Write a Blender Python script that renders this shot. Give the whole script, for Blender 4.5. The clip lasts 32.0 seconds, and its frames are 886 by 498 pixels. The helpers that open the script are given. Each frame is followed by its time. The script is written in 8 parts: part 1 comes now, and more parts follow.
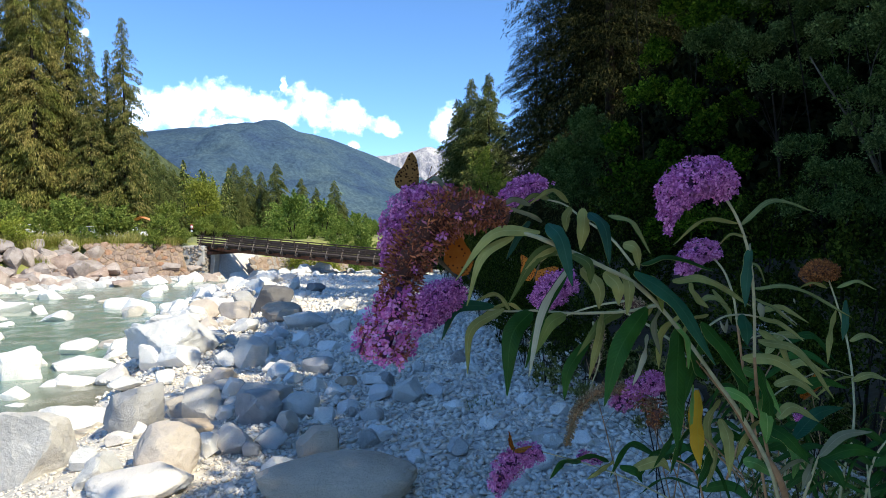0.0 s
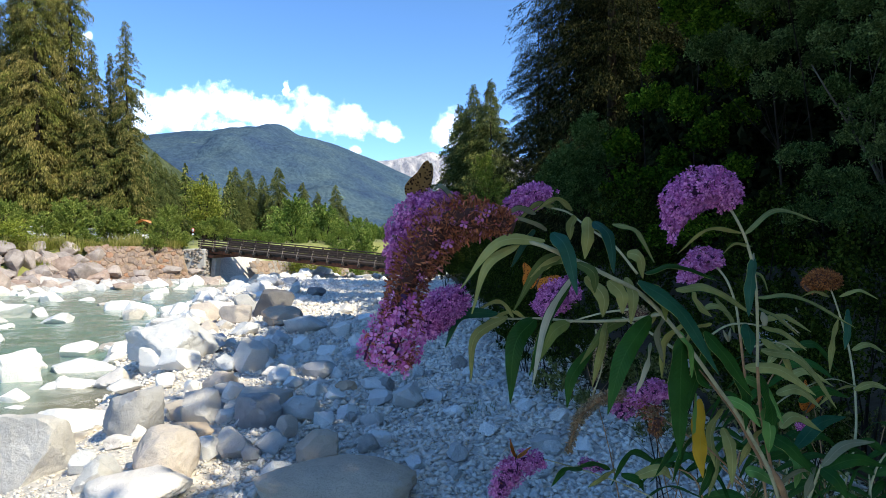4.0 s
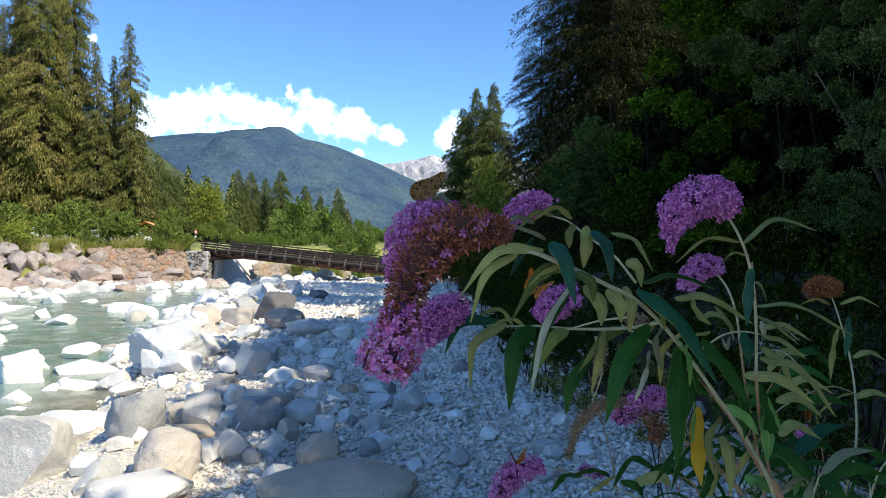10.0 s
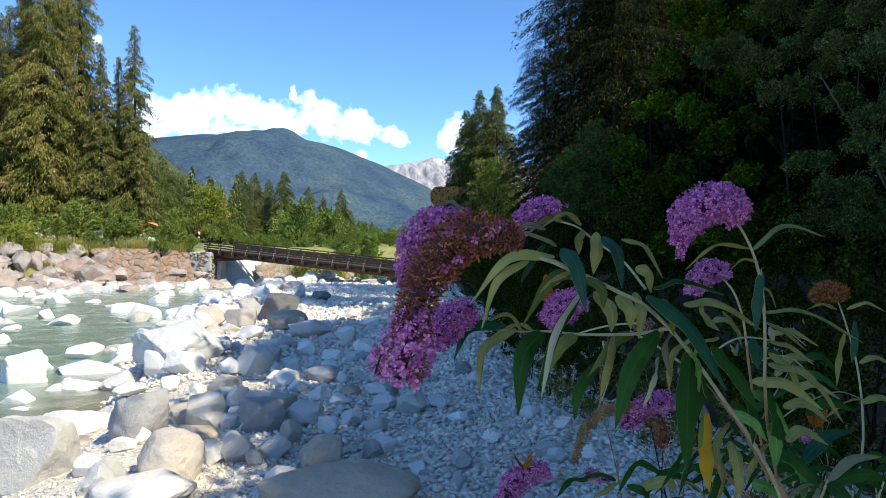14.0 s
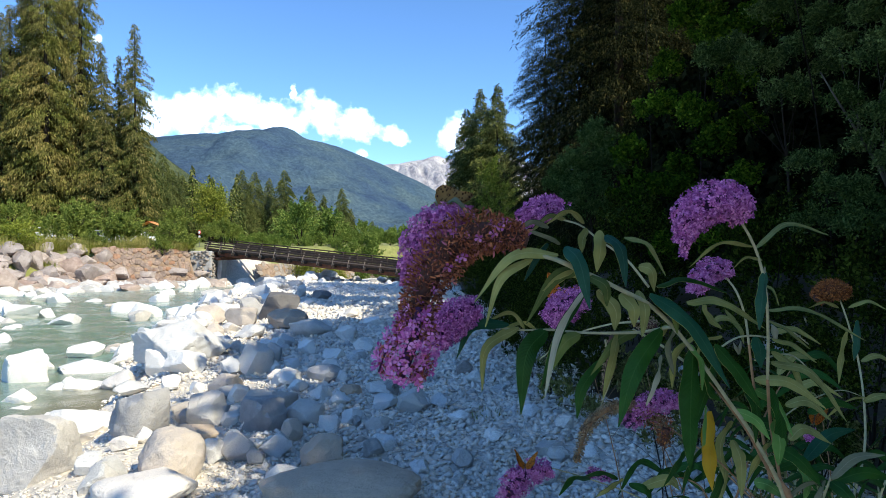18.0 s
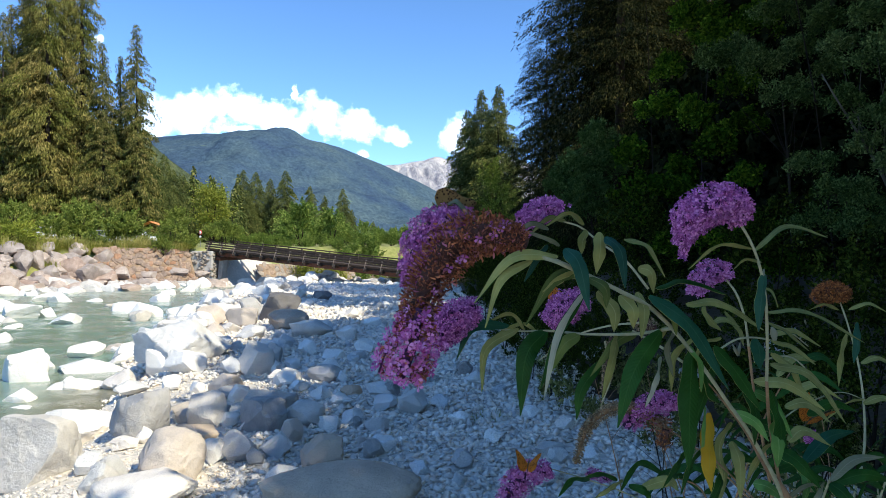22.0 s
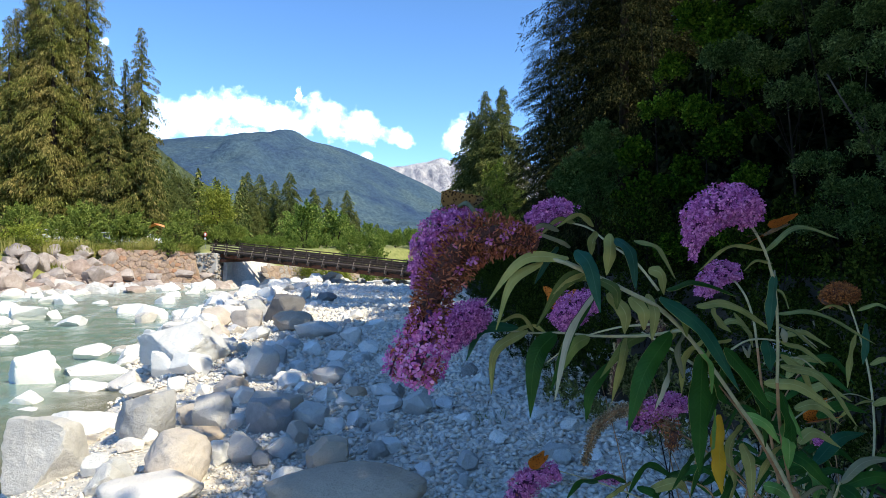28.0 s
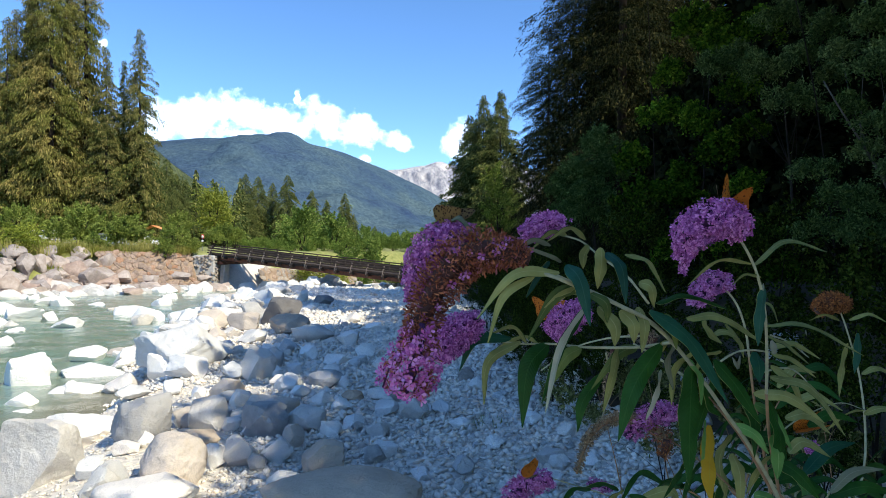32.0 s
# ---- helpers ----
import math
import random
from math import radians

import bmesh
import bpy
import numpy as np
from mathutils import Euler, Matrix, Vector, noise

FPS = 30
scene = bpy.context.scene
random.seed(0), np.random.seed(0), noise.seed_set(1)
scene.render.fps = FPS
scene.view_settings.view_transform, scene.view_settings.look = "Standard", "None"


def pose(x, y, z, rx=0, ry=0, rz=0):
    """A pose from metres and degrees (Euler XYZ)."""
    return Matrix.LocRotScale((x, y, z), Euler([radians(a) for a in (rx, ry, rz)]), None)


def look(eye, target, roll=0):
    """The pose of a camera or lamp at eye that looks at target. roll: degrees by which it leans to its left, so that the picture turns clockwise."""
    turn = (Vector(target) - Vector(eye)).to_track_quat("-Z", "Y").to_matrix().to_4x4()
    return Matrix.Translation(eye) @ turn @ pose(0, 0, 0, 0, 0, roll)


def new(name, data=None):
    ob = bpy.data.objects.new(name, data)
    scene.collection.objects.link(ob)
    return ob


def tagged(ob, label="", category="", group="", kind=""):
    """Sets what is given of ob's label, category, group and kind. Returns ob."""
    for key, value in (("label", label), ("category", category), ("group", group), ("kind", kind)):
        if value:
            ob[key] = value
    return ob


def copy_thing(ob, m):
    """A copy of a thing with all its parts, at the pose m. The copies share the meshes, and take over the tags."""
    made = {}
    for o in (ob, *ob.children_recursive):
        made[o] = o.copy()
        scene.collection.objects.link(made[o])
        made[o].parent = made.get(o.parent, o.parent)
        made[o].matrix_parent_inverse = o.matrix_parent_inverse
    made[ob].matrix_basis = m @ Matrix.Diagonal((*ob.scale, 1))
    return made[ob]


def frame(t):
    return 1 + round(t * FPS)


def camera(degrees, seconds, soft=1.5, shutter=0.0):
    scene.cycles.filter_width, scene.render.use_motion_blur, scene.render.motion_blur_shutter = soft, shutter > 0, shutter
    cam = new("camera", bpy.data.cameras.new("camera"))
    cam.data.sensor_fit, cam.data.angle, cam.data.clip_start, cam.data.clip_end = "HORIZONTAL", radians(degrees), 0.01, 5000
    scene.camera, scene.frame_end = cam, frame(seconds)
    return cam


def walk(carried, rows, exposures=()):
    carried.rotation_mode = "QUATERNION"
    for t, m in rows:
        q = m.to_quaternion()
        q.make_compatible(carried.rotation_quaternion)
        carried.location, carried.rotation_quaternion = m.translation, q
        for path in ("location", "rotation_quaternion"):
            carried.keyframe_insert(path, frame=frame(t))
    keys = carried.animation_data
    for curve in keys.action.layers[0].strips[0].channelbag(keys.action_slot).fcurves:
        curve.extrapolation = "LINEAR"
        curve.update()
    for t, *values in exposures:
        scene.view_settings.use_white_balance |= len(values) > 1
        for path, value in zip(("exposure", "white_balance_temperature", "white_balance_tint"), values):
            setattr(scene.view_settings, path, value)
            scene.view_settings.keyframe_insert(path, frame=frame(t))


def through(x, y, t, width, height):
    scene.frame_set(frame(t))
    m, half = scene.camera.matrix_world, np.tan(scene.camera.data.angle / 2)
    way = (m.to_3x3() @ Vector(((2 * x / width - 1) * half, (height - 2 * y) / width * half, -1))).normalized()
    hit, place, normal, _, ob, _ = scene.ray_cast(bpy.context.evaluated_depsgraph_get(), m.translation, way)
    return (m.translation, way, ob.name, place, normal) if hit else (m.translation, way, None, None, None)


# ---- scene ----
cam = camera(70, 32.0, soft=0.6)
walk(cam, [
    (0.0, pose(0.0061, 0.0068, 1.6913, 88.334, 0.851, -0.542)),
    (0.5, pose(0.0062, 0.0067, 1.6914, 88.357, 0.754, -0.558)),
    (1.0, pose(0.0063, 0.0058, 1.6918, 88.393, 0.688, -0.587)),
    (1.5, pose(0.0063, 0.0046, 1.6930, 88.458, 0.644, -0.603)),
    (2.0, pose(0.0058, 0.0036, 1.6940, 88.545, 0.596, -0.596)),
    (2.5, pose(0.0050, 0.0034, 1.6942, 88.631, 0.547, -0.570)),
    (3.0, pose(0.0044, 0.0043, 1.6938, 88.702, 0.501, -0.523)),
    (3.5, pose(0.0036, 0.0053, 1.6934, 88.761, 0.422, -0.456)),
    (5.5, pose(0.0016, 0.0030, 1.6938, 88.899, 0.595, -0.385)),
    (6.0, pose(0.0040, 0.0038, 1.6952, 88.991, 0.771, -0.390)),
    (6.5, pose(0.0055, 0.0039, 1.6957, 89.042, 0.875, -0.393)),
    (7.0, pose(0.0060, 0.0037, 1.6958, 89.033, 0.856, -0.398)),
    (7.5, pose(0.0059, 0.0036, 1.6962, 88.998, 0.719, -0.400)),
    (8.0, pose(0.0055, 0.0034, 1.6968, 88.995, 0.503, -0.378)),
    (8.5, pose(0.0051, 0.0033, 1.6973, 89.027, 0.299, -0.339)),
    (9.0, pose(0.0051, 0.0030, 1.6975, 89.064, 0.216, -0.312)),
    (9.5, pose(0.0054, 0.0024, 1.6975, 89.085, 0.206, -0.288)),
    (10.0, pose(0.0051, 0.0017, 1.6976, 89.089, 0.153, -0.243)),
    (10.5, pose(0.0037, 0.0007, 1.6980, 89.123, 0.109, -0.193)),
    (11.0, pose(0.0025, -0.0004, 1.6989, 89.191, 0.110, -0.153)),
    (11.5, pose(0.0019, -0.0011, 1.7001, 89.230, 0.099, -0.126)),
    (12.0, pose(0.0015, -0.0014, 1.7009, 89.227, 0.090, -0.097)),
    (12.5, pose(0.0011, -0.0009, 1.7006, 89.210, 0.070, -0.054)),
    (13.0, pose(-0.0000, -0.0003, 1.7001, 89.198, 0.001, -0.007)),
    (13.5, pose(-0.0012, -0.0002, 1.7003, 89.218, -0.055, 0.019)),
    (14.0, pose(-0.0014, -0.0003, 1.7010, 89.248, -0.055, 0.014)),
    (14.5, pose(-0.0013, -0.0007, 1.7017, 89.251, -0.050, -0.009)),
    (16.5, pose(-0.0034, -0.0006, 1.7014, 89.206, -0.097, 0.017)),
    (17.0, pose(-0.0033, 0.0004, 1.7010, 89.148, -0.075, 0.032)),
    (17.5, pose(-0.0033, 0.0010, 1.7006, 89.127, -0.019, 0.046)),
    (18.0, pose(-0.0037, 0.0003, 1.7004, 89.157, -0.009, 0.051)),
    (18.5, pose(-0.0045, -0.0010, 1.7004, 89.206, -0.022, 0.036)),
    (19.0, pose(-0.0042, -0.0017, 1.7007, 89.257, 0.032, -0.000)),
    (19.5, pose(-0.0028, -0.0018, 1.7012, 89.286, 0.096, -0.036)),
    (20.0, pose(-0.0014, -0.0017, 1.7012, 89.258, 0.073, -0.045)),
    (20.5, pose(-0.0011, -0.0015, 1.7008, 89.202, 0.019, -0.022)),
    (21.0, pose(-0.0014, -0.0013, 1.7006, 89.193, 0.014, 0.015)),
    (21.5, pose(-0.0020, -0.0015, 1.7008, 89.226, -0.035, 0.067)),
    (22.0, pose(-0.0033, -0.0022, 1.7008, 89.231, -0.175, 0.125)),
    (22.5, pose(-0.0044, -0.0024, 1.7005, 89.214, -0.244, 0.168)),
    (23.0, pose(-0.0050, -0.0024, 1.7003, 89.215, -0.196, 0.191)),
    (23.5, pose(-0.0050, -0.0024, 1.7004, 89.238, -0.166, 0.206)),
    (24.0, pose(-0.0049, -0.0027, 1.7008, 89.276, -0.193, 0.230)),
    (24.5, pose(-0.0049, -0.0037, 1.7013, 89.312, -0.204, 0.252)),
    (25.0, pose(-0.0048, -0.0041, 1.7015, 89.334, -0.137, 0.261)),
    (25.5, pose(-0.0041, -0.0038, 1.7012, 89.343, -0.007, 0.259)),
    (27.5, pose(-0.0068, -0.0016, 1.7016, 89.334, -0.063, 0.462)),
    (28.0, pose(-0.0080, -0.0015, 1.7012, 89.361, -0.044, 0.498)),
    (28.5, pose(-0.0085, -0.0016, 1.7015, 89.421, 0.002, 0.510)),
    (29.0, pose(-0.0080, -0.0019, 1.7028, 89.515, 0.096, 0.485)),
    (29.5, pose(-0.0065, -0.0023, 1.7044, 89.624, 0.209, 0.441)),
    (30.0, pose(-0.0056, -0.0036, 1.7056, 89.703, 0.233, 0.408)),
    (30.5, pose(-0.0055, -0.0055, 1.7066, 89.721, 0.121, 0.381)),
    (31.0, pose(-0.0054, -0.0067, 1.7073, 89.698, -0.035, 0.346)),
    (31.5, pose(-0.0050, -0.0079, 1.7082, 89.676, -0.187, 0.313)),
    (32.0, pose(-0.0046, -0.0098, 1.7095, 89.670, -0.375, 0.282)),
], exposures=[(0.0, 0.95, 5000, 5), (32.0, 0.95, 5000, 5)])

# ---- light ----
SUN_AZ, SUN_EL = radians(126), radians(46)
world = bpy.data.worlds.new("sky")
scene.world = world
world.use_nodes = True
wt = world.node_tree
sky = wt.nodes.new("ShaderNodeTexSky")
sky.sky_type, sky.sun_disc = "NISHITA", False
sky.sun_elevation, sky.sun_rotation = SUN_EL, SUN_AZ
sky.altitude, sky.air_density, sky.dust_density, sky.ozone_density = 1500, 1.0, 0.0, 1.7
wt.nodes["Background"].inputs[1].default_value = 0.099
wt.links.new(sky.outputs[0], wt.nodes["Background"].inputs[0])
sun_data = bpy.data.lights.new("sun", "SUN")
sun_data.energy, sun_data.angle, sun_data.color = 3.65, radians(0.55), (1.0, 0.77, 0.47)
sun = new("sun", sun_data)
sun_dir = Vector((math.sin(SUN_AZ) * math.cos(SUN_EL), math.cos(SUN_AZ) * math.cos(SUN_EL), math.sin(SUN_EL)))
sun.matrix_world = look(sun_dir * 60, (0, 0, 0))


# ---- materials ----
def material(name):
    m = bpy.data.materials.new(name)
    m.use_nodes = True
    return m, m.node_tree.nodes, m.node_tree.links, m.node_tree.nodes["Principled BSDF"]


def ramp(nodes, stops):
    r = nodes.new("ShaderNodeValToRGB")
    while len(r.color_ramp.elements) < len(stops):
        r.color_ramp.elements.new(0.5)
    for e, (p, c) in zip(r.color_ramp.elements, stops):
        e.position, e.color = p, (*c, 1)
    return r


def noise_node(nodes, links, scale, detail=4.0, coord="Object", rough=0.6, stretch=None):
    n = nodes.new("ShaderNodeTexNoise")
    n.inputs["Scale"].default_value, n.inputs["Detail"].default_value = scale, detail
    n.inputs["Roughness"].default_value = rough
    t = nodes.new("ShaderNodeTexCoord")
    if stretch:
        mp = nodes.new("ShaderNodeMapping")
        mp.inputs["Scale"].default_value = stretch
        links.new(t.outputs[coord], mp.inputs[0])
        links.new(mp.outputs[0], n.inputs["Vector"])
    else:
        links.new(t.outputs[coord], n.inputs["Vector"])
    return n


def mix(nodes, links, a, b, fac, kind="MIX"):
    """a, b: colours or sockets; fac: number or socket."""
    x = nodes.new("ShaderNodeMix")
    x.data_type, x.blend_type = "RGBA", kind
    for i, v in ((0, fac), (6, a), (7, b)):
        if isinstance(v, bpy.types.NodeSocket):
            links.new(v, x.inputs[i])
        elif i == 0:
            x.inputs[0].default_value = v
        else:
            x.inputs[i].default_value = (*v, 1)
    return x.outputs[2]


def bump(nodes, links, bsdf, height, strength, distance):
    b = nodes.new("ShaderNodeBump")
    b.inputs["Strength"].default_value, b.inputs["Distance"].default_value = strength, distance
    links.new(height, b.inputs["Height"])
    links.new(b.outputs[0], bsdf.inputs["Normal"])


def stone_material(name, low, high, tint, speck=120.0, rough=0.85, per="object", big=2.2, relief=0.024, fleck=0.55):
    """Granite-like stone: large patches, speckles, a tint that varies from stone to stone."""
    m, n, l, b = material(name)
    large = noise_node(n, l, big, 5)
    fine = noise_node(n, l, speck, 3, rough=0.75)
    c1 = ramp(n, [(0.3, low), (0.7, high)])
    l.new(large.outputs[0], c1.inputs[0])
    c2 = ramp(n, [(0.36, (0.5, 0.5, 0.51)), (0.5, (1, 1, 1)), (0.68, (1.15, 1.14, 1.12))])
    l.new(fine.outputs[0], c2.inputs[0])
    c = mix(n, l, c1.outputs[0], c2.outputs[0], fleck, "MULTIPLY")
    if per == "object":
        rnd = n.new("ShaderNodeObjectInfo").outputs["Random"]
    else:
        rnd = n.new("ShaderNodeNewGeometry").outputs["Random Per Island"]
    t = ramp(n, [(0.0, (0.72, 0.73, 0.75)), (0.35, (1, 1, 1)), (0.75, (1.12, 1.1, 1.06)), (0.95, tint), (1.0, (0.6, 0.6, 0.62))])
    l.new(rnd, t.inputs[0])
    c = mix(n, l, c, t.outputs[0], 1.0, "MULTIPLY")
    l.new(c, b.inputs["Base Color"])
    b.inputs["Roughness"].default_value = rough
    mid = noise_node(n, l, big * 7, 8, rough=0.7)
    grit = noise_node(n, l, speck * 0.45, 6, rough=0.8)
    both = n.new("ShaderNodeMath")
    both.operation = "MULTIPLY_ADD"
    both.inputs[1].default_value = 0.22
    l.new(grit.outputs[0], both.inputs[0])
    l.new(mid.outputs[0], both.inputs[2])
    bump(n, l, b, both.outputs[0], 1.0, relief)
    return m


def leaf_material(name, stops, rough=0.5, through=0.25, patch=None):
    """Foliage: colour varies leaf by leaf, some light shines through."""
    m, n, l, b = material(name)
    rnd = n.new("ShaderNodeNewGeometry").outputs["Random Per Island"]
    c = ramp(n, stops)
    l.new(rnd, c.inputs[0])
    col = c.outputs[0]
    if patch:
        big = noise_node(n, l, patch[0], 3)
        r2 = ramp(n, [(patch[2] if len(patch) > 2 else 0.4, patch[1]), (0.6, (1, 1, 1))])
        l.new(big.outputs[0], r2.inputs[0])
        col = mix(n, l, col, r2.outputs[0], 1.0, "MULTIPLY")
    l.new(col, b.inputs["Base Color"])
    b.inputs["Roughness"].default_value, b.inputs["Specular IOR Level"].default_value = rough + 0.2, 0.05
    tr = n.new("ShaderNodeBsdfTranslucent")
    l.new(col, tr.inputs[0])
    mx = n.new("ShaderNodeMixShader")
    mx.inputs[0].default_value = through
    l.new(b.outputs[0], mx.inputs[1])
    l.new(tr.outputs[0], mx.inputs[2])
    l.new(mx.outputs[0], n["Material Output"].inputs[0])
    return m


def plain_material(name, low, high, scale=8.0, rough=0.7, metal=0.0, stretch=None, depth=0.01):
    m, n, l, b = material(name)
    a = noise_node(n, l, scale, 6, stretch=stretch)
    c = ramp(n, [(0.3, low), (0.7, high)])
    l.new(a.outputs[0], c.inputs[0])
    l.new(c.outputs[0], b.inputs["Base Color"])
    b.inputs["Roughness"].default_value, b.inputs["Metallic"].default_value = rough, metal
    bump(n, l, b, a.outputs[0], 0.4, depth)
    return m


GRANITE = stone_material("granite", (0.48, 0.455, 0.42), (0.70, 0.665, 0.615), (1.0, 0.9, 0.8))
WHITE_ROCK = stone_material("bleached_granite", (0.76, 0.735, 0.69), (0.91, 0.885, 0.84), (0.98, 0.93, 0.88))
GRAVEL = stone_material("gravel_stone", (0.68, 0.63, 0.56), (0.93, 0.865, 0.765), (1.03, 0.94, 0.85), per="island", relief=0.008, fleck=0.2)
BROWN_ROCK = stone_material("reddish_rock", (0.29, 0.235, 0.20), (0.52, 0.45, 0.40), (1.04, 0.9, 0.8))
DARK_ROCK = stone_material("dark_grey_rock", (0.17, 0.16, 0.16), (0.27, 0.25, 0.23), (1, 0.9, 0.8))
MASONRY = stone_material("masonry_stone", (0.20, 0.14, 0.105), (0.38, 0.29, 0.22), (1.15, 0.85, 0.6))
PALE_WALL = stone_material("pale_wall_stone", (0.24, 0.20, 0.165), (0.40, 0.35, 0.29), (1.1, 0.9, 0.75))
UMBER_ROCK = stone_material("grey_brown_granite", (0.43, 0.345, 0.255), (0.66, 0.545, 0.41), (1.0, 0.88, 0.76))
MORTAR = plain_material("earthy_mortar", (0.20, 0.13, 0.075), (0.38, 0.29, 0.20), 2.5, 0.95)
BARK = plain_material("bark", (0.014, 0.011, 0.008), (0.045, 0.036, 0.028), 9, 0.9, stretch=(1, 1, 0.2), depth=0.03)
BARK.node_tree.nodes["Principled BSDF"].inputs["Specular IOR Level"].default_value = 0.1
TIMBER = plain_material("weathered_timber", (0.026, 0.018, 0.013), (0.068, 0.046, 0.032), 5, 0.8, stretch=(1, 1, 1))
GREY_TIMBER = plain_material("grey_timber", (0.15, 0.12, 0.095), (0.27, 0.22, 0.18), 6, 0.85)
RUST = plain_material("rusty_girder", (0.08, 0.03, 0.018), (0.18, 0.075, 0.04), 4, 0.75)
CONCRETE = plain_material("concrete", (0.33, 0.31, 0.29), (0.5, 0.48, 0.45), 3, 0.9)
SPRUCE = leaf_material("spruce_needles", [(0, (0.040, 0.054, 0.014)), (0.4, (0.130, 0.130, 0.034)), (0.8, (0.245, 0.210, 0.062)), (1, (0.380, 0.290, 0.112))], 0.6, 0.12, (0.35, (0.7, 0.8, 0.6)))
OLD_SPRUCE = leaf_material("old_spruce_needles", [(0, (0.042, 0.044, 0.012)), (0.35, (0.165, 0.142, 0.036)), (0.75, (0.275, 0.228, 0.066)), (1, (0.42, 0.33, 0.115))], 0.6, 0.10, (0.35, (0.62, 0.78, 0.5)))
MID_SPRUCE = leaf_material("green_spruce_needles", [(0, (0.041, 0.061, 0.017)), (0.5, (0.128, 0.149, 0.039)), (1, (0.281, 0.268, 0.078))], 0.6, 0.12, (0.35, (0.65, 0.7, 0.65)))
# near-bank spruces: needles darkened so that the colour carries the bank's shade
SHADED_SPRUCE = leaf_material("shaded_spruce_needles", [(0, (0.008, 0.012, 0.004)), (0.6, (0.024, 0.029, 0.009)), (1, (0.095, 0.088, 0.030))], 0.65, 0.08)
GREEN_LEAF = leaf_material("green_leaves", [(0, (0.120, 0.156, 0.024)), (0.5, (0.252, 0.300, 0.054)), (1, (0.432, 0.468, 0.108))], 0.5, 0.3, (0.5, (0.7, 0.75, 0.7)))
SAPLING_LEAF = leaf_material("sapling_leaves", [(0, (0.06, 0.095, 0.012)), (0.5, (0.16, 0.215, 0.028)), (1, (0.36, 0.40, 0.06))], 0.5, 0.3)
MID_LEAF = leaf_material("deep_green_leaves", [(0, (0.090, 0.143, 0.026)), (0.5, (0.194, 0.269, 0.051)), (1, (0.404, 0.463, 0.098))], 0.55, 0.2, (0.4, (0.7, 0.75, 0.65)))
YELLOW_LEAF = leaf_material("yellow_green_leaves", [(0, (0.16, 0.20, 0.02)), (1, (0.34, 0.36, 0.05))], 0.5, 0.3)
# willow and alder: noise patches darken some clumps like shaded gaps between boughs
WILLOW_LEAF = leaf_material("willow_leaves", [(0, (0.044, 0.069, 0.022)), (0.6, (0.139, 0.190, 0.055)), (1, (0.354, 0.409, 0.133))], 0.6, 0.15, (0.8, (0.55, 0.62, 0.5)))
BLUE_WILLOW = leaf_material("blue_green_willow_leaves", [(0, (0.042, 0.075, 0.018)), (0.6, (0.110, 0.170, 0.044)), (1, (0.24, 0.31, 0.095))], 0.6, 0.15, (0.8, (0.6, 0.65, 0.6)))
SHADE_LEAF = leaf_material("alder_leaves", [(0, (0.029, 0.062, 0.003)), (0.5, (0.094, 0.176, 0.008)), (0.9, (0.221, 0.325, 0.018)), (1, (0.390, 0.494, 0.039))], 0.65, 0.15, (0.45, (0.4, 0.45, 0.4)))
# thicket bushes: shade put into the colour, both overall and in dark patches
SHADED_THICKET_LEAF = leaf_material("shaded_thicket_leaves", [(0, (0.012, 0.021, 0.002)), (0.5, (0.034, 0.052, 0.004)), (1, (0.13, 0.155, 0.02))], 0.65, 0.10, (0.45, (0.4, 0.45, 0.4)))
WEED_LEAF = leaf_material("weed_leaves", [(0, (0.07, 0.085, 0.02)), (0.6, (0.20, 0.21, 0.06)), (1, (0.42, 0.38, 0.14))], 0.6, 0.15)
# near-black leaves: the depth of shade inside the wood is in their colour
DEEP_SHADE_LEAF = leaf_material("deep_shade_leaves", [(0, (0.006, 0.008, 0.003)), (0.7, (0.014, 0.018, 0.006)), (1, (0.030, 0.032, 0.012))], 0.7, 0.05)
GREY_BARK = plain_material("pale_grey_bark", (0.06, 0.05, 0.035), (0.14, 0.12, 0.09), 9, 0.9, stretch=(1, 1, 0.2), depth=0.02)
GRASS = leaf_material("dry_grass", [(0, (0.22, 0.23, 0.05)), (0.5, (0.36, 0.34, 0.09)), (1, (0.48, 0.42, 0.15))], 0.7, 0.2)
# leaves of the unseen shade trees, extra pale and translucent to brighten the shade
FILL_LEAF = leaf_material("pale_fill_leaves", [(0, (0.40, 0.42, 0.09)), (0.5, (0.52, 0.53, 0.13)), (1, (0.62, 0.60, 0.19))], 0.5, 0.55)


# ---- mesh tools ----
def part(name, bm, mat, parent=None, label="", smooth=True):
    """Link a bmesh or mesh as one object, under a thing or part if given."""
    if isinstance(bm, bmesh.types.BMesh):
        me = bpy.data.meshes.new(name)
        bm.to_mesh(me)
        bm.free()
    else:
        me = bm
    if not me.materials:
        for mm in (mat if isinstance(mat, (list, tuple)) else [mat]):
            me.materials.append(mm)
    if smooth:
        me.polygons.foreach_set("use_smooth", [True] * len(me.polygons))
    ob = new(name, me)
    if parent:
        ob.parent = parent
    if label:
        tagged(ob, label)
    return ob


def crisp(me, degrees=24):
    """Smooth shading, broken at the sharp edges."""
    me.polygons.foreach_set("use_smooth", [True] * len(me.polygons))
    me.set_sharp_from_angle(angle=radians(degrees))
    return me


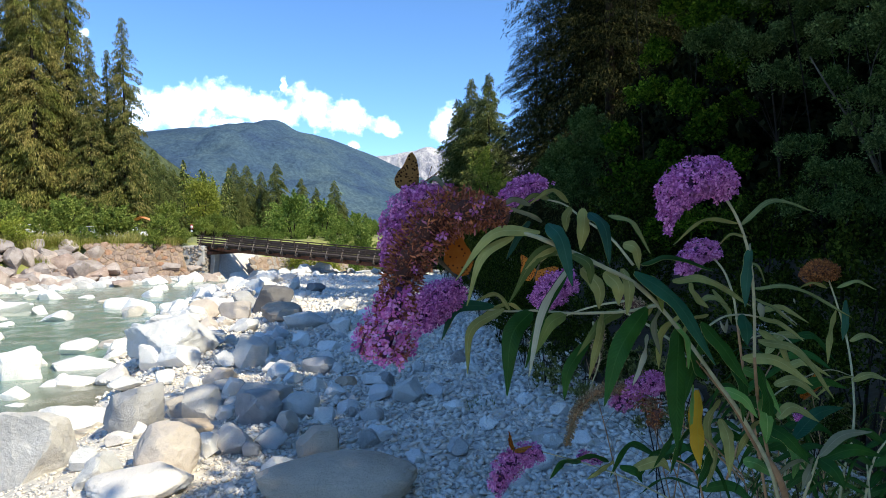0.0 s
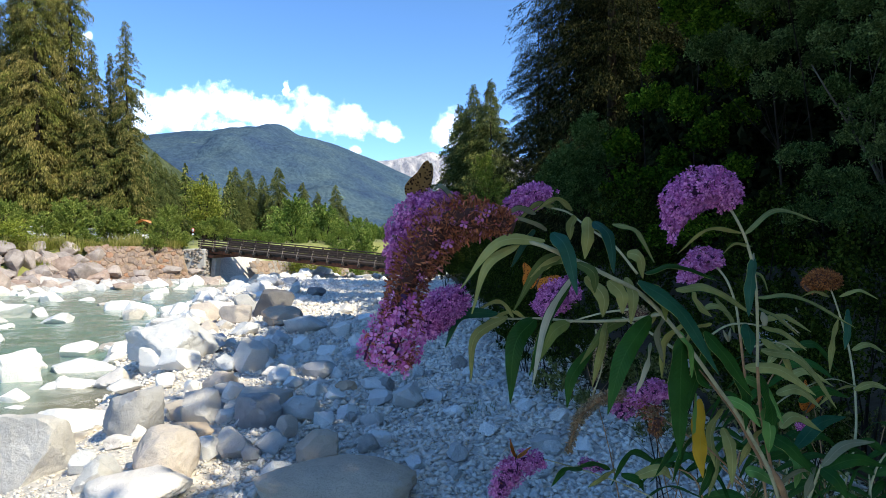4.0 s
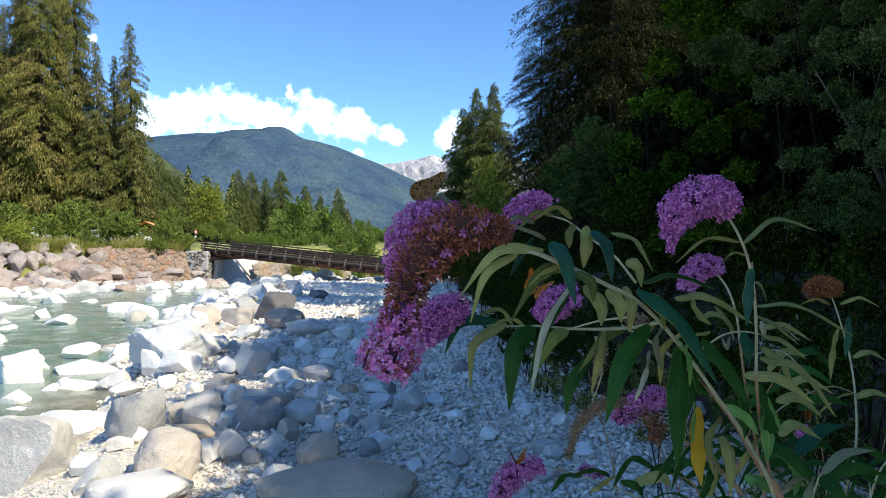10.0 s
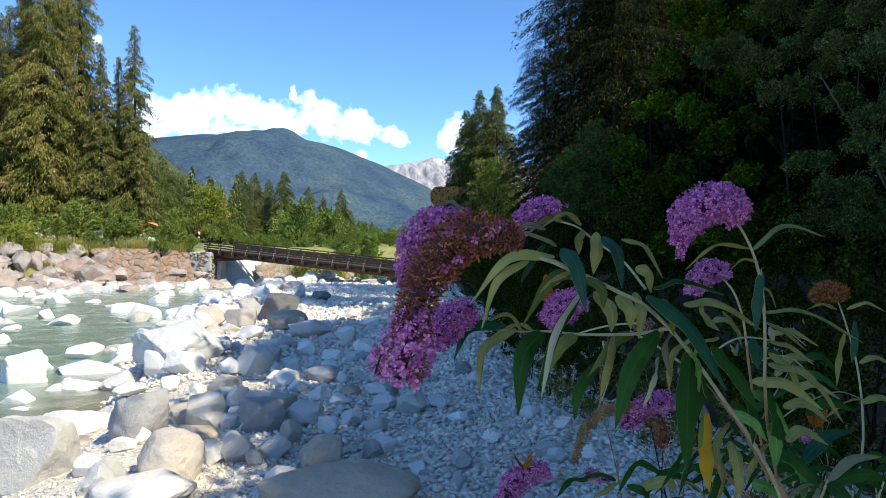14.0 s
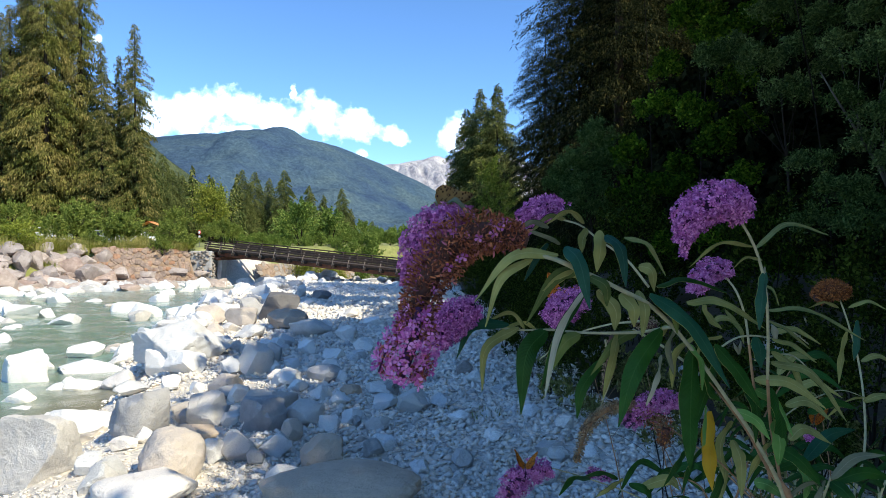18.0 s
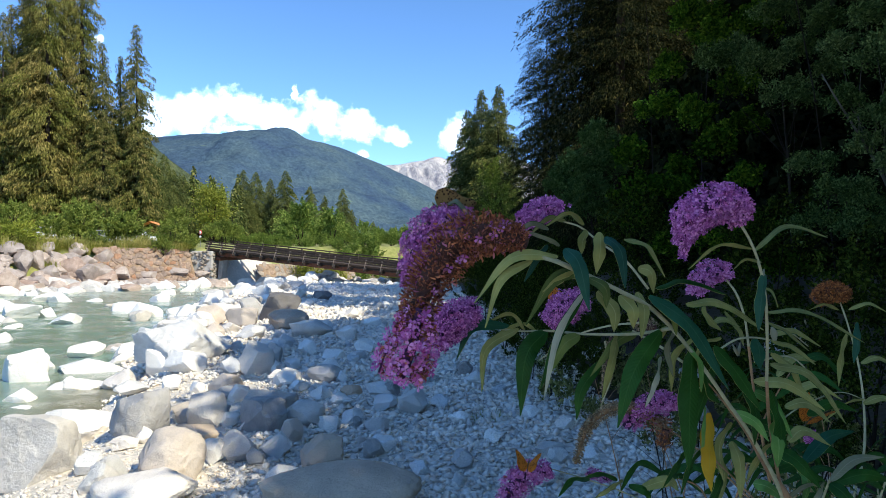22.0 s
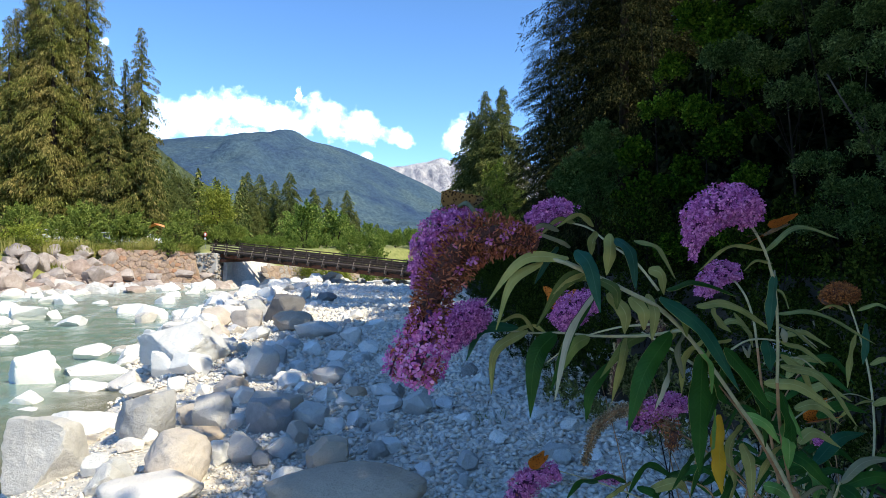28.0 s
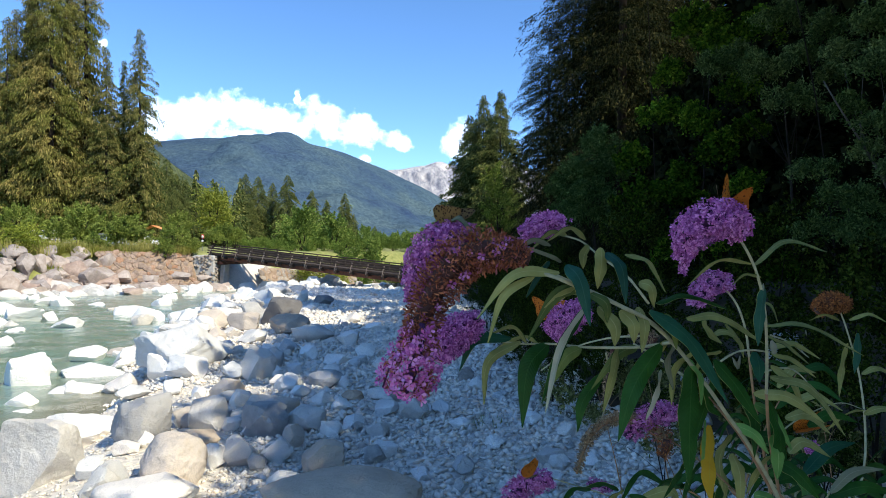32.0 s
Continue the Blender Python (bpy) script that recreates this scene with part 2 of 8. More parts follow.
def soup(name, v):
    """A mesh of loose polygons: v has the shape (polygons, corners, 3)."""
    v = np.asarray(v, dtype=np.float32)
    n, k = v.shape[:2]
    me = bpy.data.meshes.new(name)
    me.vertices.add(n * k)
    me.vertices.foreach_set("co", v.ravel())
    me.loops.add(n * k)
    me.loops.foreach_set("vertex_index", np.arange(n * k, dtype=np.int32))
    me.polygons.add(n)
    me.polygons.foreach_set("loop_start", np.arange(0, n * k, k, dtype=np.int32))
    me.update(calc_edges=True)
    return me


def solid(name, verts, tris):
    """A mesh from arrays of points and of triangles or quads."""
    verts, tris = np.asarray(verts, dtype=np.float32), np.asarray(tris, dtype=np.int32)
    k = tris.shape[1]
    me = bpy.data.meshes.new(name)
    me.vertices.add(len(verts))
    me.vertices.foreach_set("co", verts.ravel())
    me.loops.add(tris.size)
    me.loops.foreach_set("vertex_index", tris.ravel())
    me.polygons.add(len(tris))
    me.polygons.foreach_set("loop_start", np.arange(0, tris.size, k, dtype=np.int32))
    me.update(calc_edges=True)
    return me


def thing(name, label, category, group="", at=(0, 0, 0), kind=""):
    e = new(name)
    e.empty_display_size = 0.05
    e.location = at
    return tagged(e, label, category, group, kind)


def spline(points, n):
    """n points along a smooth curve through the given ones."""
    p = np.array(points, dtype=float)
    if len(p) < 3:
        return np.linspace(p[0], p[-1], n)
    q = np.vstack([2 * p[0] - p[1], p, 2 * p[-1] - p[-2]])
    out = []
    for s in np.linspace(0, len(p) - 1 - 1e-6, n):
        i = int(s)
        t = s - i
        a, b, c, d = q[i], q[i + 1], q[i + 2], q[i + 3]
        out.append(0.5 * (2 * b + (c - a) * t + (2 * a - 5 * b + 4 * c - d) * t ** 2 + (3 * b - a - 3 * c + d) * t ** 3))
    return np.array(out)


def tube_mesh(bm, points, radii, sides=7, rng=None, rough=0.0):
    """A tapered tube with closed ends along the points."""
    p = np.array(points, dtype=float)
    r = np.interp(np.linspace(0, 1, len(p)), np.linspace(0, 1, len(radii)), radii)
    rings = []
    for i in range(len(p)):
        d = Vector(p[min(i + 1, len(p) - 1)] - p[max(i - 1, 0)]).normalized()
        s = d.orthogonal().normalized() if i == 0 else (s - d * s.dot(d)).normalized()
        u = d.cross(s)
        ring = []
        for k in range(sides):
            a = 2 * math.pi * k / sides
            q = r[i] * (1 + (rng.uniform(-rough, rough) if rng else 0))
            ring.append(bm.verts.new(Vector(p[i]) + (s * math.cos(a) + u * math.sin(a)) * q))
        rings.append(ring)
    for a, b in zip(rings, rings[1:]):
        for k in range(sides):
            bm.faces.new((a[k], a[(k + 1) % sides], b[(k + 1) % sides], b[k]))
    bm.faces.new(rings[0][::-1])
    bm.faces.new(rings[-1])
    return bm


def box_mesh(bm, size, at=(0, 0, 0), turn=None, bevel=0.0):
    """A bevelled box of that size round a place."""
    m = Matrix.Translation(at) @ (turn.to_4x4() if turn else Matrix()) @ Matrix.Diagonal((*size, 1))
    made = bmesh.ops.create_cube(bm, size=1, matrix=m)
    if bevel:
        edges = {e for v in made["verts"] for e in v.link_edges}
        bmesh.ops.bevel(bm, geom=list(edges), offset=bevel, segments=1, affect="EDGES")
    return bm


ICO = {}


def ico(sub):
    if sub not in ICO:
        bm = bmesh.new()
        bmesh.ops.create_icosphere(bm, subdivisions=sub, radius=1)
        bm.verts.ensure_lookup_table()
        ICO[sub] = (np.array([v.co[:] for v in bm.verts]), np.array([[v.index for v in f.verts] for f in bm.faces]))
        bm.free()
    return ICO[sub]


def rock_points(sub, seed, facets=14, lump=0.06, soft=0.014, power=0.0):
    """A broken stone of about unit radius: flat worn faces; more facets make it rounder."""
    rng = np.random.RandomState(seed)
    d = ico(sub)[0]
    k = np.arange(facets) + 0.5
    turn = rng.uniform(0, 6.283, 2)
    th, ph = np.arccos(1 - 2 * k / facets), 2.39996 * k + turn[0]
    n = np.stack([np.cos(ph) * np.sin(th), np.sin(ph) * np.sin(th), np.cos(th)], 1)
    c, s = math.cos(turn[1]), math.sin(turn[1])
    n = n @ np.array([[1, 0, 0], [0, c, -s], [0, s, c]]).T + rng.normal(0, 0.25, (facets, 3))
    n /= np.linalg.norm(n, axis=1)[:, None]
    round_off = min(1.0, max(0.0, (facets - 12) / 10))
    soft = soft + 0.05 * round_off
    h = rng.uniform(0.66 + 0.2 * round_off, 1.0, facets)
    q = h / np.clip(d @ n.T, 0.02, None)
    cap = 1.45
    if power:
        # a worn block: between a ball and a box, with a few faces broken off it
        c, s = math.cos(turn[0]), math.sin(turn[0])
        e = np.abs(d @ np.array([[c, -s, 0], [s, c, 0], [0, 0, 1]]).T)
        cap = 0.86 * (e ** power).sum(1) ** (-1 / power)
        q = q * 0.87
    r = -soft * np.log(np.exp(-np.clip(q, 0, 6) / soft).sum(1) + np.exp(-cap / soft))
    p = d * r[:, None]
    if lump:
        off = rng.uniform(-50, 50, 3)
        w = np.array([noise.fractal(Vector(x * 1.6 + off), 1.0, 2.0, 5 if sub > 2 else 2) for x in d])
        p = p * (1 + lump * w)[:, None]
        if sub > 3:
            w = np.array([noise.ridged_multi_fractal(Vector(x * 3.4 + off), 0.8, 2.2, 5, 0.9, 2.0) for x in d])
            p = p * (1 + 0.028 * (w - 1.2))[:, None]
    p /= np.abs(p).max(0)
    return p


# ---- the lie of the land ----
def near_bank(y):
    return np.interp(y, [-20, 0, 5.6, 8, 10.5, 13, 23, 30, 45, 60, 75, 95], [-2.8, -3.2, -3.6, -4.1, -5.0, -6.2, -9.0, -10.5, -12, -7, 2, 18])


def far_bank(y):
    return np.interp(y, [-20, 10, 30, 37, 44, 48.5, 54, 63, 74, 90, 110], [-24, -26, -27.5, -26.8, -22.5, -18.4, -14.0, -7.5, 1, 16, 40])


def right_edge(y):
    return np.interp(y, [-20, 0, 5.4, 6.6, 7.3, 12, 20, 45, 60, 80], [2.4, 2.1, 1.9, 1.45, 1.0, 0.95, 0.7, -0.6, 6, 24])


def bed(y):
    return -0.032 * np.clip(y, -30, 62) - 0.006 * np.clip(y - 62, 0, 80)


def step(a, b, x):
    t = np.clip((x - a) / (b - a), 0, 1)
    return t * t * (3 - 2 * t)


def ground_z(x, y):
    z = bed(y) * np.ones_like(x)
    nb, fb, re = near_bank(y), far_bank(y), right_edge(y)
    z = z - 0.75 * step(nb + 0.9, nb - 1.6, x) * (1 - step(88, 100, y))
    land = 1.0 + 0.002 * np.clip(y - 50, 0, 400)
    z = z + (land - z) * step(fb + 0.5, fb - 4.2, x)
    z = z + (land - z) * step(84, 104, y) * (x < 60)
    z = z + step(re, re + 5, x) * 1.3 + step(re + 5, re + 60, x) * 14
    return z


SURFACE = {}


def surface_z(x, y):
    """Height of the finished ground sheet, bumps included."""
    if not SURFACE:
        return ground_z(x, y)
    xs, ys, z = SURFACE["x"], SURFACE["y"], SURFACE["z"]
    i, j = np.clip(np.searchsorted(xs, x) - 1, 0, len(xs) - 2), np.clip(np.searchsorted(ys, y) - 1, 0, len(ys) - 2)
    u, v = (x - xs[i]) / (xs[i + 1] - xs[i]), (y - ys[j]) / (ys[j + 1] - ys[j])
    return (z[j, i] * (1 - u) + z[j, i + 1] * u) * (1 - v) + (z[j + 1, i] * (1 - u) + z[j + 1, i + 1] * u) * v


def ground_at(x, y):
    return float(surface_z(np.array([float(x)]), np.array([float(y)]))[0])


def build_ground():
    def axis(lo, hi, fine, far):
        mid = np.arange(lo, hi + 1e-6, fine)
        out = far * np.linspace(0, 1, 26)[1:] ** 2.6
        return np.concatenate([lo - out[::-1], mid, hi + out])
    xs, ys = axis(-36, 14, 0.4, 4000), axis(-8, 72, 0.4, 4400)
    gx, gy = np.meshgrid(xs, ys)
    x, y = gx.ravel(), gy.ravel()
    z = ground_z(x, y)
    near = (np.abs(x + 10) < 40) & (y < 90) & (y > -12)
    w = np.array([noise.fractal(Vector((a * 0.7, b * 0.7, 3.0)), 1.0, 2.0, 4) if f else 0.0 for a, b, f in zip(x, y, near)])
    z = z + 0.10 * w
    SURFACE.update(x=xs, y=ys, z=z.reshape(len(ys), len(xs)))
    nx = len(xs)
    i, j = np.meshgrid(np.arange(nx - 1), np.arange(len(ys) - 1))
    a = (j * nx + i).ravel()
    me = solid("ground", np.stack([x, y, z], 1), np.stack([a, a + 1, a + 1 + nx, a + nx], 1))
    m, n, l, b = material("gravel_bed")
    big = noise_node(n, l, 0.8, 6)
    fine = n.new("ShaderNodeTexVoronoi")
    fine.inputs["Scale"].default_value = 22
    tc = n.new("ShaderNodeTexCoord")
    l.new(tc.outputs["Object"], fine.inputs["Vector"])
    stones = ramp(n, [(0.0, (0.46, 0.43, 0.37)), (0.5, (0.66, 0.61, 0.53)), (1.0, (0.84, 0.78, 0.68))])
    l.new(fine.outputs["Color"], stones.inputs[0])
    patch = ramp(n, [(0.3, (0.85, 0.85, 0.86)), (0.7, (1.1, 1.08, 1.05))])
    l.new(big.outputs[0], patch.inputs[0])
    gravel = mix(n, l, stones.outputs[0], patch.outputs[0], 1.0, "MULTIPLY")
    # grass and leaf litter beyond the banks: by place, since the plants grow there
    earth = ramp(n, [(0.3, (0.15, 0.17, 0.035)), (0.7, (0.31, 0.30, 0.09))])
    e2 = noise_node(n, l, 2.5, 6)
    l.new(e2.outputs[0], earth.inputs[0])
    at = n.new("ShaderNodeAttribute")
    at.attribute_name = "soil"
    col = mix(n, l, gravel, earth.outputs[0], at.outputs["Fac"])
    # leaf litter on the floor of the wood
    floor = ramp(n, [(0.3, (0.030, 0.024, 0.014)), (0.7, (0.095, 0.072, 0.040))])
    l.new(e2.outputs[0], floor.inputs[0])
    at2 = n.new("ShaderNodeAttribute")
    at2.attribute_name = "litter"
    col = mix(n, l, col, floor.outputs[0], at2.outputs["Fac"])
    l.new(col, b.inputs["Base Color"])
    b.inputs["Roughness"].default_value = 0.95
    bump(n, l, b, fine.outputs["Distance"], 0.6, 0.015)
    soil = np.maximum.reduce([step(far_bank(y) - 0.2 - 2.2 * step(47, 50, y) * step(57, 54, y), far_bank(y) - 1.2 - 2.6 * step(47, 50, y) * step(57, 54, y), x), step(right_edge(y), right_edge(y) + 0.7, x), step(86, 96, y)])
    at_litter = me.attributes.new("litter", "FLOAT", "POINT")
    at_litter.data.foreach_set("value", (step(right_edge(y), right_edge(y) + 0.8, x) * step(62, 50, y)).astype(np.float32))
    at_soil = me.attributes.new("soil", "FLOAT", "POINT")
    at_soil.data.foreach_set("value", soil.astype(np.float32))
    tagged(part("ground", me, m), "pale gravel river bed with grassy banks", "ground", kind="structure")


build_ground()


def build_water():
    ys = np.concatenate([np.arange(-14, 40, 0.16), np.arange(40, 92, 0.5)])
    us = np.linspace(0, 1, 150)
    gy, gu = np.meshgrid(ys, us, indexing="ij")
    lo, hi = far_bank(gy) - 0.6, near_bank(gy) + 0.9
    x, y = (lo + (hi - lo) * gu).ravel(), gy.ravel()
    w = np.array([noise.fractal(Vector((a * 0.55, b * 0.9, 0)), 0.9, 2.1, 4) for a, b in zip(x, y)])
    z = bed(y) - 0.36 + 0.05 * w
    nu = len(us)
    j, i = np.meshgrid(np.arange(len(ys) - 1), np.arange(nu - 1), indexing="ij")
    a = (j * nu + i).ravel()
    me = solid("water", np.stack([x, y, z], 1), np.stack([a, a + 1, a + 1 + nu, a + nu], 1))
    clear = me.attributes.new("shallow", "FLOAT", "POINT")
    clear.data.foreach_set("value", (step(near_bank(y) - 2.4, near_bank(y) - 0.4, x) * step(13, 9, y)).astype(np.float32))
    m, n, l, b = material("glacial_water")
    broad = noise_node(n, l, 0.35, 4, stretch=(1.0, 0.5, 1))
    c = ramp(n, [(0.3, (0.17, 0.235, 0.18)), (0.7, (0.23, 0.32, 0.26))])
    l.new(broad.outputs[0], c.inputs[0])
    foam = noise_node(n, l, 1.4, 9, rough=0.72, stretch=(1.0, 0.45, 1))
    f = ramp(n, [(0.55, (0, 0, 0)), (0.72, (0.8, 0.8, 0.8))])
    l.new(foam.outputs[0], f.inputs[0])
    col = mix(n, l, c.outputs[0], (0.75, 0.78, 0.76), f.outputs[0])
    bed_seen = n.new("ShaderNodeAttribute")
    bed_seen.attribute_name = "shallow"
    col = mix(n, l, col, (0.20, 0.185, 0.12), bed_seen.outputs["Fac"])
    l.new(col, b.inputs["Base Color"])
    b.inputs["Roughness"].default_value, b.inputs["IOR"].default_value = 0.12, 1.33
    rip = noise_node(n, l, 5.0, 6, stretch=(1.0, 0.6, 1))
    bump(n, l, b, rip.outputs[0], 0.5, 0.05)
    tagged(part("water", me, m), "milky turquoise glacial river water flowing past boulders", "river", kind="structure")


build_water()


def foam_streaks():
    """Thin rafts of white foam that drift down the river."""
    rng = np.random.RandomState(19)
    foam, n, l, s = material("river_foam")
    v = noise_node(n, l, 6, 8, rough=0.75)
    cut = ramp(n, [(0.42, (0, 0, 0)), (0.75, (0.8, 0.8, 0.8))])
    l.new(v.outputs[0], cut.inputs[0])
    s.inputs["Base Color"].default_value, s.inputs["Roughness"].default_value = (0.78, 0.81, 0.79, 1), 0.6
    l.new(cut.outputs[0], s.inputs["Alpha"])
    made = []
    for i in range(16):
        k = 22
        a = np.linspace(0, 2 * math.pi, k, endpoint=False)
        r = 1 + 0.35 * np.array([noise.noise(Vector((math.cos(t) * 1.5, math.sin(t) * 1.5, i * 3.7))) for t in a])
        ring = np.stack([np.cos(a) * r * rng.uniform(0.16, 0.3), np.sin(a) * r * rng.uniform(0.5, 1.1), 0 * a], 1)
        bm = bmesh.new()
        top = [bm.verts.new(p + np.array([0, 0, 0.012])) for p in ring]
        low = [bm.verts.new(p * 1.06 - np.array([0, 0, 0.02])) for p in ring]
        bm.faces.new(top)
        for j in range(k):
            bm.faces.new((low[j], low[(j + 1) % k], top[(j + 1) % k], top[j]))
        o = tagged(part("foam_raft", bm, foam, smooth=False), "raft of white foam drifting on the river", "foam", "foam on the river")
        made.append((o, rng.uniform(3, 34), rng.uniform(0.15, 0.8), rng.uniform(0.5, 0.9)))
    return made


FOAM = foam_streaks()


# ---- mountains and sky ----
def forest_slope(name, stops, tree, relief, meadow=None):
    """Forested mountain side: tree texture, stands of other kinds, meadow strips."""
    m, n, l, b = material(name)
    stands = noise_node(n, l, 0.0032, 7, rough=0.65)
    trees = noise_node(n, l, tree, 3, rough=0.8, stretch=(1, 0.6, 0.8))
    c = ramp(n, stops)
    l.new(stands.outputs[0], c.inputs[0])
    t = ramp(n, [(0.36, (0.35, 0.4, 0.5)), (0.62, (1.25, 1.2, 1.1))])
    l.new(trees.outputs[0], t.inputs[0])
    col = mix(n, l, c.outputs[0], t.outputs[0], 0.6, "MULTIPLY")
    if meadow:
        g = noise_node(n, l, 0.004, 3, stretch=(1, 1, 2.6))
        f = ramp(n, [(0.71, (0, 0, 0)), (0.74, (0.8, 0.8, 0.8))])
        l.new(g.outputs[0], f.inputs[0])
        col = mix(n, l, col, meadow, f.outputs[0])
    l.new(col, b.inputs["Base Color"])
    b.inputs["Roughness"].default_value, b.inputs["Specular IOR Level"].default_value = 0.95, 0.1
    bump(n, l, b, trees.outputs[0], 1.0, relief)
    return m


def mountain(name, crest, near, label, mat, rough, seed, base=0.0, cols=150, rows=60, power=1.0, detail=5, gully=0.0, amp=0.16):
    """A mountain side that climbs from its foot line to a crest; crest: (x, y, z) along the ridge, near: how far in front the foot lies."""
    ridge = spline(crest, cols)
    v = []
    for i, (x, y, z) in enumerate(ridge):
        for j in range(rows):
            s = j / (rows - 2)
            if s <= 1:
                k = 1 - s
                px, py = x * (1 - 0.25 * k * near / max(y, 1)), y - near * k
                pz = base + (z - base) * s ** power
            else:
                px, py, pz = x, y + near * 0.5, base
            q = Vector((px, py, pz)) * (1 / rough)
            w = noise.fractal(q + Vector((seed, 0, 0)), 0.9, 2.1, detail)
            env = min(1, 4 * (1.03 - min(s, 1.0)) * (0.15 + s))
            g = gully * abs(noise.noise(Vector((px / rough * 1.7, seed, pz / rough * 0.15))))
            v.append((px, py, pz + (w * rough * amp - g * rough) * env))
    a = np.array([i * rows + j for i in range(cols - 1) for j in range(rows - 1)])
    me = solid(name, v, np.stack([a, a + rows, a + rows + 1, a + 1], 1))
    return tagged(part(name, me, mat), label, "mountain", kind="structure")


# far slope: the blue of the distance haze is put into the forest colour
HAZY_FOREST = forest_slope("hazy_far_forest", [(0.34, (0.044, 0.070, 0.130)), (0.5, (0.066, 0.102, 0.142)), (0.66, (0.090, 0.128, 0.146))], 0.07, 7, (0.22, 0.29, 0.15))
NEAR_FOREST = forest_slope("hill_forest", [(0.3, (0.060, 0.080, 0.040)), (0.7, (0.130, 0.145, 0.062))], 0.11, 12)
CREST = ((-250, 300, 3800), (-20, 263, 3800), (130, 252, 3700), (240, 244, 3600), (300, 241, 3550), (345, 237, 3500), (400, 240, 3480), (440, 238, 3470), (480, 234, 3450), (502, 231.5, 3450), (520, 237, 3480), (540, 249, 3500), (575, 257, 3530), (604, 264, 3550), (640, 280, 3580), (662, 290, 3600), (702, 308, 3700), (746, 328, 3800), (842, 375, 3900), (1000, 421, 4000))
mountain("mountain_main", [((u - 784) * d / 1119.7, d, 1.7 + (426.5 - v) * d / 1119.7) for u, v, d in CREST], 2300, "forested mountain tinted blue for haze, with bare grassy summit", HAZY_FOREST, 620, 3.0, -60, 220, 80, 1.0)


def rock_face():
    m, n, l, b = material("pale_rock_face")
    a = noise_node(n, l, 0.010, 8, rough=0.7, stretch=(1, 1, 0.35))
    c = ramp(n, [(0.38, (0.20, 0.20, 0.25)), (0.5, (0.46, 0.43, 0.43)), (0.66, (0.66, 0.61, 0.57))])
    l.new(a.outputs[0], c.inputs[0])
    l.new(c.outputs[0], b.inputs["Base Color"])
    b.inputs["Roughness"].default_value = 1.0
    bump(n, l, b, a.outputs[0], 1.0, 40)
    return m


mountain("mountain_rocky", [(-578.726, 4500.000, 504.067), (-438.064, 4500.000, 536.218), (-337.590, 4500.000, 544.256), (-196.928, 4500.000, 560.332), (-56.265, 4500.000, 592.483), (64.303, 4500.000, 576.408), (308.833, 4550.000, 631.556), (723.051, 4600.000, 515.230), (1133.875, 4600.000, 268.736)], 500, "bare pale limestone peak in sunlight", rock_face(), 160, 9.0, 0, 160, 70, 0.8, 6, 0.3, amp=0.34)
HILL = [(-1007.270, 760.000, 249.445), (-703.045, 800.000, 226.760), (-519.246, 850.000, 180.096), (-427.543, 880.000, 147.096), (-402.000, 930.000, 117.981), (-392.069, 1000.000, 97.261), (-391.980, 1100.000, 80.293), (-384.031, 1250.000, 60.868), (-355.095, 1400.000, 42.961), (-262.928, 1600.000, 15.989)]
mountain("hill_side", HILL, 560, "steep hillside covered with spruce forest", NEAR_FOREST, 120, 5.0, 0, 160, 50, 1.0, amp=0.05)


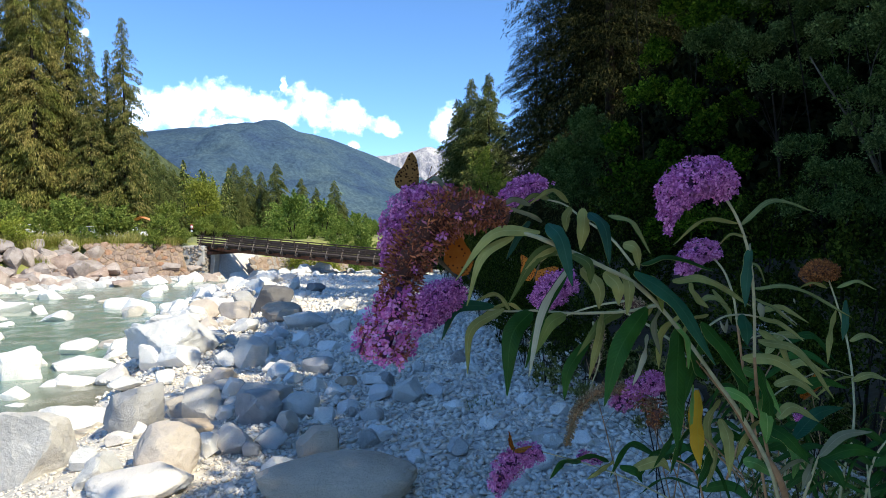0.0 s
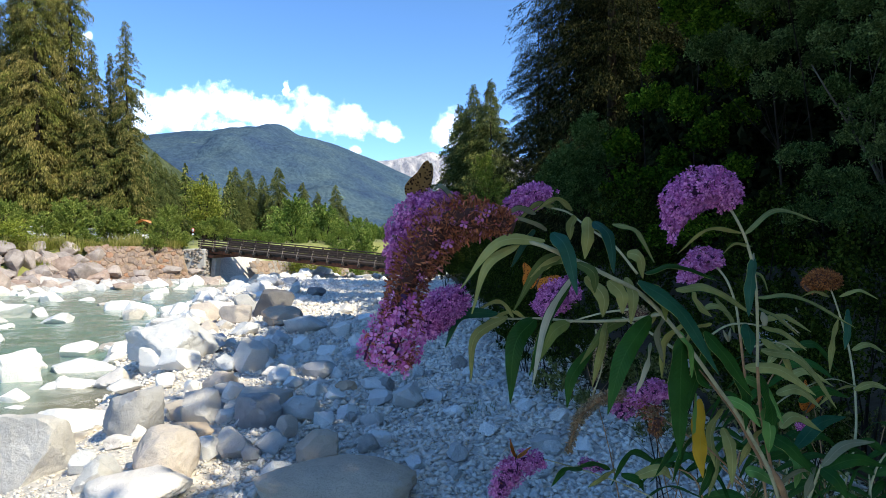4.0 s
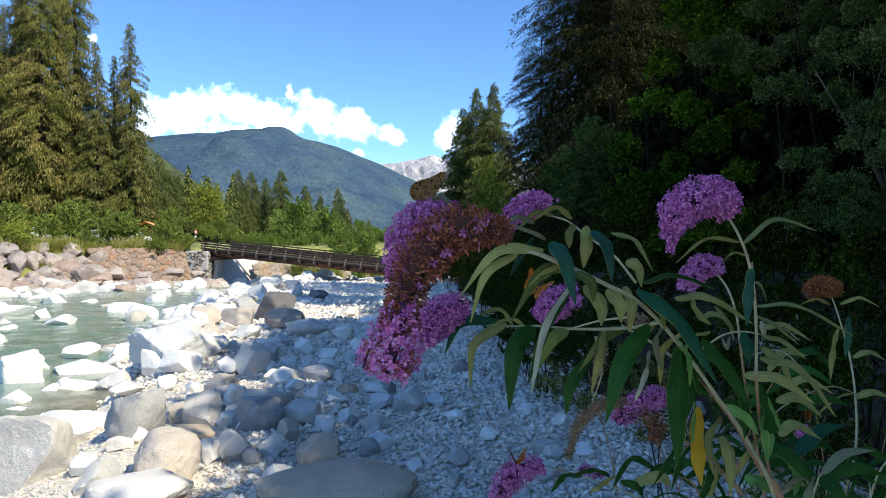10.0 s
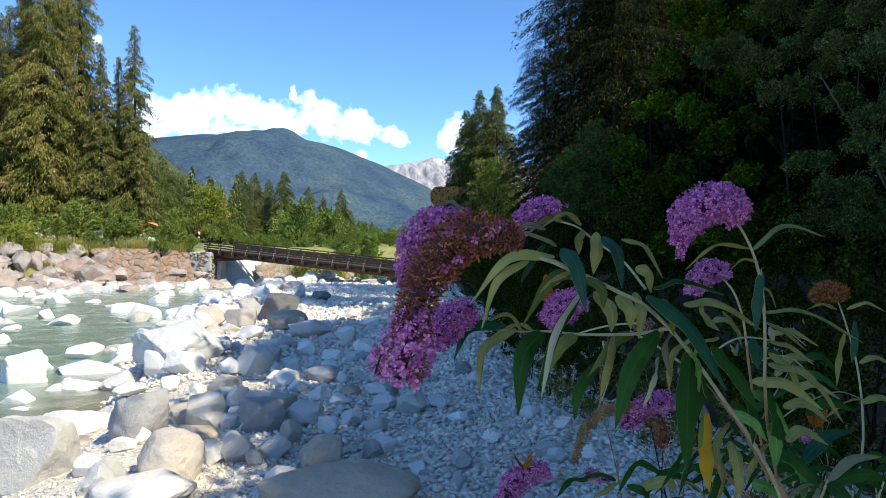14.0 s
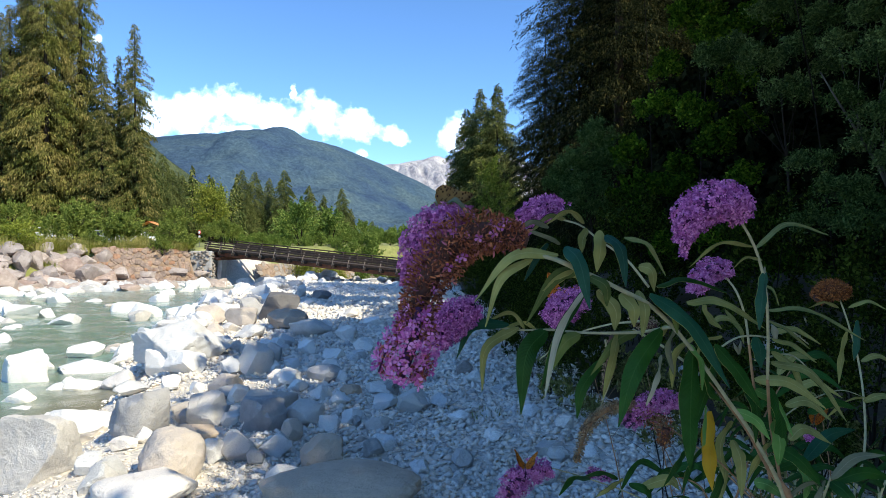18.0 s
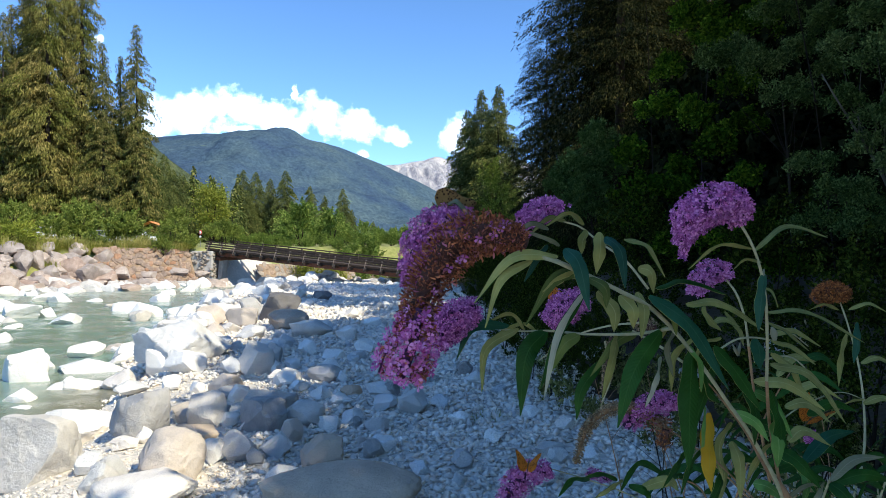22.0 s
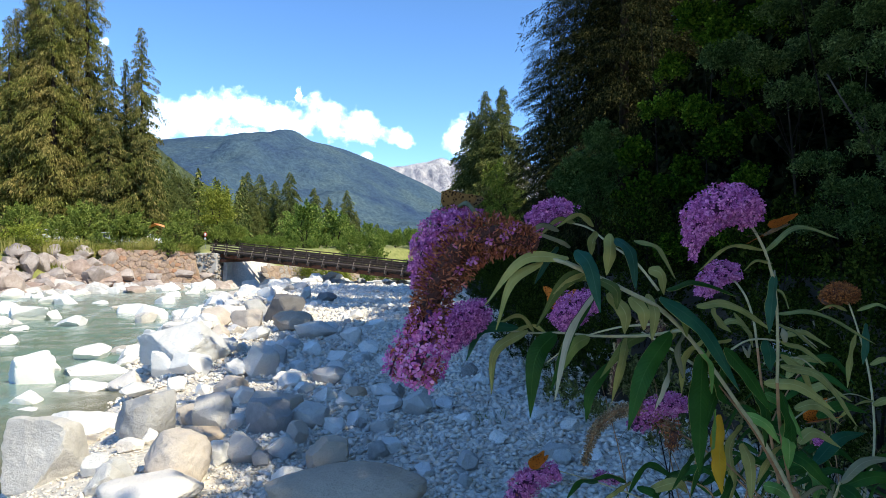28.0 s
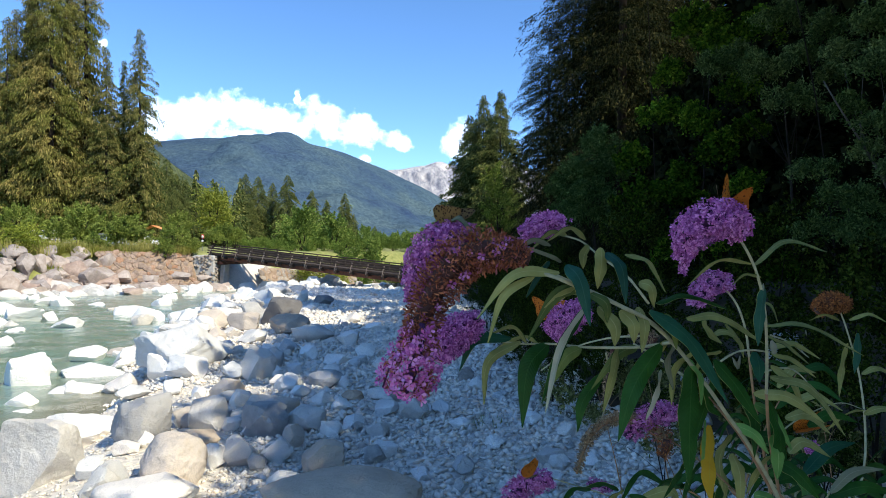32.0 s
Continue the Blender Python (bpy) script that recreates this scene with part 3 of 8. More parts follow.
def build_clouds():
    """A far sheet that carries the white cumulus clouds above the ridge."""
    me = soup("clouds", [[(-3600, 4780, 300), (1500, 4780, 300), (1500, 4780, 1900), (-3600, 4780, 1900)]])
    m, n, l, b = material("cumulus")
    n.remove(b)
    tc = n.new("ShaderNodeTexCoord")
    billow = noise_node(n, l, 0.0048, 10, rough=0.62)
    total = None
    warp = noise_node(n, l, 0.006, 5, rough=0.6)
    push = n.new("ShaderNodeVectorMath")
    push.operation = "MULTIPLY_ADD"
    push.inputs[1].default_value = (190, 0, 130)
    l.new(warp.outputs["Color"], push.inputs[0])
    l.new(tc.outputs["Object"], push.inputs[2])
    blobs = ((262, 212, 44, 34), (300, 203, 40, 30), (345, 193, 40, 32), (388, 182, 44, 26), (430, 179, 36, 14), (325, 226, 76, 24), (425, 233, 60, 9), (470, 207, 42, 24), (500, 213, 36, 30), (540, 204, 32, 30), (580, 211, 38, 30), (615, 224, 40, 26), (655, 238, 40, 16), (695, 249, 30, 9), (640, 274, 10, 8), (517, 167, 5, 16), (172, 70, 9, 9), (806, 239, 24, 32))
    for u, v, ru, rv in blobs:
        x, z, rx, rz = (u - 784) * 4.269 + 95, (426.5 - v) * 4.269 + 67, ru * 7.0, rv * 7.0
        mp = n.new("ShaderNodeMapping")
        mp.inputs["Location"].default_value = (-x / rx, 0, -z / rz)
        mp.inputs["Scale"].default_value = (1 / rx, 0, 1 / rz)
        l.new(push.outputs[0], mp.inputs[0])
        g = n.new("ShaderNodeTexGradient")
        g.gradient_type = "SPHERICAL"
        l.new(mp.outputs[0], g.inputs[0])
        if total is None:
            total = g.outputs[1]
        else:
            mx = n.new("ShaderNodeMath")
            mx.operation = "MAXIMUM"
            l.new(total, mx.inputs[0])
            l.new(g.outputs[1], mx.inputs[1])
            total = mx.outputs[0]
    add = n.new("ShaderNodeMath")
    add.operation = "MULTIPLY_ADD"
    l.new(billow.outputs[0], add.inputs[0])
    add.inputs[1].default_value = 2.1
    l.new(total, add.inputs[2])
    cover = n.new("ShaderNodeMapRange")
    cover.inputs[1].default_value, cover.inputs[2].default_value = 1.30, 1.68
    l.new(add.outputs[0], cover.inputs[0])
    some = n.new("ShaderNodeMath")
    some.operation = "MULTIPLY"
    inside = n.new("ShaderNodeMapRange")
    inside.inputs[1].default_value, inside.inputs[2].default_value = 0.02, 0.2
    l.new(total, inside.inputs[0])
    l.new(cover.outputs[0], some.inputs[0])
    l.new(inside.outputs[0], some.inputs[1])
    glow, clear, mx = n.new("ShaderNodeEmission"), n.new("ShaderNodeBsdfTransparent"), n.new("ShaderNodeMixShader")
    tone = ramp(n, [(0.40, (0.60, 0.70, 0.86)), (0.52, (0.93, 0.95, 1)), (0.62, (1, 1, 1))])
    l.new(billow.outputs[0], tone.inputs[0])
    l.new(tone.outputs[0], glow.inputs[0])
    glow.inputs[1].default_value = 1.1
    l.new(some.outputs[0], mx.inputs[0])
    l.new(clear.outputs[0], mx.inputs[1])
    l.new(glow.outputs[0], mx.inputs[2])
    l.new(mx.outputs[0], n["Material Output"].inputs[0])
    ob = tagged(part("cloud_backdrop", me, m, smooth=False), "white cumulus clouds above the mountain ridge", "clouds", kind="structure")
    ob.visible_shadow = False


build_clouds()


# ---- trees ----
def conifer_mesh(height, radius, seed, density=1.0, droop=0.45, twig=0.5, bare=0.04, ragged=0.35, narrow=0.85, wide=0.15, full=1.0, hang=0.0):
    """Needle clumps of a spruce: whorls of hanging boughs, each a spray of narrow blades."""
    rng = np.random.RandomState(seed)
    out = []
    nb = int(height * 11 * density / full)
    for i in range(nb):
        s = bare + (1 - bare) * (i + rng.rand()) / nb
        z = height * s
        reach = radius * (1 - s) ** narrow * rng.uniform(1 - ragged, 1 + 0.3 * ragged) + 0.12
        az = rng.rand() * 2 * math.pi
        reach *= 0.82 + ragged * noise.noise(Vector((math.cos(az) * 1.2 + seed, math.sin(az) * 1.2, z * 0.55)))
        dx, dy = math.cos(az), math.sin(az)
        m = max(5, int(reach * 10 * density * full))
        t = rng.uniform(0.04, 1, m) ** 0.62
        side = rng.normal(0, 0.085 * reach + 0.04, m) * (0.35 + t)
        hz = z + reach * (0.18 * t - droop * t ** 2) - np.abs(side) * 0.35 - np.abs(rng.normal(0, 0.16 / full ** 0.5 + 0.2 * hang, m)) * (0.3 + t)
        px, py = dx * t * reach - dy * side, dy * t * reach + dx * side
        base = np.stack([px, py, hz], 1)
        way = np.stack([dx * 0.6 + rng.normal(0, 0.4, m), dy * 0.6 + rng.normal(0, 0.4, m), -0.25 - droop - hang * t + rng.normal(0, 0.35, m)], 1)
        way /= np.linalg.norm(way, axis=1)[:, None]
        ln = twig * rng.uniform(0.5, 1.15, m) * (0.45 + 0.55 * (1 - s))
        wd = np.cross(way, rng.normal(size=(m, 3)))
        wd /= np.linalg.norm(wd, axis=1)[:, None]
        w = (ln * wide)[:, None] * wd
        tip = base + way * ln[:, None]
        out.append(np.stack([base + w, tip, base - w], 1))
    return soup("crown", np.concatenate(out))


def trunk_mesh(points, radii, seed, sides=9):
    return tube_mesh(bmesh.new(), points, radii, sides, np.random.RandomState(seed), 0.08)


def conifer(at, height, radius, seed, mat, label, group, **kw):
    t = thing("spruce_tree", label, "tree", group, at)
    part("trunk", trunk_mesh([(0, 0, -0.4), (0.05, 0, height * 0.4), (0, 0.04, height * 0.97)], (height * 0.011, height * 0.007, 0.02), seed), BARK, t)
    part("crown", conifer_mesh(height, radius, seed, **kw), mat, t, smooth=False)
    return t


def leafy_mesh(size, clumps, leaves, leaf, seed, lift=0.5, hollow=0.55, ratio=0.5, spread=0.13, hang=0.0, low=0.12, shoot=0.0, rise=0.7, fat=0.2):
    """Leaves of a broad-leaved crown: clumps near the outline of an uneven egg."""
    rng = np.random.RandomState(seed)
    sx, sy, sz = size
    d = rng.normal(size=(clumps, 3))
    d /= np.linalg.norm(d, axis=1)[:, None]
    d[:, 2] = np.where(d[:, 2] < -0.75, -d[:, 2], d[:, 2])
    k = rng.uniform(hollow, 1.0, clumps) * (0.82 + 0.3 * np.array([noise.noise(Vector(x * 1.8 + seed)) for x in d]))
    c = d * k[:, None] * np.array([sx, sy, sz]) * 0.5 + np.array([0, 0, sz * (0.5 + low)])
    per = max(3, leaves // clumps)
    own = np.repeat(c, per, 0)
    n = len(own)
    blob = np.repeat(rng.uniform(0.6, 1.3, clumps), per)[:, None]
    if shoot:
        way = d * np.array([1, 1, 0.4]) + np.array([0, 0, rise]) + rng.normal(0, 0.35, (clumps, 3))
        way = np.repeat(way / np.linalg.norm(way, axis=1)[:, None], per, 0)
        u = rng.rand(n, 1)
        p = own + way * shoot * blob * (u - 0.35) + rng.normal(size=(n, 3)) * shoot * fat * blob * (1.15 - u)
    else:
        way = 0
        p = own + rng.normal(size=(n, 3)) * blob * spread * np.array([sx, sy, sz * 0.6])
    p[:, 2] = np.maximum(p[:, 2], 0.03)
    nrm = rng.normal(size=(n, 3)) + np.array([0, 0, lift])
    nrm /= np.linalg.norm(nrm, axis=1)[:, None]
    a = np.cross(nrm, rng.normal(size=(n, 3)))
    a[:, 2] -= hang
    a = a + way * 0.9 if shoot else a
    a /= np.linalg.norm(a, axis=1)[:, None]
    b = np.cross(nrm, a)
    b /= np.linalg.norm(b, axis=1)[:, None]
    s = (leaf * rng.uniform(0.6, 1.25, n))[:, None]
    q = np.stack([p - a * s * 0.5, p + b * s * ratio * 0.5 - a * s * 0.08, p + a * s * 0.5, p - b * s * ratio * 0.5 - a * s * 0.08], 1)
    return soup("crown", q), c


def leafy(name, at, size, clumps, leaves, leaf, seed, mat, label, category, group, limbs=7, thick=0.03, **kw):
    """A broad-leaved tree or bush: forked limbs that reach into the crown's clumps, and the leaves."""
    t = thing(name, label, category, group, at)
    me, c = leafy_mesh(size, clumps, leaves, leaf, seed, **kw)
    rng = np.random.RandomState(seed + 1)
    bm = bmesh.new()
    for i in range(limbs):
        e = c[rng.randint(len(c))]
        foot = np.array([rng.normal(0, 0.03) * size[0], rng.normal(0, 0.03) * size[1], -0.3])
        mid = foot * 0.4 + e * np.array([0.35, 0.35, 0.55]) + rng.normal(0, 0.03, 3) * size[2]
        tube_mesh(bm, spline([foot, mid, e], 8), (thick * size[2] * 0.5, thick * size[2] * 0.3, thick * size[2] * 0.08), 6)
    part("trunk", bm, BARK, t)
    part("crown", me, mat, t, smooth=False)
    return t


def resized(ob, k, turn=0.0):
    ob.rotation_euler = (0, 0, turn)
    ob.scale = (k, k, k)
    return ob


def again(ob, x, y, z, k, turn):
    """Another tree of the same build, of other size and turn."""
    c = copy_thing(ob, Matrix.Translation((x, y, z)))
    c.scale, c.rotation_euler = (k, k, k), (0, 0, turn)
    return c


def trees_left():
    """The stand of old spruces on the far bank: foot u along the bank, top, distance."""
    g = "tall spruces on the far bank"
    lab = "tall old spruce with hanging olive-brown boughs, in sun"

    def place(u, d):
        return ((u - 784) * d / 1119.7, d, 0.9)
    a = conifer(place(82, 58), 30.5, 3.5, 11, OLD_SPRUCE, lab, g, density=3.5, droop=0.5, twig=0.40, wide=0.16, ragged=0.75, narrow=0.36, full=1.7, hang=0.7)
    b = conifer(place(143, 60), 33.0, 2.6, 12, OLD_SPRUCE, lab, g, density=3.6, droop=0.5, twig=0.38, wide=0.16, ragged=0.7, narrow=0.30, full=1.7, hang=0.7)
    c = conifer(place(239, 60), 21.3, 2.7, 13, SPRUCE, "sunlit green spruce with a slender top on the far bank", g, density=3.6, droop=0.45, twig=0.40, wide=0.17, ragged=0.75, narrow=0.55, full=1.7, hang=0.4)
    for src, u, d, k, turn in ((c, 212, 61, 0.87, 2.6), (c, 4, 57, 1.0, 4.0), (a, 44, 62, 0.82, 5.0), (c, 180, 59, 0.9, 1.2), (c, -30, 60, 1.05, 0.6), (b, 112, 63, 0.97, 2.0), (b, 58, 61, 0.93, 4.4), (b, 20, 60, 0.70, 1.7)):
        x, y, z = place(u, d)
        again(src, x, y, z, k, turn)


trees_left()


def trees_middle():
    g = "spruces beyond the bridge"
    b = conifer((-47.69, 150, 0.9), 17.6, 5.8, 32, MID_SPRUCE, "dense dark green spruce beyond the river", g, density=2.8, twig=0.55, droop=0.5, narrow=0.62, full=1.7)
    c = conifer((-45.3, 152, 0.9), 17.2, 5.6, 33, MID_SPRUCE, "dense dark green spruce beyond the river", g, density=2.8, twig=0.55, droop=0.6, narrow=0.55, full=1.7)
    rows = ((254, 266, 424, 118), (272, 280, 424, 126), (288, 276, 424, 140), (305, 300, 426, 138), (322, 312, 426, 150), (340, 322, 428, 158), (262, 318, 426, 112), (297, 335, 428, 116), (328, 352, 428, 122), (503, 301, 430, 150), (476, 318, 430, 155), (546, 328, 430, 145), (438, 345, 430, 148), (572, 345, 430, 150), (604, 335, 435, 140), (620, 370, 440, 145), (658, 392, 445, 150), (595, 385, 440, 150), (642, 405, 445, 160))
    for i, (u, top, foot, d) in enumerate(rows):
        h = (foot - top) * d / 1119.7
        src = (b, c)[i % 2]
        k = h / 17.2
        o = again(src, (u - 784) * d / 1119.7, d, 1.7 - (foot - 425) * d / 1119.7, k, i * 1.3)
        tagged(o, "dense dark green spruce beyond the river", "tree", g)
    far = conifer((-88, 205, 1), 18, 3.4, 31, MID_SPRUCE, "slender spruce on the hillside", "hillside spruces", density=0.5, twig=2.0, wide=0.24)
    rng = np.random.RandomState(4)
    ridge = spline(HILL, 160)
    for i in range(210):
        cx, cy, cz = ridge[rng.randint(58, 135)]
        s = rng.uniform(0.0, 0.93) ** 1.2
        x, y = cx * (1 - 0.25 * (1 - s) * 560 / cy), cy - 560 * (1 - s)
        again(far, x, y, cz * s - 1.5, rng.uniform(0.8, 1.35), rng.uniform(0, 6))
    for i in range(16):
        y = rng.uniform(110, 190)
        again(far, (rng.uniform(235, 420) - 784) * y / 1119.7, y, 1.0, rng.uniform(0.55, 0.9), rng.uniform(0, 6))
    g = "broad-leaved trees beyond the bridge"
    t = leafy("broadleaf_tree", (-33.852, 92.000, 1.700), (5.4, 5.4, 7.5), 70, 5200, 0.34, 41, YELLOW_GREEN, "round yellow-green broad-leaved tree", "tree", g)
    u2 = leafy("broadleaf_tree", (-25.407, 112.000, -0.801), (9, 8, 8), 90, 6500, 0.4, 42, MID_LEAF, "round green broad-leaved tree behind the bridge", "tree", g, limbs=4, low=-0.06)
    for u, v, d, k in ((522, 440, 116, 0.66), (572, 445, 114, 0.74), (660, 450, 115, 0.5), (690, 450, 112, 0.45), (715, 455, 112, 0.45), (630, 450, 118, 0.42), (548, 446, 110, 0.5), (745, 455, 100, 0.55), (780, 455, 98, 0.6), (820, 458, 95, 0.6), (670, 448, 125, 0.6), (720, 450, 125, 0.6), (405, 432, 105, 0.45)):
        again(u2, (u - 784) * d / 1119.7, d, 1.7 - (v - 425) * d / 1119.7, k, u * 1.0)


YELLOW_GREEN = leaf_material("lime_leaves", [(0, (0.12, 0.145, 0.02)), (0.5, (0.22, 0.25, 0.03)), (1, (0.38, 0.38, 0.06))], 0.5, 0.3)
trees_middle()


def bushes_left():
    g = "bushes along the far bank"
    a = leafy("bank_bush", (-29, 50, 0.9), (5.0, 4.0, 4.2), 60, 5000, 0.24, 51, GREEN_LEAF, "fresh green leafy bush on the river bank", "bush", g, limbs=9, low=0.0, shoot=0.9, rise=0.7, hollow=0.4)
    b = leafy("bank_bush", (-25, 49.5, 0.8), (4.2, 3.5, 3.3), 50, 4200, 0.2, 52, GREEN_LEAF, "fresh green leafy bush on the river bank", "bush", g, limbs=9, low=0.0, shoot=0.9, rise=0.7, hollow=0.4)
    c = leafy("bank_bush", (-28.358, 42.000, 0.687), (3.0, 2.6, 2.3), 40, 3600, 0.16, 53, YELLOW_LEAF, "bright yellow-green bush above the boulders", "bush", g, limbs=8, low=0.0)
    rows = ((20, 415, 52, 0.9, a), (95, 432, 48, 0.75, a), (130, 428, 50, 0.9, b), (165, 445, 46, 0.7, b), (205, 432, 49, 0.8, a), (250, 440, 50, 0.55, b), (300, 440, 49, 0.75, a), (330, 445, 50, 0.7, b), (285, 448, 47.5, 0.6, b), (390, 425, 60, 0.7, a), (370, 425, 58, 0.7, b), (310, 415, 62, 0.9, a), (240, 418, 60, 0.9, a), (165, 420, 58, 0.95, a), (60, 410, 56, 0.9, b), (410, 425, 64, 0.6, a), (630, 450, 84, 0.7, b), (662, 452, 82, 0.65, a), (695, 454, 84, 0.75, b), (725, 456, 82, 0.75, a), (760, 458, 80, 0.8, b), (800, 460, 78, 0.8, a))
    for i, (u, v, d, k, src) in enumerate(rows):
        again(src, (u - 784) * d / 1119.7, d, 1.7 - (v + 6 - 425) * d / 1119.7, k * 0.84, i * 1.1)
    a = leafy("bank_bush", (-15.0, 66, ground_at(-15.0, 66)), (5.6, 4.4, 5.4), 70, 5200, 0.26, 55, MID_LEAF, "tall dark green bush behind the bridge", "bush", g, limbs=8, low=0.0, shoot=1.0, rise=0.9, hollow=0.35)
    b = leafy("bank_bush", (-12.0, 68, ground_at(-12.0, 68)), (4.6, 4.0, 4.2), 60, 4600, 0.24, 56, MID_LEAF, "dark green bush behind the bridge", "bush", g, limbs=8, low=0.0, shoot=0.9, rise=0.8, hollow=0.35)
    for i, (u, d, k, src) in enumerate(((470, 62, 0.5, a), (505, 60, 0.55, b), (540, 63, 0.6, a), (575, 60, 0.6, b), (606, 62, 0.62, a), (640, 60, 0.62, b), (672, 61, 0.66, a), (703, 59, 0.7, b), (735, 60, 0.7, a), (768, 58, 0.75, b), (800, 58, 0.75, a), (830, 57, 0.8, b), (655, 66, 0.8, a), (720, 66, 0.85, b), (590, 67, 0.75, b), (785, 64, 0.9, a))):
        x = (u - 784) * d / 1119.7
        again(src, x, d, ground_at(x, d) - 0.7, k * (0.6 if u < 600 else 0.9), i * 1.7)
    for i in range(26):
        u, d = 420 + 13.5 * i, (73, 64)[i % 2] + 1.5 * math.sin(i * 1.9)
        x = (u - 784) * d / 1119.7
        if x < far_bank(d) + 1.0:
            again((b, a)[i // 2 % 2], x, d, ground_at(x, d) - 0.35, (0.42, 0.30)[i % 2] + (0.16 if u > 560 else 0.0) + 0.07 * math.sin(i * 2.7), i * 1.3)
    for i in range(13):
        u, d = 425 + 27 * i, 86 + 5 * math.sin(i * 2.3)
        x = (u - 784) * d / 1119.7
        again((a, b)[i % 2], x, d, ground_at(x, d) - 0.2, (0.36 if u < 590 else 0.62) + 0.10 * math.sin(i * 1.7), i * 2.1)
    w = leafy("willow_bush", (-11.35, 56.000, -1.95), (4.8, 2.4, 2.1), 50, 4600, 0.16, 54, YELLOW_GREEN, "low willow bush on the gravel beyond the bridge", "bush", "gravel bushes", limbs=8, low=0.0)
    for u, v, d, k in ((590, 502, 57, 0.7), (700, 498, 54, 0.6), (505, 492, 60, 0.7), (735, 500, 52, 0.8)):
        again(w, (u - 784) * d / 1119.7, d, 1.7 - (v - 425) * d / 1119.7, k, u)


bushes_left()


def trees_right():
    g = "dark spruces on the near bank"
    lab = "tall dark spruce in shade with sunlit upper tips"
    a = conifer((6.85, 25, -0.3), 24, 5.0, 21, SHADED_SPRUCE, lab, g, density=4.8, droop=0.42, twig=0.24, narrow=0.32, bare=0.02, ragged=0.35, wide=0.13, full=2.0)
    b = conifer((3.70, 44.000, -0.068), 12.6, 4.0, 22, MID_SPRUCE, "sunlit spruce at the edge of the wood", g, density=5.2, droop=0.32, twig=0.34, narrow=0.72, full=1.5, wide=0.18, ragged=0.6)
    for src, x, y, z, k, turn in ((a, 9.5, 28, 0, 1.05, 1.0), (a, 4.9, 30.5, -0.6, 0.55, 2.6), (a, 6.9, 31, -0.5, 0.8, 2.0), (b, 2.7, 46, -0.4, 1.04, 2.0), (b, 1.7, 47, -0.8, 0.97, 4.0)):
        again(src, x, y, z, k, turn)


trees_right()


def bough_mesh(boughs, shoots, leaves, leaf, seed, ratio, rise=0.8, fat=0.10):
    """Leaves of a shade tree: rounded boughs of upright shoots with dark gaps between; boughs: centre and half sizes."""
    rng = np.random.RandomState(seed)
    out = []
    for cx, cy, cz, rx, rz in boughs:
        k = max(8, int(shoots * 1.5 * (rx * rz) ** 0.5))
        d = rng.normal(size=(k, 3))
        d /= np.linalg.norm(d, axis=1)[:, None]
        d[:, 2] = np.abs(d[:, 2]) * 1.1 - 0.35
        lump = 0.75 + 0.5 * np.array([noise.noise(Vector(v * 1.7 + seed + cx)) for v in d])
        base = np.array([cx, cy, cz]) + d * (rng.uniform(0.45, 1.0, k) * lump)[:, None] * np.array([rx, rx * 0.8, rz])
        way = d * np.array([1, 1, 0.5]) + np.array([0, 0, rise]) + rng.normal(0, 0.3, (k, 3))
        way /= np.linalg.norm(way, axis=1)[:, None]
        ln = rng.uniform(0.5, 1.1, k) * 0.42 * (rx * rz) ** 0.5
        own = np.repeat(np.arange(k), leaves)
        m = len(own)
        u = rng.rand(m, 1)
        p = base[own] + way[own] * ln[own][:, None] * (u - 0.5) + rng.normal(size=(m, 3)) * fat * (rx * rz) ** 0.25 * (1.25 - u)
        nrm = rng.normal(size=(m, 3)) * 0.7 + np.array([0, 0, 0.9])
        a = np.cross(nrm, rng.normal(size=(m, 3)))
        a = a / np.linalg.norm(a, axis=1)[:, None] + way[own] * 0.8
        a /= np.linalg.norm(a, axis=1)[:, None]
        b = np.cross(nrm, a)
        b /= np.linalg.norm(b, axis=1)[:, None]
        s = (leaf * rng.uniform(0.6, 1.3, m))[:, None]
        out.append(np.stack([p - a * s * 0.5, p + b * s * ratio * 0.5, p + a * s * 0.5, p - b * s * ratio * 0.5], 1))
    return soup("crown", np.concatenate(out))


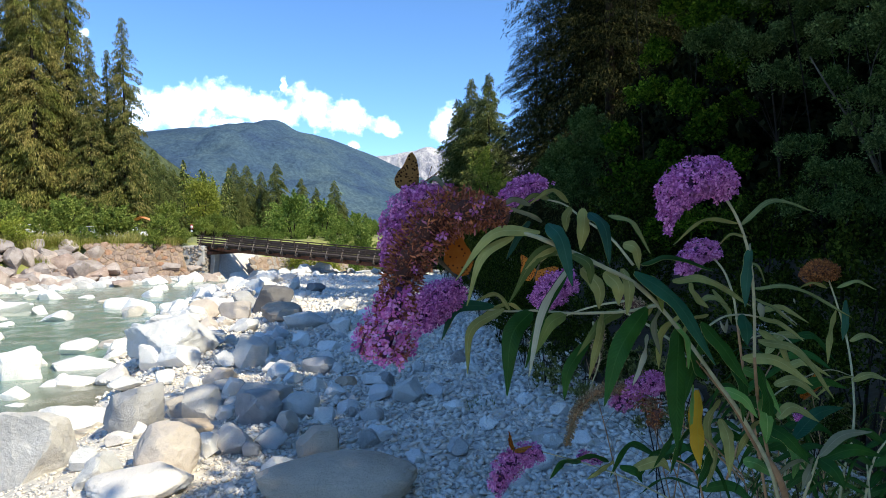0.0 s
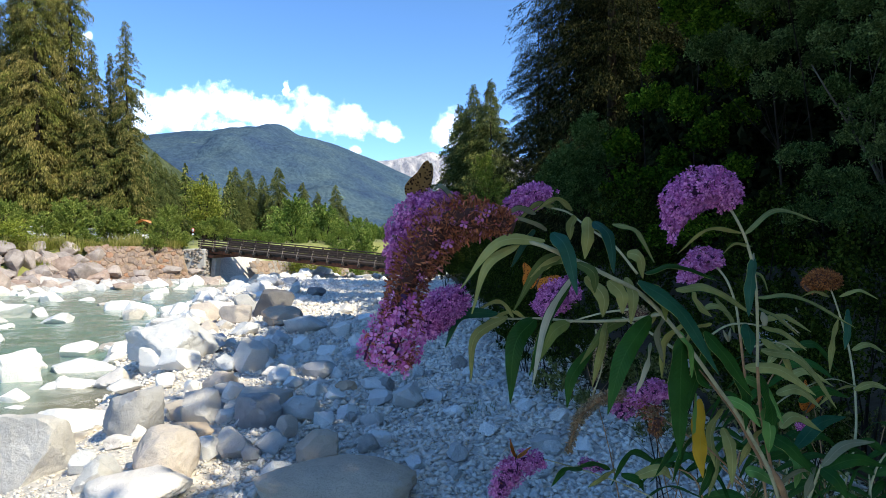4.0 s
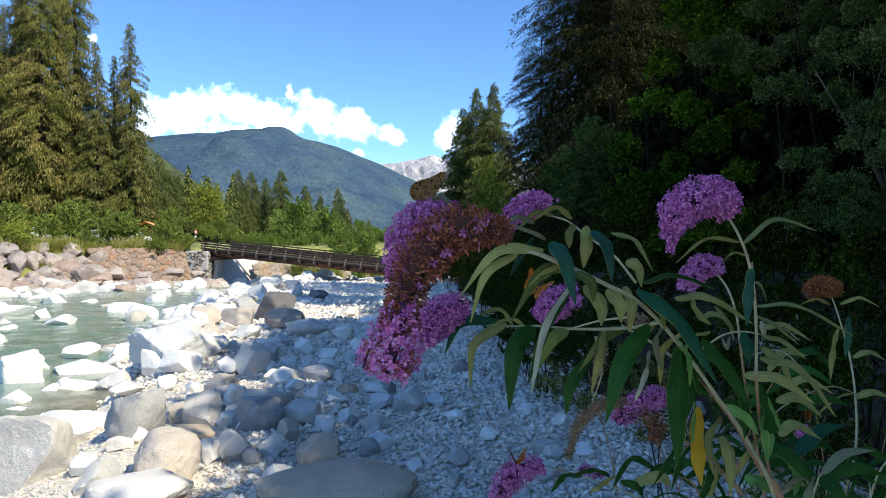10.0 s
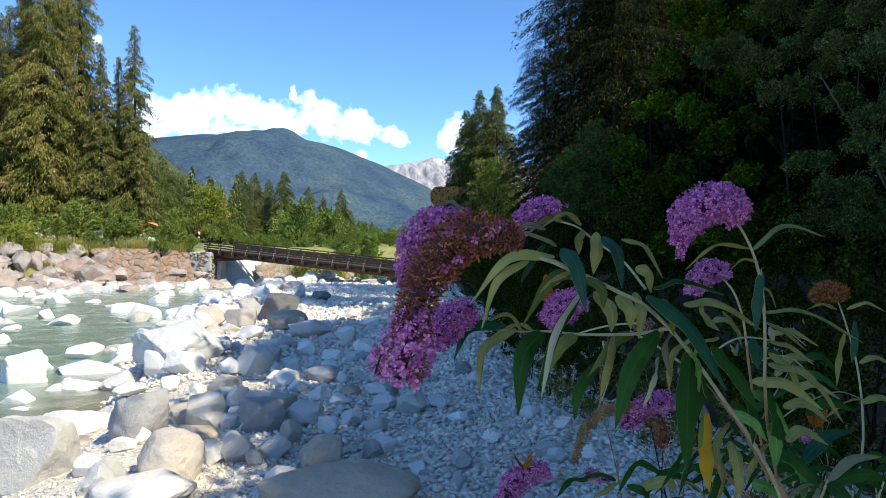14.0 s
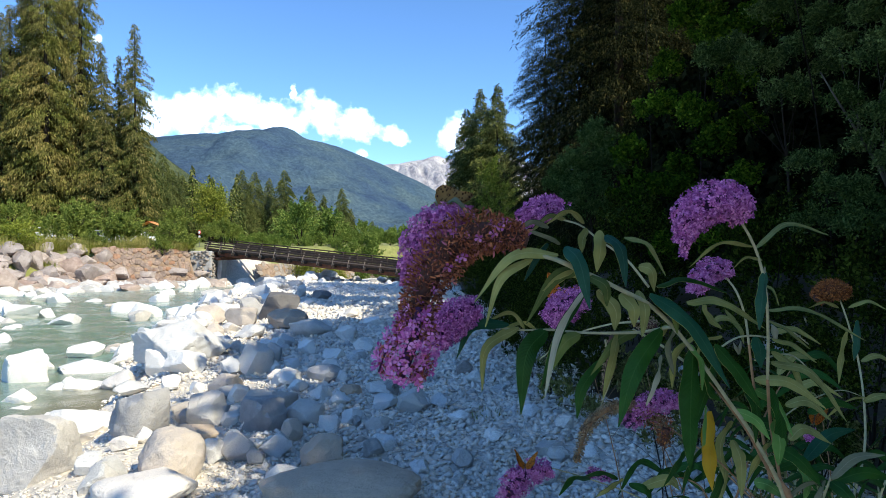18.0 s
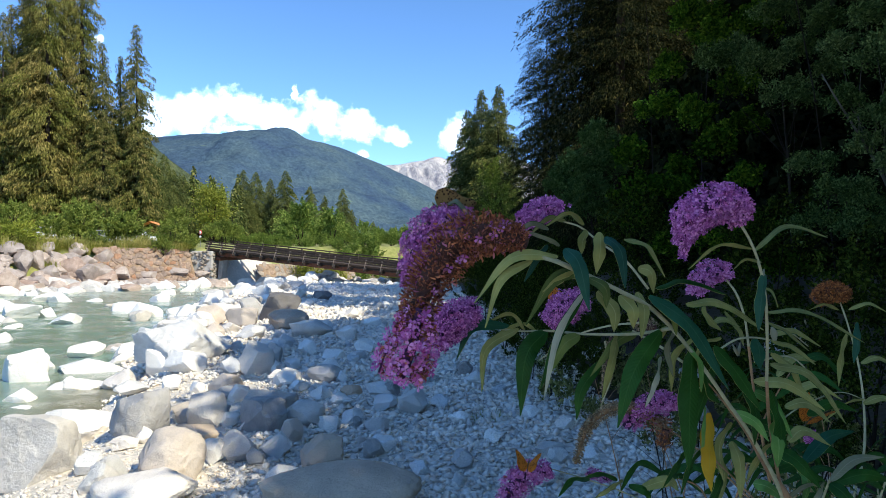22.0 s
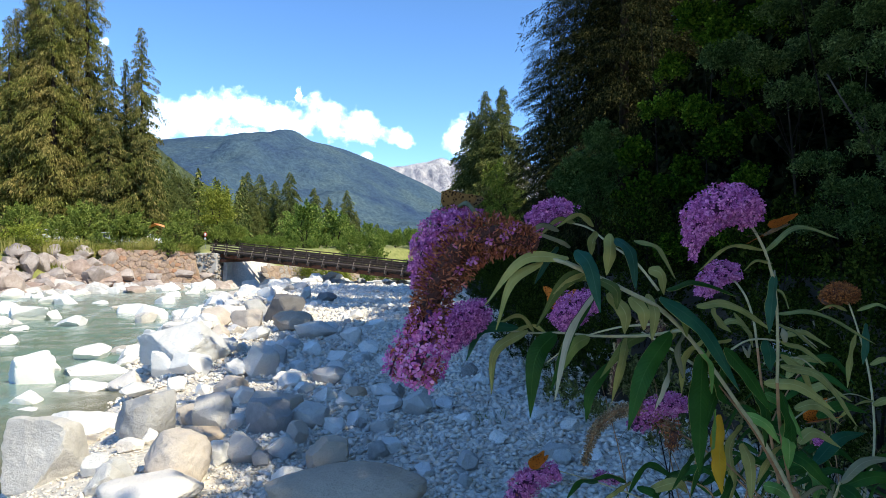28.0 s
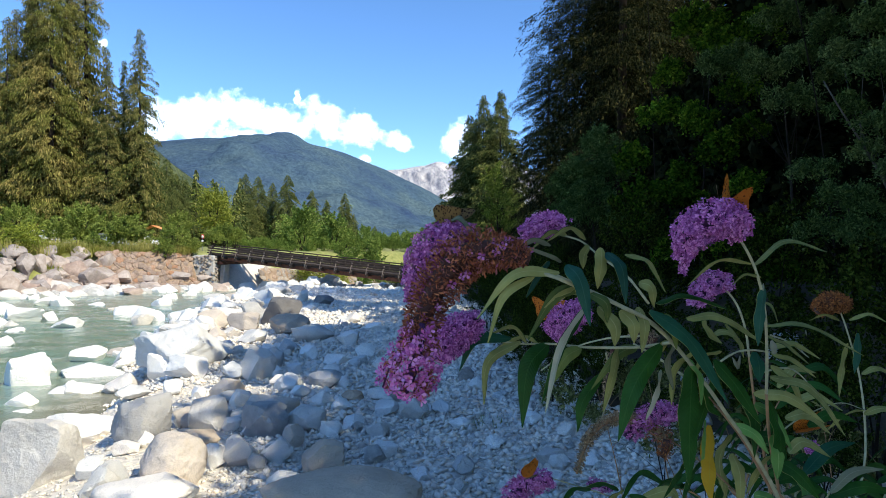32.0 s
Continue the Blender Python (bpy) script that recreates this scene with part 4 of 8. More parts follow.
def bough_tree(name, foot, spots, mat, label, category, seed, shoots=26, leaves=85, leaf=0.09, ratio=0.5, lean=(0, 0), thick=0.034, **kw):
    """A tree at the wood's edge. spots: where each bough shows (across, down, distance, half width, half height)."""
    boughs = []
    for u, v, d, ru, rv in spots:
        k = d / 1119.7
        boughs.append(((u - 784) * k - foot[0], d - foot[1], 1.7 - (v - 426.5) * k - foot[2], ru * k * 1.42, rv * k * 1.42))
    t = thing(name, label, category, "thicket along the gravel bank", foot)
    rng = np.random.RandomState(seed + 1)
    top = max(b[2] for b in boughs)
    bm = bmesh.new()
    mean = np.mean(boughs, 0)[:3]
    crown = np.array([mean[0] + lean[0], mean[1] + lean[1], top * 0.8])
    axis = spline([(0, 0, -0.4), tuple(crown * np.array([0.35, 0.35, 0.5])), tuple(crown)], 14)
    tube_mesh(bm, axis, (thick, thick * 0.7, thick * 0.25), 7)
    for x, y, z, rx, rz in boughs:
        i = int(np.clip(z / max(top, 0.1) * 9 + 1, 3, 12))
        e = np.array([x, y, z])
        mid = (axis[i] + e) / 2 + np.array([0, 0, 0.12 * rz]) + rng.normal(0, 0.06, 3)
        tube_mesh(bm, spline([tuple(axis[i]), tuple(mid), tuple(e)], 9), (thick * 0.3, thick * 0.16, thick * 0.06), 5)
    part("trunk", bm, GREY_BARK if kw.pop("pale", False) else BARK, t)
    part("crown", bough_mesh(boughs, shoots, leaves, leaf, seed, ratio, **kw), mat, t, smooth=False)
    return t


def wood_right():
    """The dark thicket of alders and willows along the gravel, and the trees added out of view to shade the bank."""
    g = "thicket along the gravel bank"
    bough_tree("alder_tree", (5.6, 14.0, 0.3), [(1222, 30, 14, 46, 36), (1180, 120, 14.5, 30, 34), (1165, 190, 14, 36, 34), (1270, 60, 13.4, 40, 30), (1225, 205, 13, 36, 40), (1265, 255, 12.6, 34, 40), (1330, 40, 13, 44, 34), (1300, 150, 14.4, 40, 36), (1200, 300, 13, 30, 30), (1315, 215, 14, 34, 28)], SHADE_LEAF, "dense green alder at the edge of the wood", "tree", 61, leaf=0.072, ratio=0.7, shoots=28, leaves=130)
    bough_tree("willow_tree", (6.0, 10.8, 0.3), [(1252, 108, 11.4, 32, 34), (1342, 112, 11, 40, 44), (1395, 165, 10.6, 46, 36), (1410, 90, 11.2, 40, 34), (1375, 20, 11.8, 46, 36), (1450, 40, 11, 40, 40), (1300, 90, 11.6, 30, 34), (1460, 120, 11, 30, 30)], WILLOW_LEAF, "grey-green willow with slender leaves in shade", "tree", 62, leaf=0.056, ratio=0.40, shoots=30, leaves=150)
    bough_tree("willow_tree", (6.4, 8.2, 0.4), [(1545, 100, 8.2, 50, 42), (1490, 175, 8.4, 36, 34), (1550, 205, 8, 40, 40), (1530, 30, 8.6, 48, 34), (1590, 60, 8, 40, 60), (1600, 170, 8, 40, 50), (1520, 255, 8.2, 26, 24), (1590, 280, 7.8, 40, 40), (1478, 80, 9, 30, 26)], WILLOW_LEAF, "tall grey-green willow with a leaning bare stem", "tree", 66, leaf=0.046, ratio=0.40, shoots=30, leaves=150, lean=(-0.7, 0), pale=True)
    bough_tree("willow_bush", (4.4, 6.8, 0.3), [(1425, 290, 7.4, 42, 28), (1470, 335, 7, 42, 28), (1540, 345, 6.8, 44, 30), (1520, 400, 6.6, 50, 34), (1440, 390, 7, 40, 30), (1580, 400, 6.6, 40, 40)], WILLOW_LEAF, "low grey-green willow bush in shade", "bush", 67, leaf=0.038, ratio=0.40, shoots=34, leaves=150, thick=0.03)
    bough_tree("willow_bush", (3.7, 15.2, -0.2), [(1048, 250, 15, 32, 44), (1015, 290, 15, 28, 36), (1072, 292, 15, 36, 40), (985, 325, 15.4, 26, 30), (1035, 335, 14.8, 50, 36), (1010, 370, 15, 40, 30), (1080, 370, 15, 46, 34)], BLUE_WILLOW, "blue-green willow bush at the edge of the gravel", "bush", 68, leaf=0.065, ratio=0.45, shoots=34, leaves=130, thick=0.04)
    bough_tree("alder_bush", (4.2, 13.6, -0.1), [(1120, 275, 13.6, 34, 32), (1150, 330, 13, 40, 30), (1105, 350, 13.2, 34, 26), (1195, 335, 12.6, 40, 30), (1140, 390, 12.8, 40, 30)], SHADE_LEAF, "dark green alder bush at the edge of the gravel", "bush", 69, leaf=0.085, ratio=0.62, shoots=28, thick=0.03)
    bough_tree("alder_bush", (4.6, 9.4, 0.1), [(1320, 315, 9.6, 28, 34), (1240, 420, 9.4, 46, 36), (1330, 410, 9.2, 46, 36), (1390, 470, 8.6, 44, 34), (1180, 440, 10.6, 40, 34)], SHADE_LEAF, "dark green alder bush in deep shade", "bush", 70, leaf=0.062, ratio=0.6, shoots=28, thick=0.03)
    # added trees that block the sun; their crowns stay out of view
    sh = leafy("shade_tree", (8.2, 4.0, 0.4), (7.0, 6.5, 12.6), 300, 10400, 0.36, 65, FILL_LEAF, "unseen alder added to shade the near bank", "tree", g, limbs=6, thick=0.010, spread=0.05, hollow=0.3, low=0.05)
    hi = leafy("shade_tree", (5.1, 6.1, 0.4), (5.4, 5.4, 4.6), 130, 3900, 0.36, 75, FILL_LEAF, "tall alder added to shade the gravel, its crown out of view", "tree", g, limbs=1, thick=0.006, spread=0.07, hollow=0.3, low=1.25)
    bu = leafy("thicket_bush", (3.6, 11.5, -0.2), (3.0, 2.8, 3.0), 75, 9000, 0.060, 63, SHADED_THICKET_LEAF, "dark leafy bush at the edge of the gravel", "bush", g, limbs=6, thick=0.011, lift=0.8, ratio=0.6, hollow=0.4, low=0.0, shoot=0.5, rise=0.6, fat=0.15)
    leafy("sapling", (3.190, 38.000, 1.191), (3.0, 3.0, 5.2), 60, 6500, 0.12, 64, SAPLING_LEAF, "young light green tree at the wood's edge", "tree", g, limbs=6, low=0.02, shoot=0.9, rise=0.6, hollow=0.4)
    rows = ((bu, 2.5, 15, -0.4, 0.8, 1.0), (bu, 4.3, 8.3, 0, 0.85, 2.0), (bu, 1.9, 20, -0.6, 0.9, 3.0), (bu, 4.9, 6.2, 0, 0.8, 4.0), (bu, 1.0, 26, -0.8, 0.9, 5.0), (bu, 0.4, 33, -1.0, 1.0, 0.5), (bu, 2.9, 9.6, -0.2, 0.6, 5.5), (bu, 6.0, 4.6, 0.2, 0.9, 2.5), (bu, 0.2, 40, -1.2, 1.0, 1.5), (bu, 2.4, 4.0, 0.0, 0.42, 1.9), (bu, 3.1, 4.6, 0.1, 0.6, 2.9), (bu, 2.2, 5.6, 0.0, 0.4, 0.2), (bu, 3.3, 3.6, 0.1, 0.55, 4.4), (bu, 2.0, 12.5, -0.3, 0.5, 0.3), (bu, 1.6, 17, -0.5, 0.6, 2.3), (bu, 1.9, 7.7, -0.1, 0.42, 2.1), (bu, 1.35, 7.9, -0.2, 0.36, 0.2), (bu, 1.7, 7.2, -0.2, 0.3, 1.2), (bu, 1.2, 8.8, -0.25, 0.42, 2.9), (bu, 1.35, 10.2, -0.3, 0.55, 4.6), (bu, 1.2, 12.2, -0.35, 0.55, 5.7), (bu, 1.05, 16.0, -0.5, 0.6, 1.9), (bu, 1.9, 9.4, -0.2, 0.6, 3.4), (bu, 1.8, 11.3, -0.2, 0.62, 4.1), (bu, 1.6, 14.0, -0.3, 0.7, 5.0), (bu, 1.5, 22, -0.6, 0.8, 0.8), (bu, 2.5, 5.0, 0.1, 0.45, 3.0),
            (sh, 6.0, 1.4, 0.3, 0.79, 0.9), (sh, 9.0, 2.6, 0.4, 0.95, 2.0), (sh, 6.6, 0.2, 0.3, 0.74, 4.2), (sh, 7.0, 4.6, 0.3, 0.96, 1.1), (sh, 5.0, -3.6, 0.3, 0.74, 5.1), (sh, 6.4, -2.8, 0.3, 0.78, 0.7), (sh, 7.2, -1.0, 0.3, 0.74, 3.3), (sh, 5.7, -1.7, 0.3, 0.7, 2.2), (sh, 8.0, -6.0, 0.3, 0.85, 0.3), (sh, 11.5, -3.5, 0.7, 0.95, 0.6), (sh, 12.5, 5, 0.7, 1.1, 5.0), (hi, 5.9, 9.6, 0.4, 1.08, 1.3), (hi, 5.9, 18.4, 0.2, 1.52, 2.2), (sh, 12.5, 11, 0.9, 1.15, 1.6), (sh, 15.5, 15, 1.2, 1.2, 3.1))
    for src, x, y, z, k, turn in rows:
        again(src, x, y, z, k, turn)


wood_right()


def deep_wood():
    """The wood behind the thicket: a backing of near-black leaves, its deep shade put into their colour."""
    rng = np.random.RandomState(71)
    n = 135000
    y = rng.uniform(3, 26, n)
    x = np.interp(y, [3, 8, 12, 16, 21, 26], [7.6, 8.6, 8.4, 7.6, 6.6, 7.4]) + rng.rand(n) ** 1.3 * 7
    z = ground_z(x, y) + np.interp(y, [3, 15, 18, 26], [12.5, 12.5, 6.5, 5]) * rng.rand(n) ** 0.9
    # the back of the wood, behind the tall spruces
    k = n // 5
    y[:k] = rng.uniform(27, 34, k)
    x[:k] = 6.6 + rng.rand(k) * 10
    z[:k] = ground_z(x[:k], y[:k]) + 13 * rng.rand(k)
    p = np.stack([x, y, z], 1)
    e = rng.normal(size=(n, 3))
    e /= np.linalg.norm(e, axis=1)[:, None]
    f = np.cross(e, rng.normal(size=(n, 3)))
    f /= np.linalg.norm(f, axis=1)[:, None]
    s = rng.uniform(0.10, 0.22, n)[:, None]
    tagged(part("deep_wood", soup("deep_wood", np.stack([p - e * s, p + f * s * 0.55, p + e * s, p - f * s * 0.55], 1)), DEEP_SHADE_LEAF, smooth=False), "near-black leafage standing for deep shade behind the thicket", "wood", kind="stuff")


deep_wood()


# ---- bridge ----
def bridge():
    """Timber footbridge on rusty girders; it climbs towards the far bank."""
    t = thing("footbridge", "brown timber bridge with slatted railings on rusty steel girders", "bridge")
    p0, p1 = Vector((-18.844, 50.000, 0.762)), Vector((-0.531, 42.500, -0.881))
    d = (p1 - p0).normalized()
    side = Vector((0, 0, 1)).cross(d).normalized()
    up = d.cross(side)
    length = (p1 - p0).length
    turn = Matrix((d, side, up)).transposed()

    def beam(name, s, off, h, size, mat, label="", bevel=0.015):
        return part(name, box_mesh(bmesh.new(), size, p0 + d * s + side * off + up * h, turn, bevel), mat, t, label, smooth=False)
    width = 3.2
    for off in (0.45, width - 0.45):
        beam("girder", length / 2, off, -0.11, (length, 0.26, 0.28), RUST, "rusty steel girder")
    n = int(length / 0.32)
    plank = box_mesh(bmesh.new(), (0.29, width, 0.07), (0, 0, 0), None, 0.01)
    me = bpy.data.meshes.new("plank")
    plank.to_mesh(me)
    plank.free()
    me.materials.append(TIMBER)
    for i in range(n):
        o = part("plank", me, TIMBER, t, smooth=False)
        o.matrix_basis = Matrix.Translation(p0 + d * (0.16 + i * length / n) + side * width / 2 + up * 0.09) @ turn.to_4x4()
    m = 15
    for i in range(m + 1):
        s = 0.3 + i * (length - 0.6) / m
        beam("crossbeam", s, width / 2, -0.02, (0.16, width + 0.5, 0.14), TIMBER)
        for off, lean in ((-0.05, -1), (width + 0.05, 1)):
            beam("post", s, off, 0.46, (0.11, 0.09, 0.76), GREY_TIMBER if lean < 0 else TIMBER)
            if lean < 0:
                part("brace", tube_mesh(bmesh.new(), [p0 + d * s + side * (off - 0.24) + up * 0.02, p0 + d * s + side * (off - 0.06) + up * 0.6], (0.032, 0.032), 5), GREY_TIMBER, t, "pale timber strut")
    for off in (-0.12, width + 0.12):
        for h in (0.28, 0.46, 0.64, 0.82):
            beam("rail", length / 2, off, h, (length, 0.05, 0.11 if h < 0.8 else 0.08), TIMBER)
    for i in range(5):
        beam("kerb_beam", (i + 0.5) * length / 5, 0.12, 0.17, (length / 5 - 0.03, 0.14, 0.12), TIMBER)
    # piers
    for s, h in ((1.1, 3.0), (length - 1.6, 3.0)):
        if s > 5:
            beam("pier", s, width / 2, -0.36 - h / 2, (0.5, width - 0.6, h), CONCRETE, "grey concrete pier", 0.03)
        else:
            for off in (0.75,):
                beam("pier_post", s, off, -0.36 - h / 2, (0.42, 0.6, h), CONCRETE, "weathered grey pier post", 0.03)
            beam("pier_cap", s, width / 2, -0.46, (0.5, width - 0.2, 0.24), RUST)
    return t


bridge()


def masonry():
    """Sloped stone revetment of the far bank, and the grey abutment."""
    w = tagged(new("wall_revetment"), "sloping bank wall of reddish stones set in mortar", "wall", kind="structure")
    toe = [(-23.4, 43.4), (-21.1, 45.4), (-18.7, 48.2)]
    rng = random.Random(5)
    pts = spline([(x, y, 0) for x, y in toe], 40)
    base_v = []
    for p in pts:
        for s in (0, 1):
            base_v.append((p[0] - 1.3 * s - 0.02, p[1] + 1.2 * s, bed(p[1]) - 0.5 + 3.05 * s))
    a = np.arange(39) * 2
    part("mortar", solid("mortar", base_v, np.stack([a, a + 2, a + 3, a + 1], 1)), MORTAR, w, "pale mortar", smooth=False)
    shapes = []
    for k in range(8):
        me = solid("stone", rock_points(2, 300 + k, 9, 0.08) * np.array([1, 1, 0.35]), ico(2)[1])
        me.materials.append(MASONRY)
        me.polygons.foreach_set("use_smooth", [True] * len(me.polygons))
        shapes.append(me)
    rows, cols = 7, 26
    for r in range(rows):
        for c in range(cols):
            s = (c + 0.5 * (r % 2) + rng.uniform(-0.2, 0.2)) / cols
            i = min(38.9, max(0, s * 39))
            p = pts[int(i)]
            k = (r + 0.5 + rng.uniform(-0.4, 0.4)) / rows
            o = new("stone", shapes[rng.randrange(8)])
            o.parent = w
            n = Vector((0.62, -0.58, 0.53)).normalized()
            z = bed(p[1]) - 0.5 + 3.05 * k
            o.matrix_basis = Matrix.Translation((p[0] - 1.3 * k, p[1] + 1.2 * k, z)) @ n.to_track_quat("Z", "Y").to_matrix().to_4x4() @ pose(0, 0, 0, 0, 0, rng.uniform(0, 360)) @ Matrix.Diagonal((rng.uniform(0.18, 0.42), rng.uniform(0.15, 0.3), rng.uniform(0.12, 0.3), 1))
    ab = thing("abutment", "grey stone abutment under the bridge end", "wall")
    bm = box_mesh(bmesh.new(), (1.7, 3.4, 2.9), (-18.95, 51.0, -0.65), None, 0.08)
    part("abutment_block", bm, CONCRETE, ab, smooth=False)
    rub = []
    rng2 = np.random.RandomState(8)
    for i in range(150):
        c = np.array([rng2.uniform(-19.8, -18.1), 49.28, rng2.uniform(-2.0, 0.75)]) if i % 2 else np.array([-18.08, rng2.uniform(49.4, 52.6), rng2.uniform(-2.0, 0.75)])
        rub.append(rock_points(1, 400 + i % 9, 8, 0.0) * rng2.uniform(0.08, 0.2, 3) + c)
    f = np.concatenate([ico(1)[1] + i * len(ico(1)[0]) for i in range(len(rub))])
    tagged(part("facing_stone", solid("facing_stone", np.concatenate(rub), f), PALE_WALL, ab, "rough grey facing stones"), kind="stuff")
    # the wall beyond the bridge
    w2 = tagged(new("wall_far_bank"), "pale stone bank wall beyond the bridge", "wall", kind="structure")
    pts = spline([(-15.0, 52.5, 0), (-11, 58, 0), (-6, 64, 0), (0, 71, 0), (8, 80, 0)], 46)
    v = []
    for p in pts:
        for s in (0, 1):
            v.append((p[0] - 0.7 * s, p[1] + 0.9 * s, bed(p[1]) - 0.4 + 1.75 * s))
    a = np.arange(45) * 2
    part("mortar", solid("mortar", v, np.stack([a, a + 2, a + 3, a + 1], 1)), MORTAR, w2, smooth=False)
    pale = [me.copy() for me in shapes]
    for me in pale:
        me.materials[0] = PALE_WALL
    for c in range(270):
        p = pts[rng.randrange(44)]
        k = rng.uniform(0, 1)
        o = new("stone", pale[rng.randrange(8)])
        o.parent = w2
        n = Vector((0.55, -0.6, 0.5)).normalized()
        o.matrix_basis = Matrix.Translation((p[0] - 0.7 * k, p[1] + 0.9 * k, bed(p[1]) - 0.4 + 1.75 * k)) @ n.to_track_quat("Z", "Y").to_matrix().to_4x4() @ pose(0, 0, 0, 0, 0, rng.uniform(0, 360)) @ Matrix.Diagonal((rng.uniform(0.25, 0.5), rng.uniform(0.18, 0.32), 0.22, 1))


masonry()


# ---- stones ----
def boulder(x, y, w, h, seed, mat=None, label="pale grey granite boulder on the river bed", sink=0.18, facets=13, deep=0.85, turn=None, sub=4, power=0.0):
    """One boulder, about w wide and h high above the ground."""
    p = rock_points(sub, seed, facets, power=power, soft=0.012)
    full = h * (1 + sink)
    p = p * np.array([w / 2, w / 2 * deep, full / 2])
    me = solid("boulder", p, ico(sub)[1])
    o = part("boulder", me, mat or GRANITE)
    if facets < 16:
        crisp(me)
    z = ground_at(x, y)
    if near_bank(y) - 0.8 > x > far_bank(y):
        z = max(z, float(bed(y)) - 0.5)
    o.location = (x, y, z + full / 2 - h * sink)
    o.rotation_euler = (0, 0, 0 if turn is None else turn)
    return tagged(o, label, "boulder", "boulders in the river bed")


def stone_at(u0, u1, v0, v1, seed, mat=None, label="pale grey granite boulder on the river bed", power=3.0, facets=8, deep=0.85, sub=4):
    """A boulder by the edges between which it shows: left, right, top, bottom."""
    mid, y = (u0 + u1) / 2, 8.0
    for _ in range(25):
        x = (mid - 784) * y / 1119.7
        z = ground_at(x, y)
        if x < near_bank(y) - 0.3:
            z = max(z, float(bed(y)) - 0.36)
        y = 0.5 * y + 0.5 * (1.7 - z) * 1119.7 / (v1 - 426.5)
    w = (u1 - u0) * y / 1119.7
    y += w * deep * 0.36
    seen = (v1 - v0) * y / 1119.7
    h = max(0.06, seen * 0.5, max(0.0, seen ** 2 - (w * deep * (v1 - 426.5) / 1119.7) ** 2) ** 0.5)
    if mat is WHITE_ROCK and v1 < 800:
        power, facets = 0.0, 9 + seed % 3
    return boulder((mid - 784) * y / 1119.7, y, w * 1.06, h, seed, mat, label, 0.2, facets, deep, 0.0, sub, power)


WHITE = "bleached white boulder at the water's edge, in full sun"
SHADY = "grey granite boulder in blue shade"
stone_at(2, 130, 736, 858, 101, None, "large blocky grey granite boulder at the water's edge", 7.0, 6, 0.7, 5)
stone_at(187, 303, 689, 779, 102, None, "split grey granite boulder with a cracked face", 4.2, 9, 0.8, 5)
stone_at(242, 362, 766, 862, 103, None, "rounded grey granite boulder", 2.8, 26, 0.85, 5)
stone_at(155, 352, 832, 912, 104, WHITE_ROCK, "rounded pale boulder in sun", 2.6, 16, 0.8, 5)
stone_at(456, 748, 822, 922, 105, UMBER_ROCK, "broad rounded grey-brown boulder in shade", 2.0, 30, 0.55, 5)
stone_at(388, 450, 768, 822, 106, None, "rounded boulder with its top in sun", 3.2, 9)
stone_at(432, 464, 797, 829, 138, None, SHADY, 3.3, 9)
stone_at(66, 204, 718, 796, 107, WHITE_ROCK, WHITE, 3.4, 10, 1.2)
stone_at(66, 196, 658, 694, 108, WHITE_ROCK, WHITE, 3.4, 10, 0.6)
stone_at(2, 58, 676, 714, 109, WHITE_ROCK, WHITE, 3.8, 10)
stone_at(-20, 82, 706, 736, 110, WHITE_ROCK, WHITE, 3.6, 10, 0.8)
stone_at(-8, 80, 610, 682, 111, WHITE_ROCK, "angular white boulder in the water", 2.5, 8)
stone_at(116, 186, 588, 636, 112, WHITE_ROCK, "pointed white boulder in the water", 3.0, 9)
stone_at(84, 216, 626, 664, 113, WHITE_ROCK, WHITE, 3.6, 10, 0.7)
stone_at(186, 232, 602, 626, 114, WHITE_ROCK, WHITE, 3.6, 10)
stone_at(224, 392, 568, 656, 115, WHITE_ROCK, "large white boulder half in shade", 2.0, 12, 1.1, 5)
stone_at(250, 312, 618, 666, 116, WHITE_ROCK, WHITE, 3.6, 10)
stone_at(290, 364, 624, 667, 117, WHITE_ROCK, WHITE, 3.8, 10)
stone_at(198, 262, 674, 706, 151, WHITE_ROCK, WHITE, 3.6, 10, 1.0)
stone_at(128, 176, 806, 846, 157, WHITE_ROCK, WHITE, 2.8, 10, 0.9)
stone_at(190, 240, 776, 802, 158, WHITE_ROCK, WHITE, 3.4, 10)
stone_at(238, 264, 758, 790, 159, WHITE_ROCK, WHITE, 3.4, 10)
stone_at(328, 398, 699, 758, 118, None, SHADY, 4.0, 10)
stone_at(300, 348, 714, 752, 160, None, SHADY, 3.6, 10)
stone_at(300, 384, 754, 794, 136, UMBER_ROCK, "brownish flat boulder between pale stones", 3.4, 10)
stone_at(352, 394, 782, 826, 161, WHITE_ROCK, "small white boulder in sun", 3.3, 10)
stone_at(428, 522, 690, 748, 121, None, SHADY, 3.8, 10)
stone_at(500, 572, 710, 762, 122, None, SHADY, 3.8, 10)
stone_at(412, 482, 605, 668, 119, None, "round-topped boulder with a pale top", 3.4, 9)
stone_at(466, 500, 606, 648, 120, None, SHADY, 3.8, 10)
stone_at(364, 430, 664, 702, 137, None, SHADY, 3.6, 10)
stone_at(384, 432, 634, 668, 162, WHITE_ROCK, SHADY, 3.6, 10)
stone_at(380, 440, 684, 708, 163, None, SHADY, 3.8, 10)
stone_at(528, 616, 778, 840, 123, UMBER_ROCK, "rounded brownish boulder in shade", 3.6, 9)
stone_at(488, 532, 744, 790, 164, None, SHADY, 3.6, 10)
stone_at(452, 528, 518, 572, 124, DARK_ROCK, "dark rounded boulder among pale stones", 3.3, 9)
stone_at(470, 542, 551, 588, 125, UMBER_ROCK, "brownish boulder beside the dark one", 3.5, 10)
stone_at(510, 584, 570, 600, 126, None, "flat cream and grey boulder", 3.6, 10)
